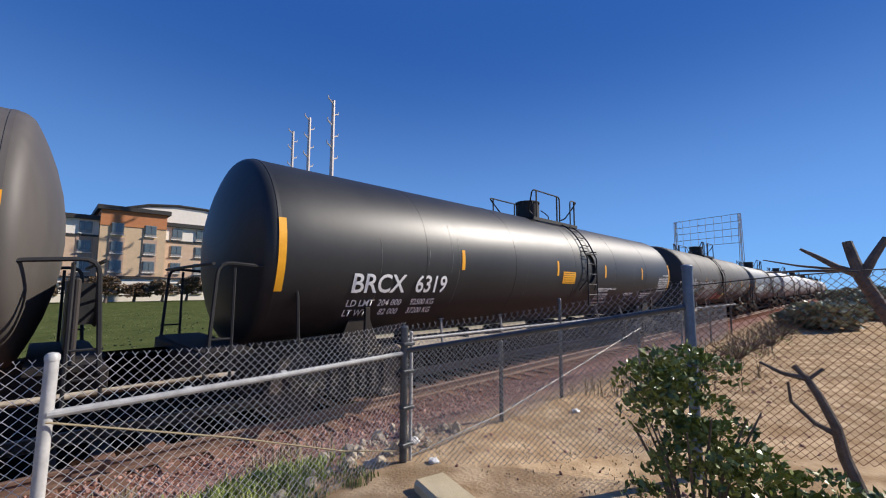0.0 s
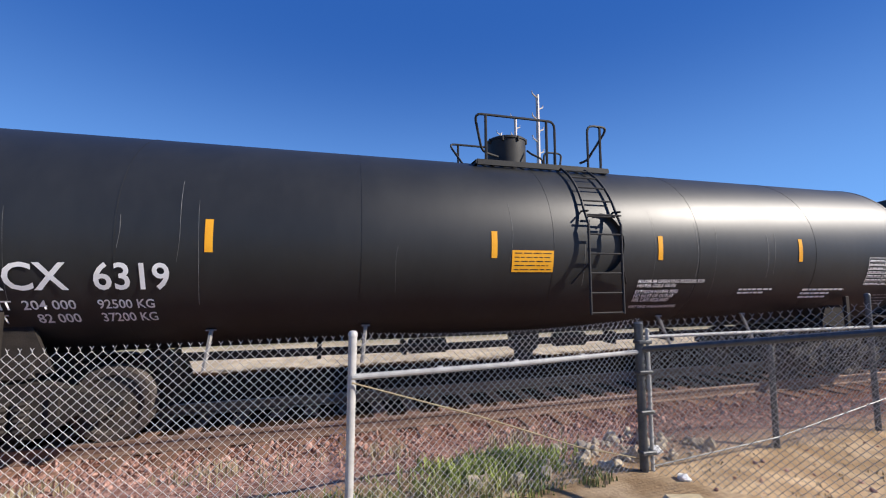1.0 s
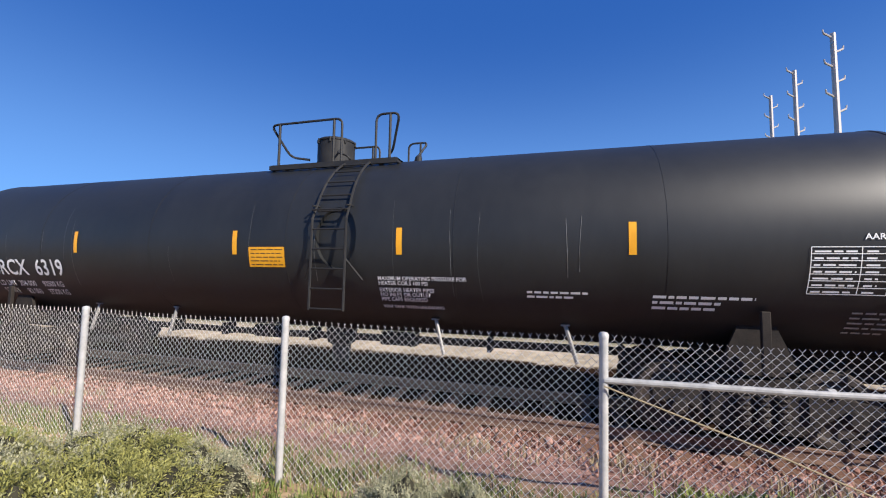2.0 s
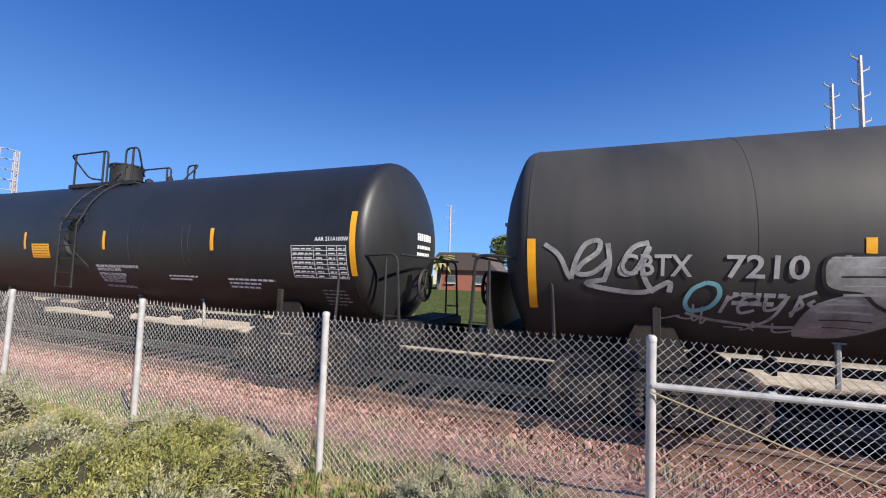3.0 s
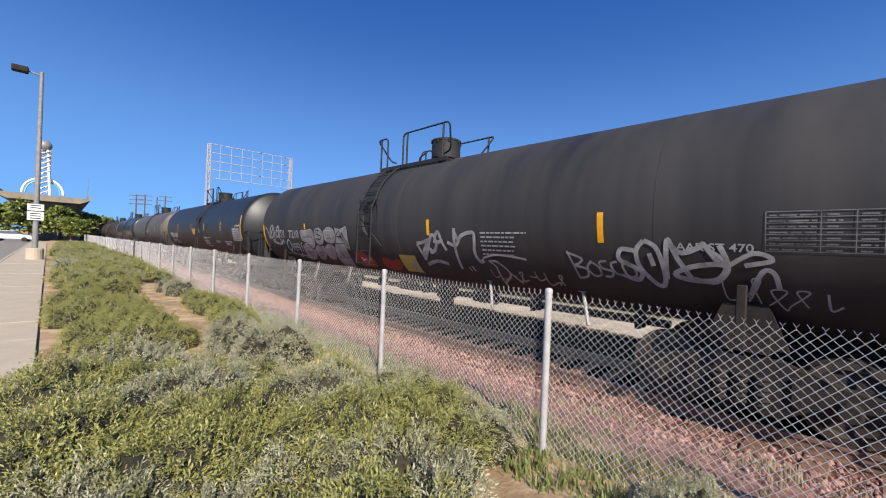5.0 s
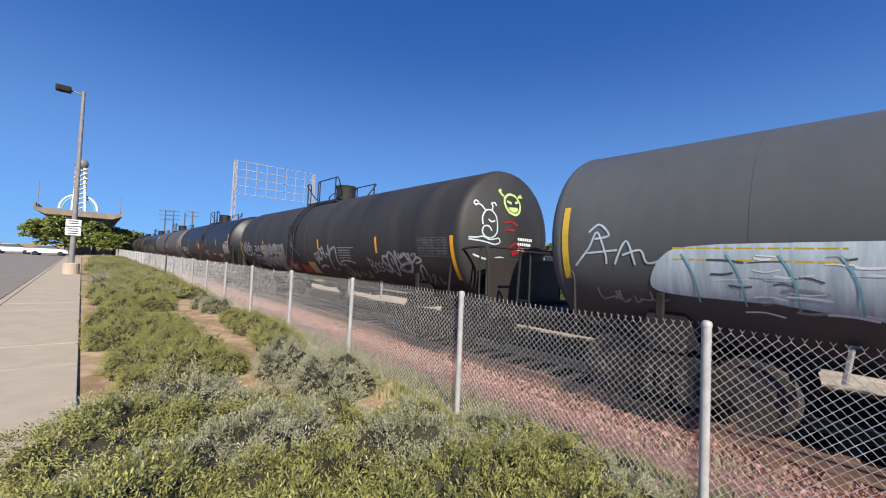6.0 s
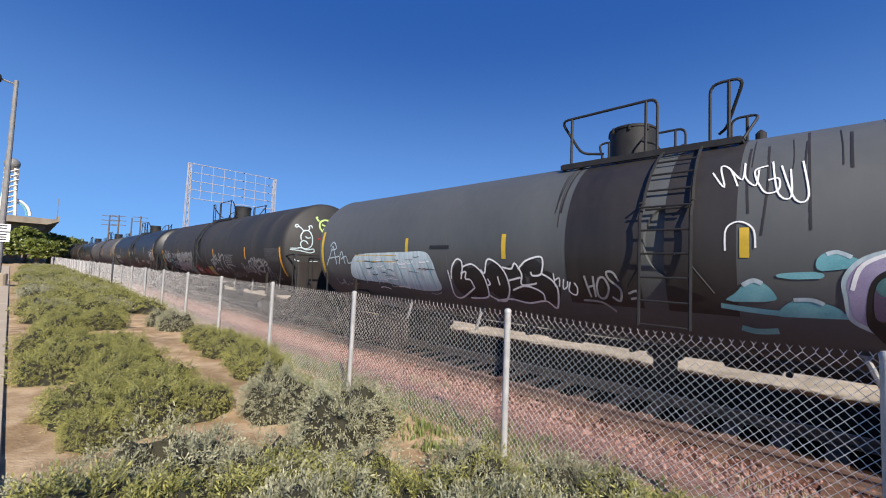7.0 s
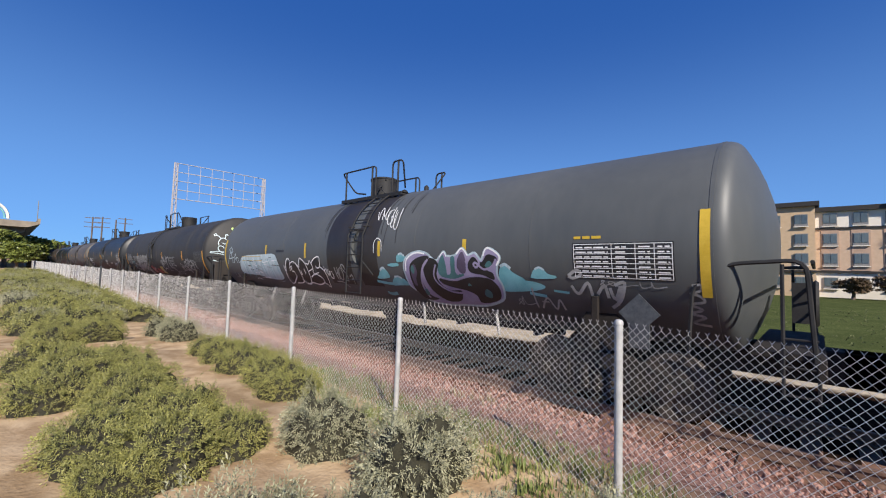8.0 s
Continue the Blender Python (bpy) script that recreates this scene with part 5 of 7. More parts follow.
spray(car_c, "graffiti_shine", shell_c, M["white"], "thin white edge along the big letters", lift=0.0136, strokes=[([(2.4, 1.95), (2.48, 2.2), (2.75, 2.33), (3.02, 2.31)], 0.035), ([(3.42, 2.24), (3.54, 2.34), (3.6, 2.25)], 0.022), ([(3.86, 2.3), (4.0, 2.4), (4.13, 2.27)], 0.03), ([(4.48, 2.26), (4.57, 2.4), (4.82, 2.26), (4.75, 2.1)], 0.03)])
painted(car_c, "graffiti_patch", shell_c, M["deep_teal"], "dull teal patch inside the letters", [[(2.56, 1.98), (2.62, 2.08), (2.68, 2.0), (2.62, 1.9)], [(2.78, 1.52), (2.84, 1.62), (2.9, 1.54), (2.84, 1.46)], [(4.35, 1.56), (4.42, 1.68), (4.52, 1.62), (4.48, 1.52)], [(4.5, 2.1), (4.6, 2.18), (4.66, 2.12), (4.56, 2.06)], [(4.02, 1.72), (4.06, 1.77), (4.12, 1.73)]], 0.0138)
spray(car_c, "graffiti_tag", shell_c, M["faded"], "thin faded scrawl", strokes=[([(6.03, 1.96), (6.17, 2.05), (6.23, 1.99), (6.11, 1.93), (6.03, 1.96)], 0.045), ([(6.06, 1.82), (6.15, 1.7), (6.32, 1.87), (6.36, 1.67)], 0.045), ([(6.44, 1.71), (6.56, 1.84), (6.59, 1.66)], 0.045), ([(6.63, 1.81), (6.68, 1.65), (6.79, 1.85), (6.7, 1.57)], 0.045), ([(6.7, 1.85), (6.84, 1.89), (6.76, 1.65), (6.61, 1.52)], 0.045)] + [([(5.36, 1.75), (5.37, 1.42)], 0.03), ([(5.45, 1.42), (5.6, 1.6), (5.7, 1.42), (5.8, 1.58), (5.85, 1.42)], 0.03)])
spray(car_c, "graffiti_tag", shell_c, M["chalk"], "stacked white loops beside the yellow strip", strokes=[([(7.64, 1.89), (7.74, 1.9), (7.73, 1.83), (7.62, 1.79), (7.72, 1.76), (7.76, 1.69), (7.6, 1.65), (7.73, 1.59), (7.6, 1.53), (7.75, 1.49), (7.61, 1.41), (7.8, 1.38)], 0.032)])
part("dark_panel", shell_c.patch(6.13, 7.47, 1.93, 2.44, 0.0045), M["ink"], car_c, "black backing of the data table")
bm = bmesh.new()
box(bm, (0, 0, 0), (0.36, 0.02, 0.36), Matrix.Rotation(radians(45), 4, "Y"))
box(bm, (0, 0.02, -0.2), (0.25, 0.03, 0.5))
bmesh.ops.translate(bm, verts=bm.verts, vec=(7.08, -1.57, 1.5))
part("placard", bm, M["dark_post"], car_c, "diamond placard holder")

for k, (m, u0, u1, h0, h1, w) in enumerate((("faded", -7.3, -6.5, 1.5, 1.7, 0.024), ("faded", 5.0, 5.6, 1.45, 1.6, 0.02), ("chalk", 6.5, 7.2, 1.82, 1.92, 0.016))):
    scribble(car_c, shell_c, M[m], u0, u1, h0, h1, w, 70 + k)
# pale blue snail, and a green and red scrawl, on the east head of the second car
SNAIL = [[(-1.0, 3.0), (-0.93, 3.1), (-0.8, 3.1), (-0.7, 2.98), (-0.68, 2.75), (-0.7, 2.6), (-0.82, 2.5), (-0.98, 2.52), (-1.05, 2.64), (-1.0, 2.76), (-0.88, 2.76), (-0.82, 2.66)], [(-1.02, 2.78), (-1.04, 2.92), (-0.98, 3.04)], [(-0.9, 2.9), (-0.82, 2.84), (-0.74, 2.88)], [(-0.95, 3.08), (-1.02, 3.18), (-1.1, 3.22), (-1.15, 3.17), (-1.19, 3.23), (-1.13, 3.29), (-1.08, 3.24)], [(-0.8, 3.1), (-0.76, 3.2), (-0.8, 3.24), (-0.7, 3.28), (-0.68, 3.2)], [(-1.32, 2.5), (-1.15, 2.5), (-1.02, 2.54), (-0.86, 2.46), (-0.64, 2.52), (-0.6, 2.42), (-0.74, 2.37), (-0.95, 2.42), (-1.1, 2.44), (-1.32, 2.46)]]
for pts in SNAIL:
    head_stroke(car_b, shell_b, pts, 0.03, M["ice"], "pale blue line of a sprayed snail")
for pts in ([(-0.35, 3.1), (-0.45, 3.25), (-0.42, 3.42), (-0.25, 3.52), (-0.05, 3.48), (0.05, 3.32), (0.0, 3.14), (-0.15, 3.04), (-0.35, 3.1)], [(-0.36, 3.34), (-0.24, 3.3)], [(-0.12, 3.32), (-0.02, 3.36)], [(-0.34, 3.18), (-0.18, 3.12), (-0.04, 3.2), (-0.34, 3.18)], [(-0.44, 3.44), (-0.54, 3.56), (-0.46, 3.58)], [(0.02, 3.46), (0.14, 3.54), (0.12, 3.46)]):
    head_stroke(car_b, shell_b, pts, 0.055, M["lime"], "lime green sprayed face outline")
for pts in ([(-0.5, 2.85), (-0.3, 2.9), (-0.1, 2.82)], [(-0.45, 2.7), (-0.2, 2.72)], [(-0.4, 2.3), (-0.15, 2.45), (0.05, 2.3), (-0.2, 2.2)]):
    head_stroke(car_b, shell_b, pts, 0.05, M["red_spray"], "red sprayed scrawl")

# streaks of old spills running down the tanks
rnd = random.Random(31)
for car, sh, u0, u1, count, tone, wide in ((car_c, shell_c, 1.3, 2.5, 9, "stain", (0.008, 0.026)), (car_c, shell_c, -0.9, -0.5, 5, "stain", (0.01, 0.03))):
    for k in range(count):
        u, h = rnd.uniform(u0, u1), sh.z + sh.r * rnd.uniform(0.75, 0.93)
        low = h - rnd.uniform(0.3, 1.3)
        part("spill_streak", sh.stroke(bmesh.new(), [(u, h), (u + rnd.uniform(-0.02, 0.02), (h + low) / 2), (u + rnd.uniform(-0.03, 0.03), low)], rnd.uniform(*wide), 0.0035 + 0.00005 * k), M[tone], car, "streak of a dried spill")

# plain cars up and down the line
shell_n = Shell(1.52, 2.55, 8.1)
plain = []
for paint, label in (("tank_blue", "clean blue-black tank car, rolling on the track"), ("tank_brown", "sooty dark brown tank car, rolling on the track"), ("tank_pale", "pale dusty grey tank car, rolling on the track"), ("tank_black", "black tank car, rolling on the track"), ("tank_dust", "dusty brown-grey tank car, rolling on the track")):
    plain.append(tank_car(label, shell_n, M[paint], 0.9, 0.05, 1, [(-4.4, 2.3, 2.7), (-0.9, 2.3, 2.7), (2.1, 2.3, 2.7), (5.1, 2.3, 2.7)], M["amber"], [(-8.05, 1.8, 2.9), (8.05, 1.8, 2.9)], SEAMS[::2], rust_end=paint in ("tank_dust", "tank_brown")))
for i, c in enumerate(plain):
    for k in range(5):
        u = -7.2 + 3.0 * k + 0.4 * i
        scribble(c, shell_n, M["chalk" if (i + k) % 3 else "faded"], u, u + 1.5, 1.5, 1.95, 0.026, 90 + 7 * i + k)
TRAIN = [(car_a, 11.45), (car_b, 30.45), (car_c, 48.75)]
order = {-1: 4, -2: 0, -3: 1, -4: 1, -5: 3, -6: 0, -7: 1, -8: 3, -9: 1, -10: 3, -11: 0, 3: 2, 4: 2, 5: 2, 6: 3, 7: 2}
used = set()
for k, which in order.items():
    x = 11.45 + 18.95 * k if k < 0 else 48.75 + 18.8 * (k - 2)
    c = plain[which]
    if which in used:
        c = copy_thing(c, Matrix())
    used.add(which)
    TRAIN.append((c, x))
for c, x in TRAIN:
    c.matrix_world = pose(x, AXIS_Y, RAIL_Z)

# ---- ground ----
def ground_z(x, y):
    """Level by the fence, falling to the track bed, level again beyond."""
    keys = [(-4000, -0.14), (-0.75, -0.14), (-0.7, -0.03), (0.9, -0.03), (3.6, -0.1), (4.6, -0.14), (5.4, -0.3), (6.2, -0.54), (6.7, -0.625), (7.1, -0.603), (8.6, -0.603), (9.4, -0.64), (12, -0.56), (18, -0.5), (4000, -0.5)]
    for (a, za), (b, zb) in zip(keys, keys[1:]):
        if a <= y <= b:
            z = za + (zb - za) * (y - a) / (b - a)
            break
    if 1.0 < y < 25:
        n = noise.noise((x * 0.7, y * 0.7, 0)) * 0.06 + noise.noise((x * 2.6, y * 2.6, 3)) * 0.025
        if 6.5 < y < 9.3:
            n *= 0.3
        z += n * min(1, (y - 1.0) / 0.6)
    return z


def spread(a, b, n, lo, hi):
    fine = [a + (b - a) * i / n for i in range(n + 1)]
    return sorted({round(v, 4) for v in [*fine, *lo, *hi]})


xs = spread(-40, 26, 440, (-3000, -1200, -500, -250, -150, -100, -80, -65, -55, -47), (32, 40, 55, 80, 120, 200, 400, 1200, 3000))
ys = spread(0.8, 13, 84, (-3000, -600, -150, -50, -20, -10, -5, -2, -0.75, -0.7, 0.2), (14, 15.5, 17, 20, 25, 40, 70, 120, 300, 900, 3000))
verts = [(x, y, ground_z(x, y)) for y in ys for x in xs]
nx = len(xs)
faces = [(j * nx + i, j * nx + i + 1, (j + 1) * nx + i + 1, (j + 1) * nx + i) for j in range(len(ys) - 1) for i in range(nx - 1)]
me = bpy.data.meshes.new("ground")
me.from_pydata(verts, [], faces)
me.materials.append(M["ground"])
me.polygons.foreach_set("use_smooth", [True] * len(me.polygons))
tagged(new("ground", me), "bare earth, pink gravel, turf and painted train shade along the railway", "ground", kind="structure")

# road and pavement to the west; they run a degree off the fence
ROADTURN = 1.15
bm = bmesh.new()
box(bm, (-60, -8.2, -0.12), (400, 14.6, 0.02))
tagged(new("road", done(bm, "road", M["asphalt"])), "sun-bleached grey asphalt road", "road", kind="structure").matrix_world = pose(0, 0, 0, 0, 0, ROADTURN)
walkway = thing("pavement", "pale concrete pavement of square slabs", "pavement", kind="structure", rz=ROADTURN)
slab = bmesh.new()
box(slab, (0, 0, 0), (1.515, 1.42, 0.12), bevel=0.004)
slab = done(slab, "slab", M["concrete"])
for k in range(52):
    s = part("slab", slab, None, walkway)
    s.location = (2.2 - 1.52 * k, 0.12, -0.045 + 0.004 * math.sin(k * 1.7))
bm = bmesh.new()
box(bm, (-60, -0.68, -0.06), (400, 0.16, 0.16), bevel=0.02)
part("kerb", bm, M["concrete"], walkway)

# ---- track ----
track = thing("railway_track", "railway track with brown rails on weathered ties", "track", kind="structure")
for s in (-0.76, 0.76):
    bm = bmesh.new()
    out = [(-0.07, 0), (0.07, 0), (0.07, 0.015), (0.012, 0.035), (0.012, 0.12), (0.036, 0.13), (0.036, 0.165), (0.028, 0.172), (-0.028, 0.172), (-0.036, 0.165), (-0.036, 0.13), (-0.012, 0.12), (-0.012, 0.035), (-0.07, 0.015)]
    plate(bm, out, 520, Matrix.Translation((260, AXIS_Y + s, RAIL_Z - 0.172)) @ Matrix.Rotation(radians(90), 4, "Z"))
    part("rail", bm, M["rail"], track)
tie = bmesh.new()
box(tie, (0, 0, 0), (0.23, 2.6, 0.18), bevel=0.012)
tie = done(tie, "tie", M["tie"])
rnd = random.Random(2)
for k in range(150):
    t = part("tie", tie, None, track)
    t.location, t.rotation_euler = (22 - 0.55 * k, AXIS_Y + rnd.uniform(-0.06, 0.06), RAIL_Z - 0.265), (0, 0, rnd.uniform(-0.02, 0.02))

# ---- chain-link fence ----
CELL = 0.058


def mesh_panel(length, height, dip=0.0, wire=0.0019, rise=0.0, CELL=CELL):
    """Woven wire: every wire zigzags upright and hooks into the next, with twisted barbs on top."""
    V, F = [], []
    half, n, rows = CELL / 2, round(length / CELL), round(height / (CELL / 2))
    step = length / n

    def bar(p, q):
        p, q = Vector(p), Vector(q)
        d = (q - p).normalized()
        s = d.cross(Vector((0, 1, 0))).normalized()
        u = Vector((0, 1, 0))
        b = len(V)
        for c in (p, q):
            for k in range(3):
                a = k * math.tau / 3
                V.append(c + (s * math.cos(a) + u * math.sin(a)) * wire)
        for k in range(3):
            F.append((b + k, b + (k + 1) % 3, b + 3 + (k + 1) % 3, b + 3 + k))

    sag = lambda x, z: z + rise * x / length - dip * 4 * (x / length) * (1 - x / length) * (1 + z / height)
    for i in range(n + 1):
        for side in (-0.5, 0.5):
            if (i == 0 and side < 0) or (i == n and side > 0):
                continue
            for j in range(rows):
                a, b = (i, i + side) if j % 2 == 0 else (i + side, i)
                z0, z1 = -height + j * half, -height + (j + 1) * half
                w = 0.003 if (j % 2 == 0) == (side > 0) else -0.003
                bar((a * step, w, sag(a * step, z0)), (b * step, -w, sag(b * step, z1)))
        x = i * step + (0 if rows % 2 == 0 else step / 2)
        z = rise * x / length - dip * 4 * (x / length) * (1 - x / length)
        bar((x, 0, z), (x, 0.003, z + 0.018))
        bar((x, 0.003, z + 0.016), (x - 0.014, 0.008, z + 0.036))
        bar((x, -0.003, z + 0.016), (x + 0.014, -0.008, z + 0.036))
    me = bpy.data.meshes.new("wire_mesh")
    me.from_pydata([tuple(v) for v in V], [], F)
    me.materials.append(M["wire"])
    return me


def post_mesh(height, r, material, cap=True):
    bm = bmesh.new()
    prof = [(-0.3, r), (height, r)]
    prof += [(height, r * 1.1), (height + 0.025, r * 1.1), (height + 0.038, r * 0.75), (height + 0.043, 0)] if cap else [(height, 0)]
    lathe(bm, prof, "z", 16)
    return done(bm, "post", material, True)


FY, FTOP = 3.78, 1.17
fence = thing("chain_link_fence", "galvanized chain-link fence on round steel posts beside the track", "fence", "fences")
post = post_mesh(1.3, 0.029, M["galv"])
dark = post_mesh(1.36, 0.037, M["dark_post"])
panels = [mesh_panel(2.44, 1.27, d) for d in (0.012, 0.03, 0.0)]
far_panel = mesh_panel(2.44, 1.27, 0.01, 0.0034, CELL=0.116)
px = [0.99, -1.45, -3.75, -6.21, -8.74] + [-11.4 - 2.72 * k for k in range(50)]
rnd = random.Random(8)
for k, x in enumerate(px):
    p = part("post", dark if k == 11 else post, None, fence, "dark steel post" if k == 11 else "")
    p.location, p.rotation_euler = (x, FY, FTOP - 1.27), (rnd.uniform(-0.008, 0.008), rnd.uniform(-0.012, 0.012), 0)
    w = part("wire_mesh", panels[k % 3] if k < 16 else far_panel, None, fence)
    nxt = px[k + 1] if k + 1 < len(px) else x - 2.72
    w.scale = ((x - nxt) / 2.44, 1, 1)
    w.location, w.rotation_euler = (nxt, FY + 0.04, FTOP + 0.01 + rnd.uniform(-0.01, 0.01)), (rnd.uniform(-0.015, 0.015), 0, 0)

# braced corner bay with a rail, a slack guy wire and a heavy double post
CORNER = Vector((3.57, 4.05, 0))
bay = thing("fence_corner", "braced corner bay of the chain-link fence", "fence", "fences")
d = CORNER - Vector((0.99, FY, 0))
m = mesh_panel(d.length, 1.3, 0.05)
w = part("wire_mesh", m, None, bay)
w.location, w.rotation_euler = (0.99, FY + 0.04, FTOP + 0.02), (0, 0, math.atan2(d.y, d.x))
bm = bmesh.new()
tube(bm, [(1.0, FY - 0.01, 0.93), (2.2, FY + 0.1, 0.925), (CORNER.x, CORNER.y, 0.93)], 0.021, 10)
for f in (0.25, 0.5, 0.75):
    c = Vector((1.0, FY, 0.93)).lerp(Vector((CORNER.x, CORNER.y, 0.93)), f)
    tube(bm, [c - Vector((0.02, 0, 0)), c + Vector((0.02, 0, 0))], 0.026, 10)
part("brace_rail", bm, M["galv_dull"], bay, "galvanized brace rail")
bm = bmesh.new()
tube(bm, [(1.0, FY - 0.04, 0.9), (1.9, FY - 0.02, 0.6), (2.8, FY + 0.1, 0.24), (CORNER.x - 0.05, CORNER.y, 0.0)], 0.006, 5)
part("guy_wire", bm, M["straw"], bay, "slack pale guy wire")
p = part("corner_post", dark, None, bay, "dark weathered corner post with clamps")
p.location = (CORNER.x, CORNER.y, -0.2)
p = part("corner_post", post_mesh(1.3, 0.017, M["galv"]), None, bay)
p.location = (CORNER.x + 0.075, CORNER.y - 0.02, -0.2)
for h in (0.05, 0.4, 0.75, 1.02):
    bm = bmesh.new()
    box(bm, (CORNER.x + 0.03, CORNER.y - 0.01, h), (0.15, 0.085, 0.035), bevel=0.008)
    part("clamp", bm, M["dark_post"], bay)

# fence going on along the track to the east
east = thing("chain_link_fence", "older chain-link fence with a top rail beside the track", "fence", "fences")
for x, h in ((5.24, 1.2), (6.75, 1.72), (10.0, 1.5), (13.0, 1.5), (16.0, 1.5), (19.0, 1.5)):
    p = part("post", post_mesh(h, 0.028, M["dark_post"]), None, east)
    p.location = (x, 4.12, -0.34)
old_panel = mesh_panel(2.44, 1.27, 0.0)
old_panel.materials[0] = M["galv_dull"]
for k in range(6):
    w = part("wire_mesh", old_panel, None, east)
    w.location = (3.66 + 2.44 * k, 4.1, 1.02)
bm = bmesh.new()
tube(bm, [(3.66, 4.12, 1.05), (10.5, 4.12, 1.03), (20, 4.12, 1.0)], 0.016, 8)
part("top_rail", bm, M["galv_dull"], east)
bm = bmesh.new()
tube(bm, [(3.7, 4.08, -0.1), (5.2, 4.08, 0.0), (10.0, 4.08, 0.75)], 0.007, 6)
part("brace_rod", bm, M["dark_post"], east)

# fence that turns towards the pavement
turn = thing("chain_link_fence", "rusty chain-link fence with tall blue-grey posts across the earth lot", "fence", "fences")
Q2, Q3 = Vector((5.12, 1.9, 0)), Vector((5.6, -0.6, 0))
for a, b, za, zb in ((CORNER, Q2, 1.17, 1.62), (Q2, Q3, 1.62, 1.85)):
    d = b - a
    w = part("wire_mesh", mesh_panel(d.length, 1.42, 0.04, 0.0024, zb - za), None, turn)
    w.location, w.rotation_euler = (a.x, a.y, za), (0, 0, math.atan2(d.y, d.x))
    w.data.materials[0] = M["rust"] if a is Q2 else M["galv_dull"]
for q, h in ((Q2, 1.76), (Q3, 1.95)):
    p = part("post", post_mesh(h, 0.044, M["blue_post"]), None, turn, "tall blue-grey post")
    p.location = (q.x, q.y, 0)
bm = bmesh.new()
tube(bm, [(CORNER.x, CORNER.y, 0.95), (Q2.x, Q2.y, 1.42)], 0.026, 8)
part("brace_rail", bm, M["dark_post"], turn)
bm = bmesh.new()
tube(bm, [(Q2.x - 0.1, Q2.y + 0.4, 1.55), (5.22, 1.3, 1.68), (5.3, 0.8, 1.72), (5.42, 0.2, 1.76)], 0.005, 5)
part("tension_wire", bm, M["steel"], turn)
bm = bmesh.new()
box(bm, (0, 0, 0), (0.3, 1.1, 0.3), bevel=0.025)
solid("kerb_block", bm, M["block"], "cream concrete kerb block at the foot of the corner post", "kerb", at=(3.26, 2.95, -0.15), rz=-14)

# ---- stones ----
def stones(name, count, x0, x1, y0, y1, s0, s1, material, label, seed, dense=None):
    rnd = random.Random(seed)
    base = bmesh.new()
    bmesh.ops.create_icosphere(base, subdivisions=1, radius=1)
    bv = [v.co.copy() for v in base.verts]
    bf = [[v.index for v in f.verts] for f in base.faces]
    base.free()
    V, F = [], []
    for _ in range(count):
        x, y = rnd.uniform(x0, x1), rnd.uniform(y0, y1)
        if dense and rnd.random() > dense(x, y):
            continue
        s = s0 + (s1 - s0) * rnd.random() ** 3
        q = Euler((rnd.uniform(0, 6), rnd.uniform(0, 6), rnd.uniform(0, 6))).to_matrix()
        k = Vector((s * rnd.uniform(0.8, 1.5), s * rnd.uniform(0.7, 1.2), s * rnd.uniform(0.5, 0.9)))
        c = Vector((x, y, ground_z(x, y) + s * 0.3))
        b = len(V)
        for v in bv:
            w = v * (1 + 0.22 * noise.noise(v * 1.7 + c * 9))
            V.append(tuple(c + q @ Vector((w.x * k.x, w.y * k.y, w.z * k.z))))
        F += [[b + i for i in f] for f in bf]
    me = bpy.data.meshes.new(name)
    me.from_pydata(V, [], F)
    me.materials.append(material)
    return tagged(new(name, me), label, "gravel", kind="stuff")


stones("ballast", 17000, -16, 9, 4.7, 7.0, 0.009, 0.03, M["stone"], "pink crushed-stone ballast beside the rails", 4, lambda x, y: min(1, (y - 4.5) / 1.2))
stones("ballast", 3500, -50, -15.5, 4.8, 7.0, 0.02, 0.06, M["stone"], "pink crushed-stone ballast beside the rails", 6)
stones("ballast", 2200, -20, 9, 6.4, 7.2, 0.018, 0.045, M["stone"], "pink crushed-stone ballast between the ties", 7)
stones("ballast", 420, -20, 9, 5.7, 6.75, 0.025, 0.065, M["stone"], "larger loose reddish stones beside the ties", 8)
stones("rubble", 220, 2.0, 4.6, 4.2, 5.0, 0.02, 0.09, M["concrete"], "pale broken rubble by the corner post", 9)
stones("rubble", 420, 3.6, 14, 1.0, 4.6, 0.006, 0.028, M["stone"], "scattered stones on bare earth", 10)


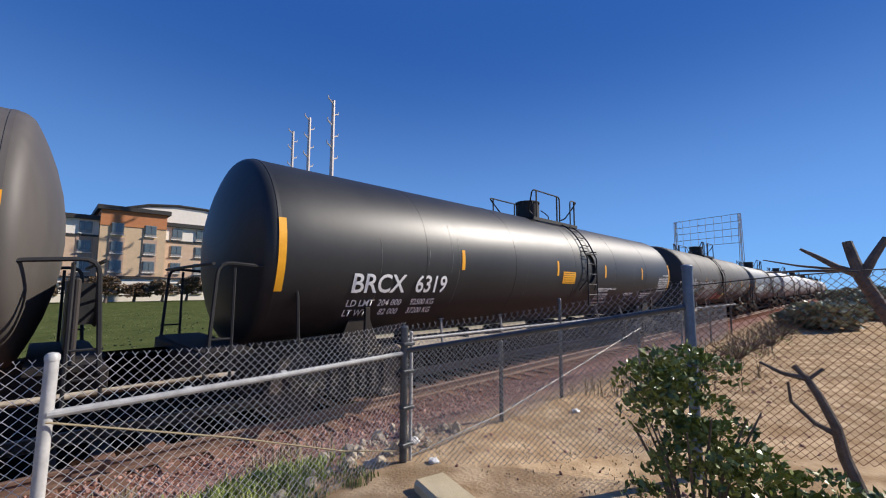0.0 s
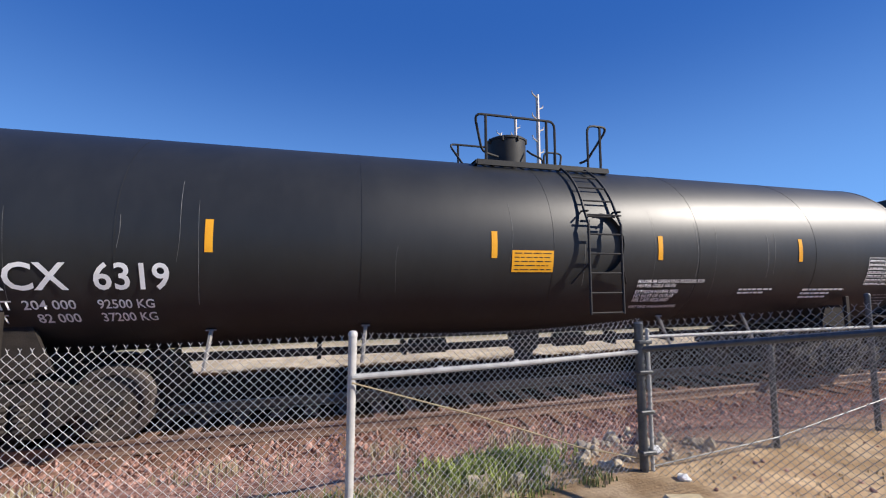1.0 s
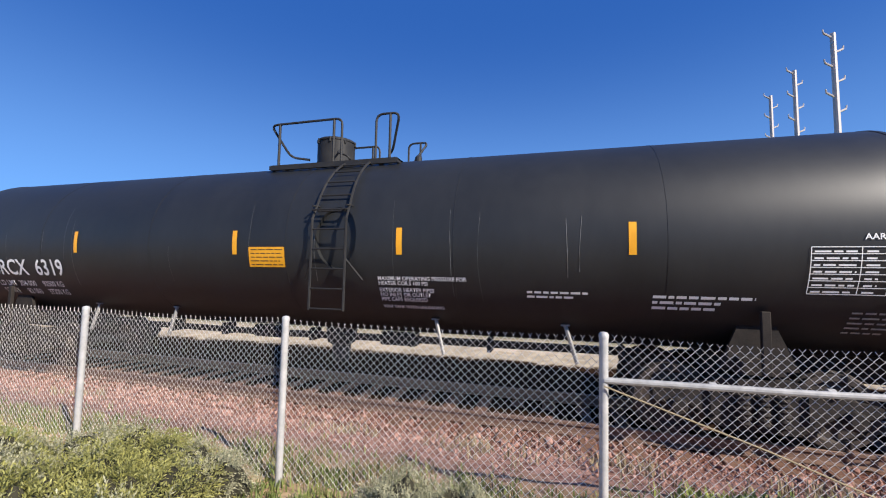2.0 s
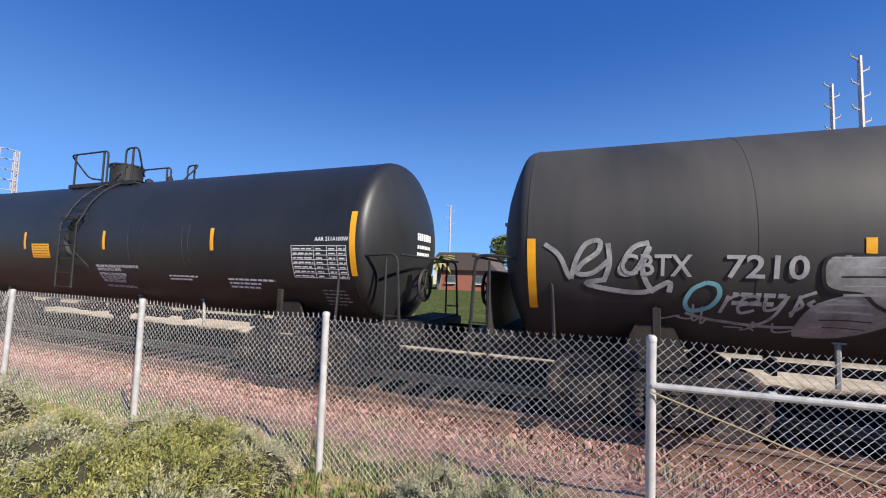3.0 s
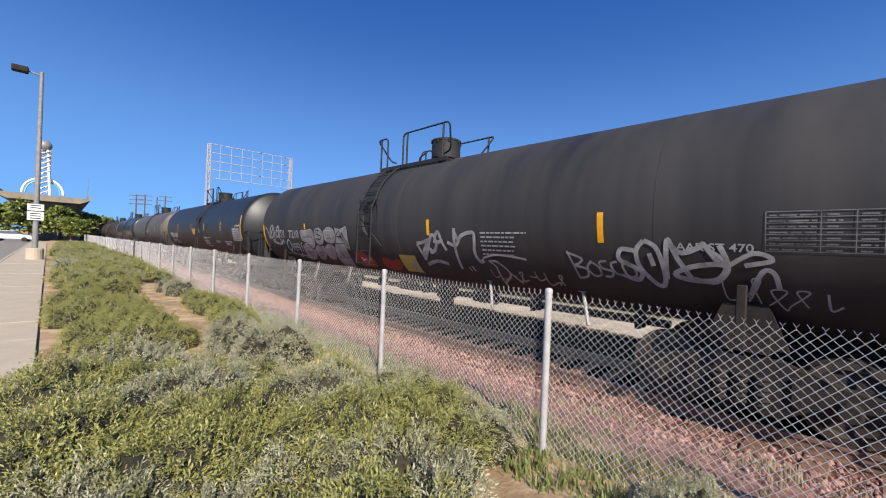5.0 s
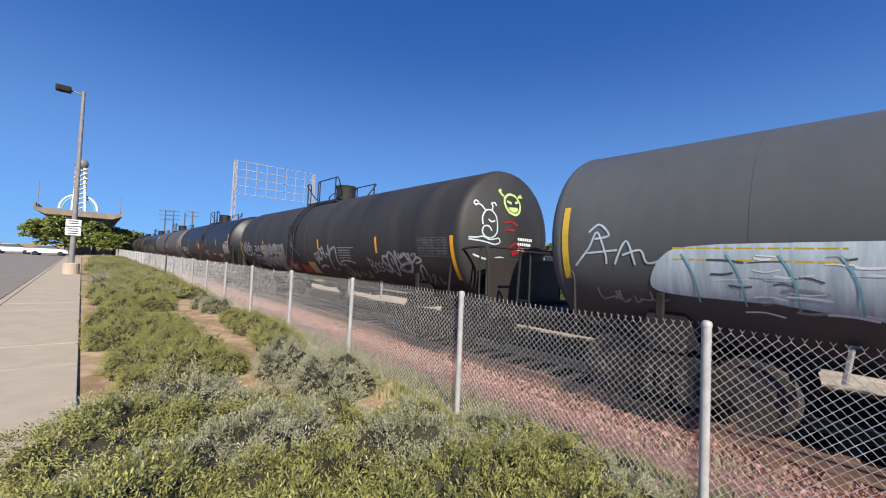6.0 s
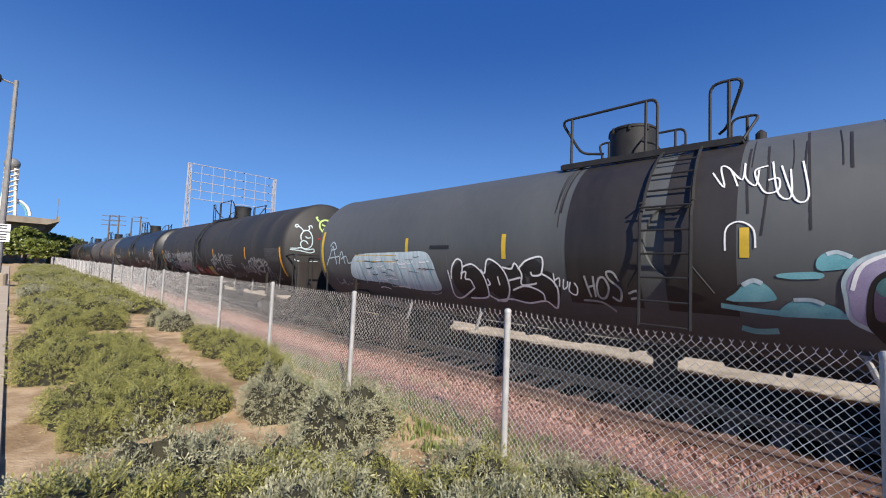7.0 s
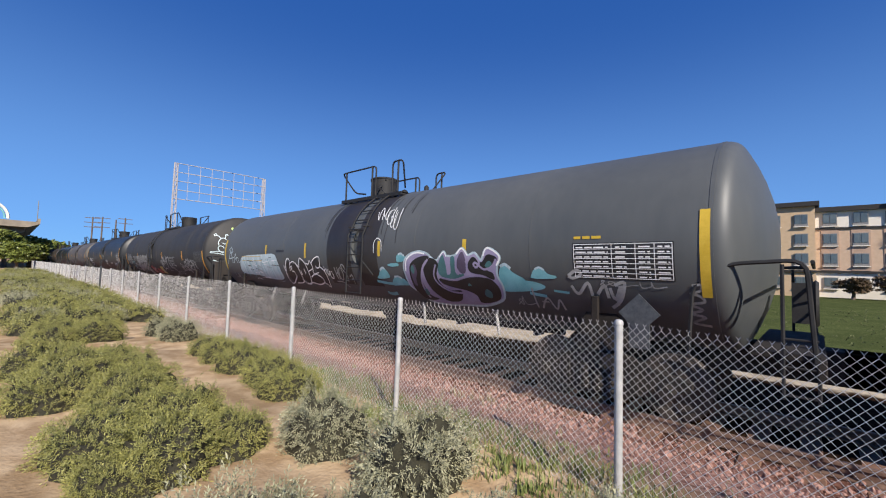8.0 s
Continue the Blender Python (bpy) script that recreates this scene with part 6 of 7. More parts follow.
# ---- plants ----
def leaves(V, F, c, count, spread_r, height, size, rnd, up=0.5, droop=0.0, flat=0.35, shape=1.0):
    """Folded narrow leaves over a mound: each one a bent blade of two quads."""
    for _ in range(count):
        a, r = rnd.uniform(0, math.tau), math.sqrt(rnd.random())
        x, y = r * spread_r[0] * math.cos(a), r * spread_r[1] * math.sin(a)
        dome = max(0.0, 1 - r ** 4) ** 0.5
        lump = 1 + 0.4 * noise.noise((x * 5 + c[0], y * 5 + c[1], c[2] * 3))
        z = height * dome * lump * rnd.uniform(0.55, 1.0) ** 0.5
        p = Vector((c[0] + x, c[1] + y, c[2] + z))
        out = Vector((x, y, 0)).normalized() if r > 0.05 else Vector((0, 0, 1))
        d = (out * rnd.uniform(0.2, 1.0) + Vector((rnd.uniform(-1, 1), rnd.uniform(-1, 1), up + rnd.uniform(-0.5, 0.6) - droop * r))).normalized()
        L = size * rnd.uniform(0.6, 1.4)
        W = L * flat * shape * rnd.uniform(0.7, 1.2)
        s = d.cross(Vector((rnd.uniform(-1, 1), rnd.uniform(-1, 1), rnd.uniform(-1, 1)))).normalized()
        n = s.cross(d)
        b = len(V)
        V += [tuple(q) for q in (p - s * W * 0.3, p + s * W * 0.3, p + d * L * 0.5 + s * W * 0.5 + n * L * 0.1, p + d * L * 0.5 - s * W * 0.5 + n * L * 0.1, p + d * L)]
        F += [(b, b + 1, b + 2, b + 3), (b + 3, b + 2, b + 4)]


def plant_mesh(name, material, clumps, seed):
    rnd = random.Random(seed)
    V, F = [], []
    for c in clumps:
        leaves(V, F, rnd=rnd, **c)
    me = bpy.data.meshes.new(name)
    me.from_pydata(V, [], F)
    me.materials.append(material)
    return me


def stems(rx, ry, h, seed, n=26):
    rnd = random.Random(seed)
    bm = bmesh.new()
    for _ in range(n):
        a = rnd.uniform(0, math.tau)
        r = rnd.uniform(0.3, 0.9)
        e = Vector((rx * r * math.cos(a), ry * r * math.sin(a), h * rnd.uniform(0.4, 0.8)))
        tube(bm, [(e.x * 0.25, e.y * 0.25, -0.03), (e.x * 0.6, e.y * 0.6, e.z * 0.7), tuple(e)], [0.009, 0.006, 0.003], 4)
    return done(bm, "stems", M["straw"])


def sprigs(rx, ry, h, material, count, size, seed):
    """A mound of leafy sprigs: upright on top, hanging at the sides, over a solid heart coloured as inner shade."""
    rnd = random.Random(seed)
    ph = [rnd.uniform(0, math.tau) for _ in range(4)]

    def edge(a):
        return 1 + 0.13 * math.sin(2 * a + ph[0]) + 0.09 * math.sin(3 * a + ph[1]) + 0.07 * math.sin(7 * a + ph[2])

    def top(x, y, r):
        return h * max(0.0, 1 - r ** 5.5) ** 0.5 * (1 + 0.5 * noise.noise((x * 4.6 + ph[3], y * 4.6, seed)) + 0.38 * noise.noise((x * 10, y * 10 + ph[0], seed)))

    V, F = [], []
    for _ in range(count):
        a = rnd.uniform(0, math.tau)
        side = rnd.random() < 0.34
        r = rnd.uniform(0.86, 1.0) if side else math.sqrt(rnd.random())
        k = r * edge(a)
        x, y = rx * k * math.cos(a), ry * k * math.sin(a)
        z = top(x, y, 0.82) * rnd.random() if side else top(x, y, r) * rnd.uniform(0.86, 1.0)
        out = Vector((math.cos(a) / rx, math.sin(a) / ry, 0)).normalized()
        lean = 0.25 + 1.1 * r ** 3
        d = (out * lean + Vector((rnd.gauss(0, 0.45), rnd.gauss(0, 0.45), (0.15 if side else 1.0) - 0.75 * r ** 6 + rnd.uniform(-0.3, 0.3)))).normalized()
        c = Vector((x, y, max(0.01, z))) - d * size * 0.5
        L = size * rnd.uniform(0.7, 1.5)
        s0 = d.orthogonal().normalized()
        s1 = d.cross(s0)
        turn0 = rnd.uniform(0, 6)
        for j in range(10):
            f = (j + 0.4) / 10
            q = turn0 + j * 2.4
            w = s0 * math.cos(q) + s1 * math.sin(q)
            lean2 = 0.95 - 0.55 * f
            e = (d * (1 - lean2 * 0.5) + w * lean2).normalized()
            p = c + d * L * f
            n = L * 0.3 * rnd.uniform(0.8, 1.25)
            g = e.cross(d)
            g = (g.normalized() if g.length > 1e-4 else s1) * n * 0.14
            b = len(V)
            V += [tuple(p), tuple(p + e * n * 0.55 + g), tuple(p + e * n), tuple(p + e * n * 0.55 - g)]
            F.append((b, b + 1, b + 2, b + 3))
    me = bpy.data.meshes.new("foliage")
    me.from_pydata(V, [], F)
    me.materials.append(material)
    # solid near-black mound added inside: the shade between sprigs as colour
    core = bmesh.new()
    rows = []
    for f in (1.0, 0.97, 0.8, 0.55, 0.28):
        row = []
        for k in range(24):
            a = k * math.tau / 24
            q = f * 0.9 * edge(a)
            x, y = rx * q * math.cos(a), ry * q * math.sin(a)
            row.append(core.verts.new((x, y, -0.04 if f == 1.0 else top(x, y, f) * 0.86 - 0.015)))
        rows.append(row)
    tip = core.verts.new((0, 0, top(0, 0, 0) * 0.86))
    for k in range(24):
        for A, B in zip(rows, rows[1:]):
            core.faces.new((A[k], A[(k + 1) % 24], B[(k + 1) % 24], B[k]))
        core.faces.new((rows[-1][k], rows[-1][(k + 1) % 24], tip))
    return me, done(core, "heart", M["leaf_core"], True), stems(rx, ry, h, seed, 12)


KINDS = {
    "green": [sprigs(0.52, 0.46, 0.41, M["leaf"], 1350, 0.078, s) for s in (21, 22, 23, 26)],
    "grey": [sprigs(0.45, 0.42, 0.42, M["leaf_grey"], 1250, 0.072, s) for s in (31, 32)],
    "far_green": [sprigs(0.62, 0.5, 0.36, M["leaf"], 380, 0.13, s) for s in (24, 25)],
    "far_grey": [sprigs(0.5, 0.45, 0.4, M["leaf_grey"], 330, 0.12, s) for s in (34,)],
}


def shrub(kind, x, y, scale=1.0, rz=0.0, low=1.0):
    fol, heart, st = KINDS[kind][int(abs(x * 7 + y * 13)) % len(KINDS[kind])]
    label = "low olive-green rosemary-like shrub on bare earth" if kind.endswith("green") else "low silver-green shrub on bare earth"
    ob = thing("shrub", label, "shrub", "shrubs of the planting strip", at=(x, y, ground_z(x, y) - 0.02), rz=rz)
    ob.scale = (scale, scale, scale * low)
    part("foliage", fol, None, ob)
    part("woody_heart", heart, None, ob, "dark mound standing in for the shade inside the shrub")
    part("stalk", st, None, ob)
    return ob


rnd = random.Random(12)
# the dense mass close by, then mounds with earth between them
for j in range(6):
    y = 0.98 + 0.48 * j
    west = (-5.0, -5.0, -4.75, -4.35, -3.75, -3.3)[j]
    east = (-0.3, -0.6, -0.9, -1.2, -1.5, -1.75)[j]
    n = round((east - west) / 0.62)
    for k in range(n + 1):
        x = west + 0.25 + (east - west - 0.5) * (k + 0.25 * (j % 2)) / n
        shrub("grey" if (k * 3 + j * 5) % 5 < 2 else "green", x + rnd.uniform(-0.1, 0.1), y + rnd.uniform(-0.08, 0.08), rnd.uniform(0.85, 1.1), rnd.uniform(0, 360), rnd.uniform(0.75, 1.05))
for x, y, s in ((-4.98, 2.95, 1.06), (-6.05, 2.78, 0.95), (-0.3, 3.5, 0.7), (0.1, 3.62, 0.6), (-12.9, 3.3, 0.9), (-15.9, 1.3, 0.9), (-13.7, 3.25, 0.8)):
    shrub("grey", x, y, s, rnd.uniform(0, 360), 1.05)
for x, y, s in ((-6.95, 1.3, 0.95), (-6.45, 1.72, 1.0), (-6.5, 2.2, 0.75), (-7.25, 1.95, 0.95), (-6.25, 1.35, 0.7), (-8.85, 1.15, 1.0), (-8.45, 1.75, 1.0), (-8.9, 1.95, 0.9), (-9.6, 1.4, 1.1), (-9.8, 2.0, 0.95), (-10.6, 1.2, 1.1), (-10.6, 1.9, 0.9), (-7.85, 1.7, 0.85), (-7.75, 3.26, 0.9), (-8.5, 3.34, 0.98), (-9.3, 3.32, 0.95), (-10.1, 3.3, 0.9), (-10.9, 3.3, 0.8), (-12.9, 1.35, 1.0), (-13.3, 2.05, 1.0), (-13.9, 1.5, 1.0), (-14.4, 2.2, 0.95)):
    shrub("green", x, y - 0.06 if y < 2.5 else y + 0.04, s * 0.86, rnd.uniform(0, 360))
for k in range(105):
    x = -15.0 - 0.5 * k - rnd.uniform(0, 0.4)
    shrub("far_green" if rnd.random() < 0.78 else "far_grey", x, 1.2 + (k % 4) * 0.68 + rnd.uniform(-0.25, 0.25) - max(0, -x - 20) * 0.004, rnd.uniform(0.95, 1.3), rnd.uniform(0, 360))


def weeds(name, label, material, count, place, h0, h1, seed, width=0.006):
    """Tufts of upright blades."""
    rnd = random.Random(seed)
    V, F = [], []
    for _ in range(count):
        x, y, k = place(rnd)
        z = ground_z(x, y)
        for _ in range(6):
            h = rnd.uniform(h0, h1) * k
            a = rnd.uniform(0, math.tau)
            lean = rnd.uniform(0.1, 0.7) * h
            bx, by = x + rnd.gauss(0, 0.03), y + rnd.gauss(0, 0.03)
            s = Vector((-math.sin(a), math.cos(a), 0)) * width * rnd.uniform(0.6, 1.4)
            p0, p1, p2 = Vector((bx, by, z - 0.01)), Vector((bx + lean * 0.4 * math.cos(a), by + lean * 0.4 * math.sin(a), z + h * 0.65)), Vector((bx + lean * math.cos(a), by + lean * math.sin(a), z + h))
            b = len(V)
            V += [tuple(q) for q in (p0 - s, p0 + s, p1 + s * 0.8, p1 - s * 0.8, p2)]
            F += [(b, b + 1, b + 2, b + 3), (b + 3, b + 2, b + 4)]
    me = bpy.data.meshes.new(name)
    me.from_pydata(V, [], F)
    me.materials.append(material)
    return tagged(new(name, me), label, "grass", kind="stuff")


def along_fence(rnd):
    x = rnd.uniform(-9, 3.2)
    k = 0.35 + 0.65 * max(0, noise.noise((x * 0.9, 2, 0)) + 0.55)
    return x, 3.9 + abs(rnd.gauss(0, 0.3)), k


weeds("weeds", "green weeds growing through the fence foot", M["grass"], 1000, along_fence, 0.04, 0.15, 41)
weeds("weeds", "dry straw among the weeds at the fence foot", M["straw"], 260, along_fence, 0.06, 0.22, 42, 0.004)
weeds("weeds", "leafy weed clump beside the guy wire", M["weed"], 420, lambda r: (2.35 + r.gauss(0, 0.3), 4.5 + r.gauss(0, 0.16), 1.0), 0.03, 0.17, 43, 0.008)
weeds("weeds", "short grass by the planting strip", M["grass"], 900, lambda r: (r.uniform(-9, 1.0), r.uniform(3.3, 3.8), 0.6), 0.05, 0.18, 44)
weeds("weeds", "dry yellow weeds by the rails", M["straw"], 130, lambda r: (r.choice((-1.8, -0.2, 1.4, 3.0, -6.5)) + r.gauss(0, 0.3), 5.4 + r.gauss(0, 0.25), 0.8), 0.06, 0.2, 45)
weeds("weeds", "dry litter and stalks on bare earth", M["straw"], 420, lambda r: (r.uniform(3.9, 12), r.uniform(1.4, 4.3), 0.6), 0.01, 0.05, 48, 0.005)
weeds("turf", "mown green turf beyond the track", M["dull_grass"], 4000, lambda r: (r.uniform(-45, 30), 16 + 30 * r.random() ** 2, 1.0), 0.02, 0.06, 46, 0.02)
weeds("weeds", "dry brush along the old fence", M["straw"], 420, lambda r: (r.uniform(7, 30), 3.3 + r.gauss(0, 0.45), 1.0), 0.08, 0.35, 47, 0.006)

# glossy bush by the corner
bush = thing("bush", "dark glossy green bush growing against the fence", "bush", at=(3.5, 1.5, 0.1))
lumps = []
rnd = random.Random(3)
for k in range(40):
    t = rnd.random()
    a, r = rnd.uniform(0, math.tau), rnd.uniform(0.05, 0.42) * (1 - 0.55 * t)
    lumps.append(dict(c=(r * math.cos(a) - 0.05 * t, r * math.sin(a) - 0.2 + 0.28 * t, 0.02 + 0.98 * t), count=120, spread_r=(0.13, 0.13), height=0.17, size=0.037, up=0.6, flat=0.55))
for k in range(22):
    lumps.append(dict(c=(rnd.uniform(-0.1, 0.3), rnd.uniform(-0.75, -0.2), rnd.uniform(0.0, 0.5)), count=110, spread_r=(0.13, 0.13), height=0.16, size=0.037, up=0.6, flat=0.55))
part("foliage", plant_mesh("foliage", M["leaf_dark"], lumps, 5), None, bush)
bm = bmesh.new()
for k in range(14):
    a = k * 2.4
    e = Vector((0.3 * math.cos(a), 0.3 * math.sin(a), 0.55 + 0.4 * ((k * 7) % 5) / 5))
    tube(bm, [(0.02 * math.cos(a), 0.02 * math.sin(a), -0.1), (e.x * 0.5, e.y * 0.5, e.z * 0.6), tuple(e)], [0.014, 0.009, 0.004], 5)
part("stalk", bm, M["bark"], bush)


def dead_tree(label, base, limbs):
    ob = thing("dead_tree", label, "dead tree", at=base)
    for i, (pts, r0, r1) in enumerate(limbs):
        bm = bmesh.new()
        n = len(pts)
        tube(bm, rounded(pts, 0.1, 3), 0.5 * (r0 + r1), 7) if n < 3 else tube(bm, pts, [r0 + (r1 - r0) * k / (n - 1) for k in range(n)], 8)
        part("trunk" if i == 0 else "branch", bm, M["bark"], ob)
    return ob


dead_tree("dead grey tree with sawn-off limbs on the earth lot", (6.0, 0.35, -0.1), [
    ([(0, 0, 0), (0.0, 0.08, 0.7), (0.0, 0.2, 1.2), (0.0, 0.32, 1.48), (0.0, 0.45, 1.8)], 0.062, 0.048), ([(0.0, 0.44, 1.78), (0.0, 0.48, 1.95), (0.02, 0.51, 2.1)], 0.045, 0.036), ([(0.0, 0.44, 1.78), (0.02, 0.36, 1.95), (0.05, 0.27, 2.12)], 0.04, 0.025),
    ([(0.0, 0.44, 1.8), (-0.05, 0.58, 1.87), (-0.05, 0.72, 1.98), (-0.08, 0.82, 2.05)], 0.035, 0.012), ([(-0.02, 0.5, 1.84), (0.0, 0.8, 1.85), (0.05, 1.1, 1.84)], 0.016, 0.006), ([(0.0, 0.48, 1.84), (0.05, 0.85, 1.9), (0.1, 1.12, 1.97)], 0.014, 0.005)])
dead_tree("dead shrub with bent brown branches", (4.9, 0.86, -0.08), [
    ([(0, 0, 0), (0.0, 0.03, 0.3), (0.02, 0.1, 0.52), (0.0, 0.13, 0.72), (0.0, 0.2, 0.9), (0.0, 0.27, 1.04)], 0.045, 0.022), ([(0, 0.27, 1.02), (0.0, 0.4, 1.04), (0.03, 0.53, 1.1)], 0.02, 0.009), ([(0, 0.12, 0.66), (0.0, 0.24, 0.72), (0.02, 0.36, 0.84), (0.02, 0.37, 0.98)], 0.02, 0.008), ([(0, 0.25, 1.02), (0.02, 0.17, 1.1)], 0.016, 0.008), ([(0, 0.27, 1.03), (0.02, 0.33, 1.1)], 0.022, 0.014)])
rnd = random.Random(77)
for k in range(9):
    x, y = 9.5 + 1.7 * k, 2.7 + rnd.uniform(-0.5, 0.6)
    ob = thing("dry_bush", "tangle of dry grey brush by the old fence", "bush", "dry brush", at=(x, y, -0.1))
    bm = bmesh.new()
    for _ in range(34):
        a, r = rnd.uniform(0, math.tau), rnd.uniform(0.2, 0.75)
        tube(bm, [(0, 0, 0), (r * 0.5 * math.cos(a), r * 0.5 * math.sin(a), rnd.uniform(0.1, 0.35)), (r * math.cos(a), r * math.sin(a), rnd.uniform(0.15, 0.6))], [0.014, 0.009, 0.003], 4)
    part("brushwood", bm, M["bark"], ob)
    if k % 2 == 0:
        part("foliage", plant_mesh("foliage", M["leaf"], [dict(c=(0, 0, 0), count=300, spread_r=(0.5, 0.5), height=0.3, size=0.05)], k), None, ob)
for x, y, s in ((4.0, 4.4, 0.07), (3.75, 3.8, 0.05), (9.2, 3.1, 0.09), (6.2, 3.6, 0.05)):
    bm = bmesh.new()
    bmesh.ops.create_icosphere(bm, subdivisions=2, radius=s)
    for v in bm.verts:
        v.co *= 1 + 0.5 * noise.noise(v.co * 30)
        v.co.z *= 0.6
    solid("litter", bm, M["plastic"], "crumpled white plastic litter on the ground", "litter", "litter", at=(x, y, ground_z(x, y) + s * 0.4))


# ---- far things ----
def lamp_post(x, y):
    ob = thing("street_lamp", "tall grey street lamp with a box head and a sign", "street lamp", at=(x, y, 0))
    bm = bmesh.new()
    tube(bm, [(0, 0, 0), (0, 0, 5), (0, 0, 9.9)], [0.13, 0.11, 0.08], 12)
    part("pole", bm, M["lamp_grey"], ob)
    bm = bmesh.new()
    lathe(bm, [(0.0, 0.36), (0.55, 0.36), (0.6, 0.3), (0.6, 0.0)], "z", 20)
    part("base", bm, M["concrete"], ob, "round concrete footing")
    bm = bmesh.new()
    tube(bm, [(0, 0, 9.7), (0, -0.5, 9.8)], 0.045, 8)
    part("arm", bm, M["lamp_grey"], ob)
    bm = bmesh.new()
    box(bm, (0, -0.8, 9.82), (0.42, 0.62, 0.3), bevel=0.04)
    part("lamp_head", bm, M["truck"], ob, "dark brown box lamp head")
    bm = bmesh.new()
    for z, h in ((2.75, 0.34), (2.3, 0.44)):
        box(bm, (0.16, -0.02, z), (0.02, 0.62, h))
    sign = part("sign", bm, M["white"], ob, "white parking sign plates")
    bm = bmesh.new()
    for z in (2.84, 2.72, 2.42, 2.3, 2.18):
        box(bm, (0.174, -0.02, z), (0.006, 0.4, 0.05))
    part("small_lettering", bm, M["ink"], sign)


lamp_post(-30.0, -0.18)


def pylon(x, y, top, r, arms=6):
    ob = thing("power_pole", "slim steel power pole with short staggered arms", "power pole", "power poles", at=(x, y, -0.5))
    bm = bmesh.new()
    tube(bm, [(0, 0, 0), (0, 0, top)], [r * 1.5, r], 10)
    part("pole", bm, M["steel_pale"], ob)
    for k in range(arms):
        s = 1 if k % 2 else -1
        z = top - 0.6 - 1.9 * k
        bm = bmesh.new()
        tube(bm, [(0, 0, z), (s * 1.15, s * 0.4, z + 0.55)], r * 0.45, 6)
        tube(bm, [(s * 1.15, s * 0.4, z + 0.55), (s * 1.25, s * 0.45, z + 1.0)], r * 0.3, 6)
        part("arm", bm, M["steel_pale"], ob)


pylon(33.3, 60, 33.2, 0.28)
pylon(36.4, 75, 35.8, 0.28)
pylon(38.8, 88, 37.3, 0.28)
pylon(-42.3, 120, 24.5, 0.22)


def utility_pole(x, y, top, arms):
    ob = thing("utility_pole", "weathered timber utility pole with crossarms beyond the train", "utility pole", "utility poles", at=(x, y, -0.5))
    bm = bmesh.new()
    tube(bm, [(0, 0, 0), (0, 0, top)], [0.2, 0.14], 8)
    part("pole", bm, M["bark"], ob)
    for k in range(arms):
        bm = bmesh.new()
        box(bm, (0, 0, top - 0.3 - 1.1 * k), (0.12, 3.0, 0.14))
        part("crossarm", bm, M["bark"], ob)


for y, top, arms in ((14.3, 12.5, 3), (16.1, 12.7, 3), (18.7, 12.3, 0), (20.5, 12.9, 2)):
    utility_pole(-130, y, top, arms)


def signal_frame(at, rz, w, h, lift, label):
    """An open steel lattice board on two trussed legs."""
    ob = thing("billboard_frame", label, "billboard frame", "billboard frames", at=at, rz=rz)
    for s in (-1, 1):
        bm = bmesh.new()
        for dx in (-0.03, 0.03):
            for dy in (-0.025, 0.025):
                tube(bm, [(w * (s * 0.5 + dx * 0.7), w * dy * 1.5, 0), (w * (s * 0.5 + dx * 0.5), w * dy * 0.5, lift + h)], w * 0.0045, 5)
        n = 12
        for k in range(n):
            z = (lift + h) * k / n
            tube(bm, [(w * (s * 0.5 - 0.018), 0, z), (w * (s * 0.5 + 0.018), 0, z + (lift + h) / n)], w * 0.003, 4)
        part("leg", bm, M["steel_pale"], ob, "trussed steel leg")
    for k in range(5):
        bm = bmesh.new()
        z = lift + h * k / 4
        tube(bm, [(-w * 0.52, 0, z), (w * 0.52, 0, z)], w * 0.0045, 5)
        part("beam", bm, M["steel_pale"], ob)
    for k in range(9):
        bm = bmesh.new()
        x = -w / 2 + w * k / 8
        tube(bm, [(x, 0, lift), (x, 0, lift + h)], w * 0.0028, 4)
        part("upright", bm, M["steel_pale"], ob)
    for k in range(8):
        bm = bmesh.new()
        z = lift + h * (0.25 + 0.25 * (k % 4))
        x = w * (0.1 if k < 4 else 0.42)
        tube(bm, [(x, -w * 0.03, z - w * 0.006), (x, w * 0.02, z + w * 0.006)], w * 0.005, 5)
        part("lamp_arm", bm, M["steel"], ob)


signal_frame((-102, 33.3, -0.5), 90, 18.5, 7.6, 15.6, "open steel lattice billboard frame beyond the train")
signal_frame((131, 29, -0.5), 74, 17, 7.6, 14.0, "open steel lattice billboard frame far along the line")


def window_unit(parent, x, z, w, h, y):
    bm = bmesh.new()
    box(bm, (x, y - 0.02, z), (w, 0.1, h))
    win = part("window", bm, M["lamp_grey"], parent, "grey framed window")
    for s in (-1, 1):
        bm = bmesh.new()
        box(bm, (x + s * w * 0.24, y - 0.09, z + h * 0.08), (w * 0.42, 0.04, h * 0.72))
        part("pane", bm, M["glass"], win)
    bm = bmesh.new()
    box(bm, (x, y - 0.12, z - h / 2 - 0.05), (w + 0.2, 0.2, 0.1))
    part("sill", bm, M["stucco_white"], win)


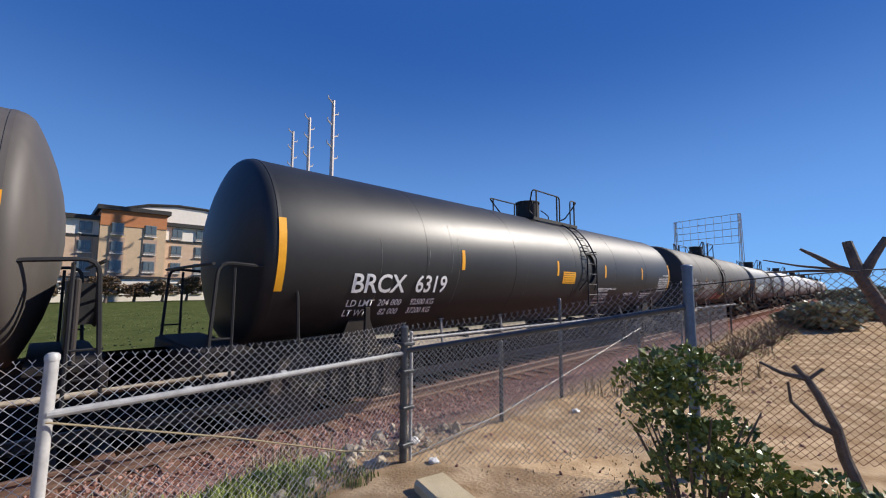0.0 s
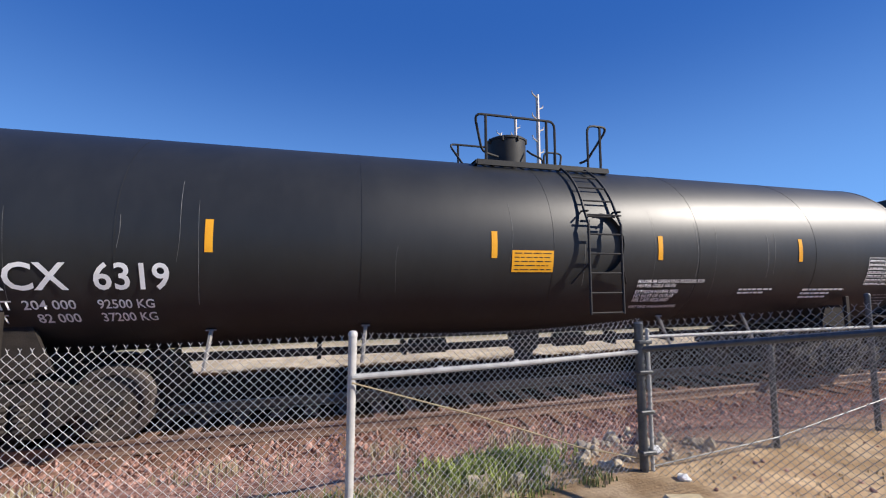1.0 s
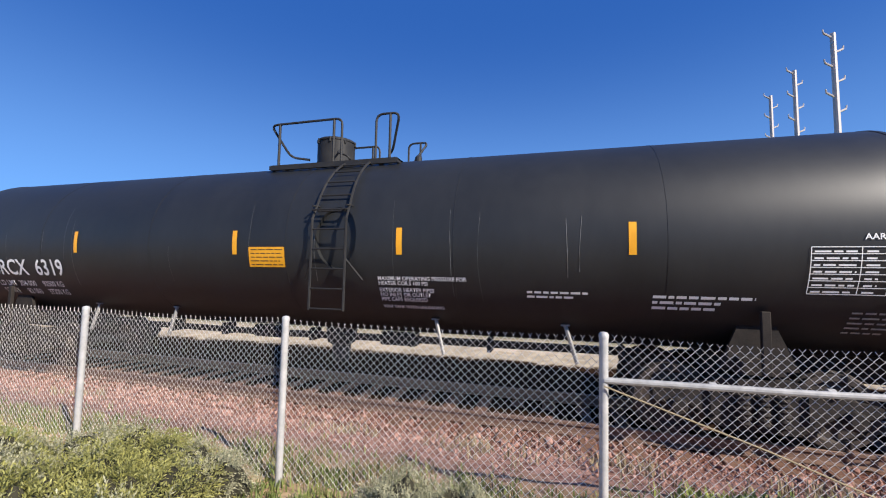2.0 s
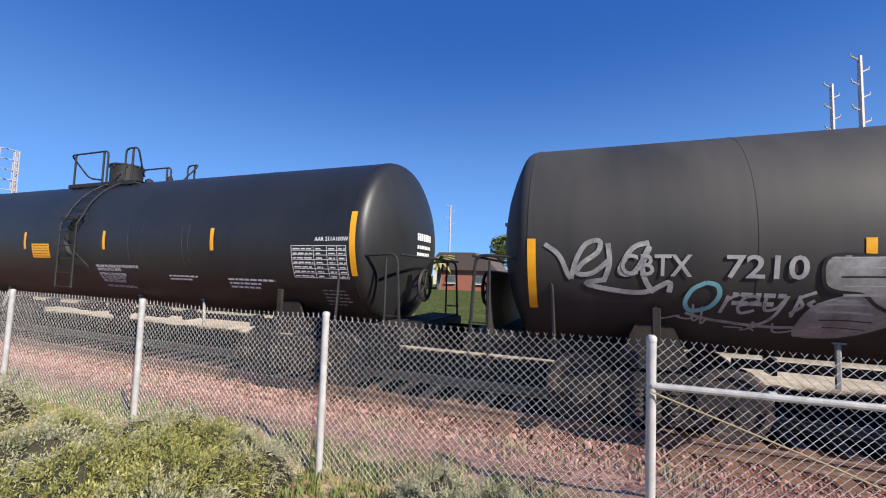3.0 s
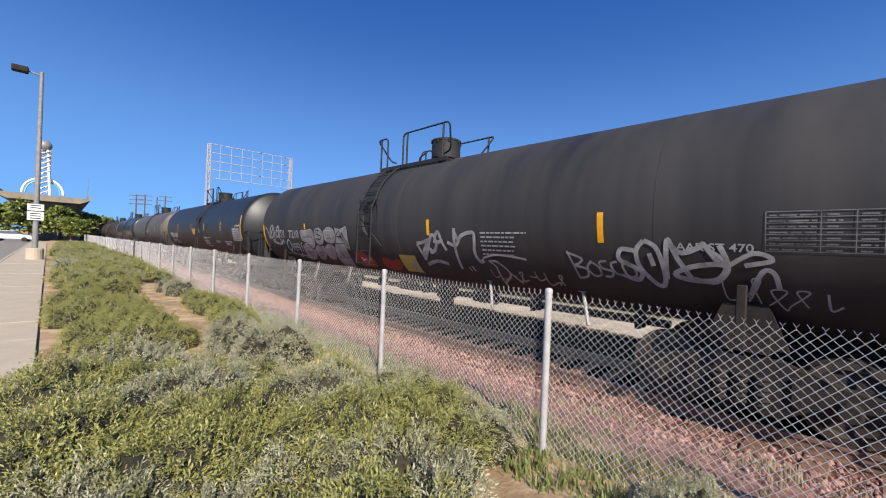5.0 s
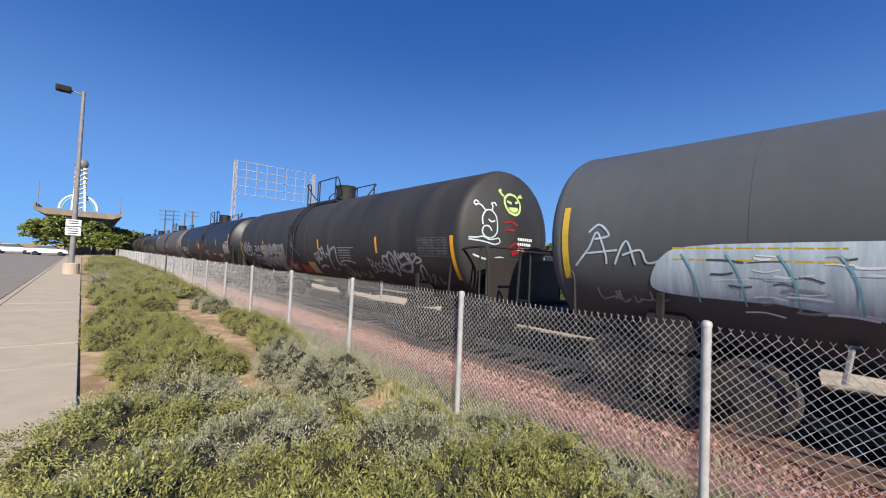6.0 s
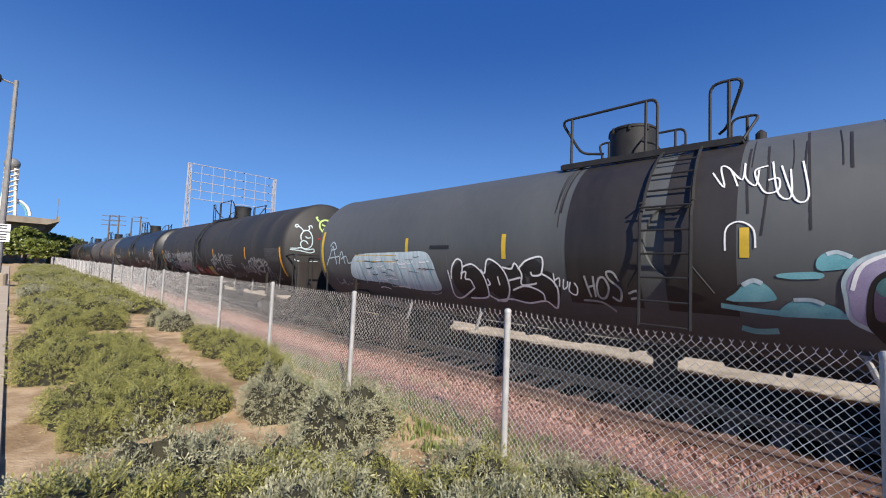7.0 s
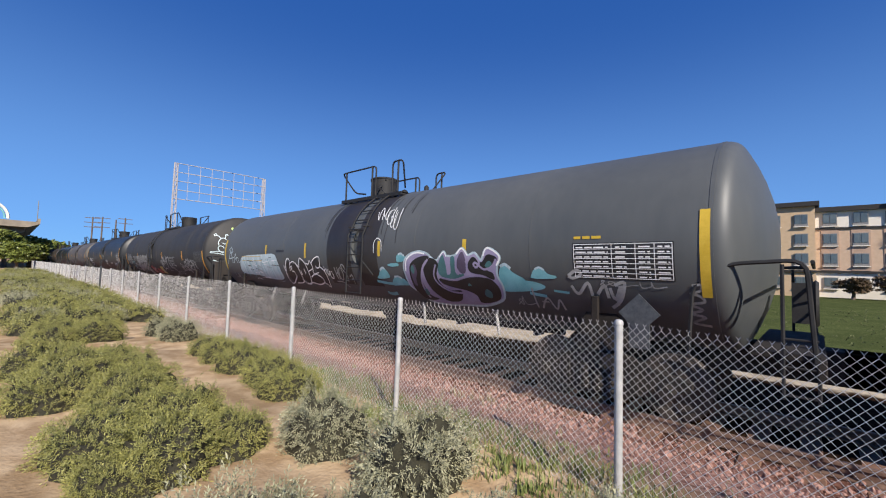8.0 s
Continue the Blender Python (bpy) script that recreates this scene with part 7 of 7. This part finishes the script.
def hotel():
    ob = thing("hotel", "four-storey hotel in white, tan and terracotta stucco beyond the turf", "building", at=(0, 75, -0.5))
    bays = [(-14.6, -11.2, 11.6, 0.0, "stucco_white", "stucco_brown"), (-11.2, -2.7, 12.2, -1.0, "stucco_tan", "stucco_tan"), (-2.7, 5.9, 11.4, 0.0, "stucco_white", "stucco_brown"), (5.9, 13.6, 12.9, -1.2, "stucco_tan", "stucco_brown"), (13.6, 30, 11.4, 0.0, "stucco_white", "stucco_white"), (30, 40, 12.8, -1.0, "stucco_tan", "stucco_brown")]
    for i, (a, b, h, y, upper, lower) in enumerate(bays):
        w, c = b - a, (a + b) / 2
        bm = bmesh.new()
        box(bm, (c, y + 8, h * 0.5 + h * 0.14), (w, 16, h * 0.72))
        part("wall", bm, M[upper], ob)
        bm = bmesh.new()
        box(bm, (c, y + 7.97, 1.7), (w + 0.06, 16, 3.4))
        part("wall", bm, M["stucco_white" if i != 1 else "stucco_tan"], ob, "pale ground-floor wall")
        bm = bmesh.new()
        box(bm, (c, y + 7.7, 3.4), (w + 0.1, 16, 0.28))
        part("band", bm, M["trim_dark"], ob)
        if upper == "stucco_white":
            bm = bmesh.new()
            box(bm, (c, y + 7.95, 6.3), (w + 0.02, 16, 5.6))
            part("wall", bm, M["stucco_clay"], ob, "clay-coloured middle storeys")
            bm = bmesh.new()
            box(bm, (c, y + 7.8, 9.15), (w + 0.08, 16, 0.25))
            part("band", bm, M["trim_dark"], ob)
        if i in (3, 5):
            bm = bmesh.new()
            box(bm, (c, y + 7.9, h - 1.1), (w + 0.04, 16, 2.2))
            part("fascia", bm, M["stucco_orange"], ob, "terracotta upper wall")
        bm = bmesh.new()
        box(bm, (c, y + 7.8, h + 0.3), (w + 0.9, 16.6, 0.6))
        part("roof", bm, M["trim_dark"], ob, "dark flat overhanging roof")
        n = max(1, round(w / 3.15))
        for k in range(n):
            x = a + w * (k + 0.5) / n
            if upper != lower or i in (0, 2):
                bm = bmesh.new()
                box(bm, (x, y - 0.06, 6.3), (1.75, 0.1, 5.4))
                part("panel", bm, M["stucco_brown"], ob, "brown recessed window strip")
            for f in range(3):
                window_unit(ob, x, 5.0 + 2.65 * f, 1.4, 1.65, y - 0.12)
            window_unit(ob, x, 1.9, 1.4, 1.5, y - 0.1)
    bm = bmesh.new()
    arch = [(9.0, 11.0), (9.0, 14.0), (12, 14.9), (16, 15.3), (20, 15.2), (24, 14.6), (26, 14.0), (26, 11.0)]
    plate(bm, arch, 10, Matrix.Translation((0, 4, 0)))
    part("wall", bm, M["stucco_white"], ob, "curved cream parapet")
    bm = bmesh.new()
    tube(bm, [(x, 3.9, z + 0.15) for x, z in arch[1:-1]], 0.22, 6)
    part("trim", bm, M["trim_dark"], ob)



def house(x, y, w, h, wall, label):
    ob = thing("house", label, "house", "houses beyond the field", at=(x, y, -0.5))
    bm = bmesh.new()
    box(bm, (0, 0, h / 2), (w, 7, h))
    part("wall", bm, wall, ob)
    bm = bmesh.new()
    plate(bm, [(-w / 2 - 0.5, h), (w / 2 + 0.5, h), (w / 2 - 1.6, h + 2.2), (-w / 2 + 1.6, h + 2.2)], 8, Matrix.Translation((0, -4, 0)))
    part("roof", bm, M["roof"], ob)
    for k in (-0.25, 0.25):
        window_unit(ob, w * k, h * 0.55, 1.5, 1.2, -3.55)


house(-17.5, 62, 9, 3.0, M["brick_red"], "low red house with a brown shingle roof")
house(-30, 95, 12, 5.5, M["stucco_white"], "pale two-storey house with a dark roof")
house(-48, 80, 12, 4.0, M["stucco_tan"], "tan house with a brown shingle roof")


def leafy_tree(x, y, h, r, label, material, seed, group="trees in the distance"):
    ob = thing("tree", label, "tree", group, at=(x, y, -0.5))
    bm = bmesh.new()
    tube(bm, [(0, 0, 0), (0.1, 0, h * 0.3), (0, 0.1, h * 0.6)], [r * 0.12, r * 0.09, r * 0.05], 8)
    rnd = random.Random(seed)
    lumps = []
    for k in range(9):
        a, q = rnd.uniform(0, math.tau), rnd.uniform(0.1, 0.75) * r
        c = (q * math.cos(a), q * math.sin(a), h * rnd.uniform(0.35, 0.75))
        tube(bm, [(0, 0, h * 0.3), (c[0] * 0.6, c[1] * 0.6, c[2] * 0.9), c], [r * 0.05, r * 0.03, r * 0.012], 5)
        lumps.append(dict(c=c, count=260, spread_r=(r * 0.45, r * 0.45), height=h * 0.22, size=r * 0.16, up=0.2, flat=0.6))
        lumps.append(dict(c=(c[0], c[1], c[2] - h * 0.06), count=120, spread_r=(r * 0.45, r * 0.45), height=h * 0.05, size=r * 0.16, up=-0.5, flat=0.6))
    part("trunk", bm, M["bark"], ob)
    part("crown", plant_mesh("crown", material, lumps, seed), None, ob)



hotel()
for k in range(9):
    leafy_tree(0.5 + 3.1 * k, 69.5 + 0.8 * (k % 2), 2.6 + 0.5 * (k % 3), 1.7, "brown leafy bush in front of the hotel", M["leaf_brown"], 140 + k, "bushes in front of the hotel")

for i, (x, y, h, r) in enumerate(((-95, -3.0, 7, 3.5), (-100, 0.5, 6.5, 3.2), (-105, 3.5, 6, 3.0), (-112, -7, 7, 4), (-90, 1.8, 4.5, 2.2), (-122, 6, 6, 4))):
    leafy_tree(x, y, h, r, "dark green tree beside the overpass", M["leaf_dark"], 60 + i)
for i, (x, y, h, r) in enumerate(((-22, 100, 13, 3), (-38, 110, 9, 4), (-9, 112, 8, 4), (-60, 90, 9, 5))):
    leafy_tree(x, y, h, r, "dark green tree behind the houses", M["leaf_dark"], 80 + i)
for i in range(9):
    leafy_tree(24 + 8.5 * i, 2.0 - 1.4 * (i % 4), 1.5 + 0.4 * (i % 3), 1.7, "scrubby grey-green bush far along the old fence", M["leaf_grey"], 110 + i, "scrub along the old fence")
palm = thing("palm_tree", "short palm tree with arching fronds beyond the field", "palm tree", at=(-21.5, 58, -0.5))
bm = bmesh.new()
tube(bm, [(0, 0, 0), (0.05, 0, 2.2), (0, 0, 4.6)], [0.42, 0.36, 0.3], 10)
part("trunk", bm, M["bark"], palm)
for k in range(30):
    a, e = k * 2.4, 0.9 - 1.3 * (k % 6) / 6
    V, F = [], []
    for j in range(9):
        t = j / 8
        r, z = 3.0 * t * math.cos(e * (1 - 0.5 * t)), 4.5 + 2.6 * t * math.sin(e) - 1.5 * t * t
        w = 0.34 * math.sin(math.pi * min(1, t * 0.9 + 0.1))
        c, s = math.cos(a), math.sin(a)
        V += [(r * c - w * s, r * s + w * c, z - 0.12), (r * c, r * s, z), (r * c + w * s, r * s - w * c, z - 0.12)]
        if j:
            b = len(V) - 6
            F += [(b, b + 1, b + 4, b + 3), (b + 1, b + 2, b + 5, b + 4)]
    me = bpy.data.meshes.new("frond")
    me.from_pydata(V, [], F)
    me.materials.append(M["leaf"])
    part("frond", me, None, palm)

# overpass with a tall white landmark beyond the road's end
over = thing("overpass", "pale concrete viaduct deck on hammerhead piers", "overpass", at=(-100, -1.75, -0.1))
bm = bmesh.new()
plate(bm, [(-6.1, 8.9), (-6.1, 7.75), (-4.6, 7.0), (4.6, 6.9), (6.1, 7.6), (6.1, 8.5), (5.8, 8.5), (5.8, 7.9), (-5.8, 8.1), (-5.8, 8.9)], 160, Matrix.Rotation(radians(90), 4, "Z"))
part("deck", bm, M["old_concrete"], over)
for x in (-2.5, -34, -68):
    bm = bmesh.new()
    plate(bm, [(-1.3, 0), (1.3, 0), (1.3, 4.6), (4.4, 6.2), (4.4, 6.95), (-4.4, 6.95), (-4.4, 6.2), (-1.3, 4.6)], 2.2, Matrix.Translation((x, 0, 0)) @ Matrix.Rotation(radians(90), 4, "Z"))
    part("pier", bm, M["old_concrete"], over)
for y, z in ((-5.6, 13.0), (5.7, 11.6)):
    bm = bmesh.new()
    tube(bm, [(-0.3, y, 8.0), (-0.3, y, z)], 0.06, 6)
    part("mast", bm, M["lamp_grey"], over)
land = thing("landmark_tower", "white lattice tower over blue arches behind the overpass", "tower", at=(-150, -3.4, 0))
bm = bmesh.new()
for s in (-1, 1):
    for q in (-1, 1):
        tube(bm, [(s * 1.6, q * 1.6, 0), (s * 1.3, q * 1.3, 12), (s * 0.6, q * 0.6, 23)], 0.28, 6)
for k in range(9):
    z = 11 + 1.3 * k
    for s in (-1, 1):
        tube(bm, [(s * 1.2, -1.2, z), (s * 1.2, 1.2, z + 1.3)], 0.14, 5)
        tube(bm, [(-1.2, s * 1.2, z), (1.2, s * 1.2, z + 1.3)], 0.14, 5)
part("tower", bm, M["stucco_white"], land)
bm = bmesh.new()
bmesh.ops.create_icosphere(bm, subdivisions=3, radius=1.5)
bmesh.ops.translate(bm, verts=bm.verts, vec=(0, 0, 24))
part("ball", bm, M["lamp_grey"], land, "dark ball on top", True)
for s in (-1, 1):
    for q in (0.0, 0.6):
        bm = bmesh.new()
        tube(bm, [(0, s * (0.3 + (3.6 - q) * math.sin(a)), 11.4 + (3.9 - q) * math.cos(a)) for a in [0.15 + k * 0.18 for k in range(9)]], 0.3 - 0.1 * (q > 0), 6)
        part("arch", bm, M["teal"] if q else M["stucco_white"], land, "pale blue steel arch")


def motor_car(x, y, rz, paint, label):
    ob = thing("car", label, "car", "cars on the road", at=(x, y, -0.11), rz=rz)
    bm = bmesh.new()
    plate(bm, [(-2.2, 0.35), (-2.25, 0.7), (-2.1, 0.95), (-1.5, 1.02), (1.2, 1.0), (2.1, 0.85), (2.25, 0.55), (2.2, 0.35)], 1.75, Matrix.Translation((0, -0.875, 0)))
    bmesh.ops.bevel(bm, geom=list(bm.edges), offset=0.06, segments=2, affect="EDGES")
    part("body", bm, paint, ob)
    bm = bmesh.new()
    plate(bm, [(-1.6, 1.0), (-1.15, 1.45), (0.35, 1.47), (1.1, 1.0)], 1.5, Matrix.Translation((0, -0.75, 0)))
    part("cabin", bm, M["glass"], ob, "dark car windows")
    bm = bmesh.new()
    box(bm, (-0.4, 0, 1.47), (1.5, 1.4, 0.06), bevel=0.02)
    part("roof", bm, paint, ob)
    for u in (-1.35, 1.4):
        for s in (-1, 1):
            bm = bmesh.new()
            lathe(bm, [(-0.1, 0.0), (-0.1, 0.2), (-0.1, 0.32), (0.1, 0.32), (0.1, 0.2), (0.1, 0.0)], "y", 18)
            w = part("wheel", bm, M["rubber"], ob)
            w.location = (u, s * 0.82, 0.32)


motor_car(-84, -4.4, 80, M["car_white"], "white car crossing the far end of the road")
motor_car(-88, -8.5, 85, M["car_white"], "white car parked by the overpass")
motor_car(-23, -4.4, 2, M["car_dark"], "dark car parked at the kerb of the road")


# ---- motion of the train ----
def motions():
    """Every car rolls west at one speed; the wheels turn with it."""
    for c, x in TRAIN:
        walk(c, [(0.0, pose(x, AXIS_Y, RAIL_Z)), (8.0, pose(x - SPEED * 8.0, AXIS_Y, RAIL_Z))])
    spin = -math.degrees(SPEED / 0.46)
    for c, x in TRAIN[:3]:
        for w in [o for o in c.children_recursive if o.name.startswith("wheelset")]:
            p = w.location.copy()
            walk(w, [(k / 12, pose(p.x, p.y, p.z, 0, spin * k / 12, 0)) for k in range(97)])


for ob in scene.objects:
    if ob.name.split(".")[0] in ("small_lettering", "lettering", "data_table"):
        tagged(ob, kind="stuff")
motions()
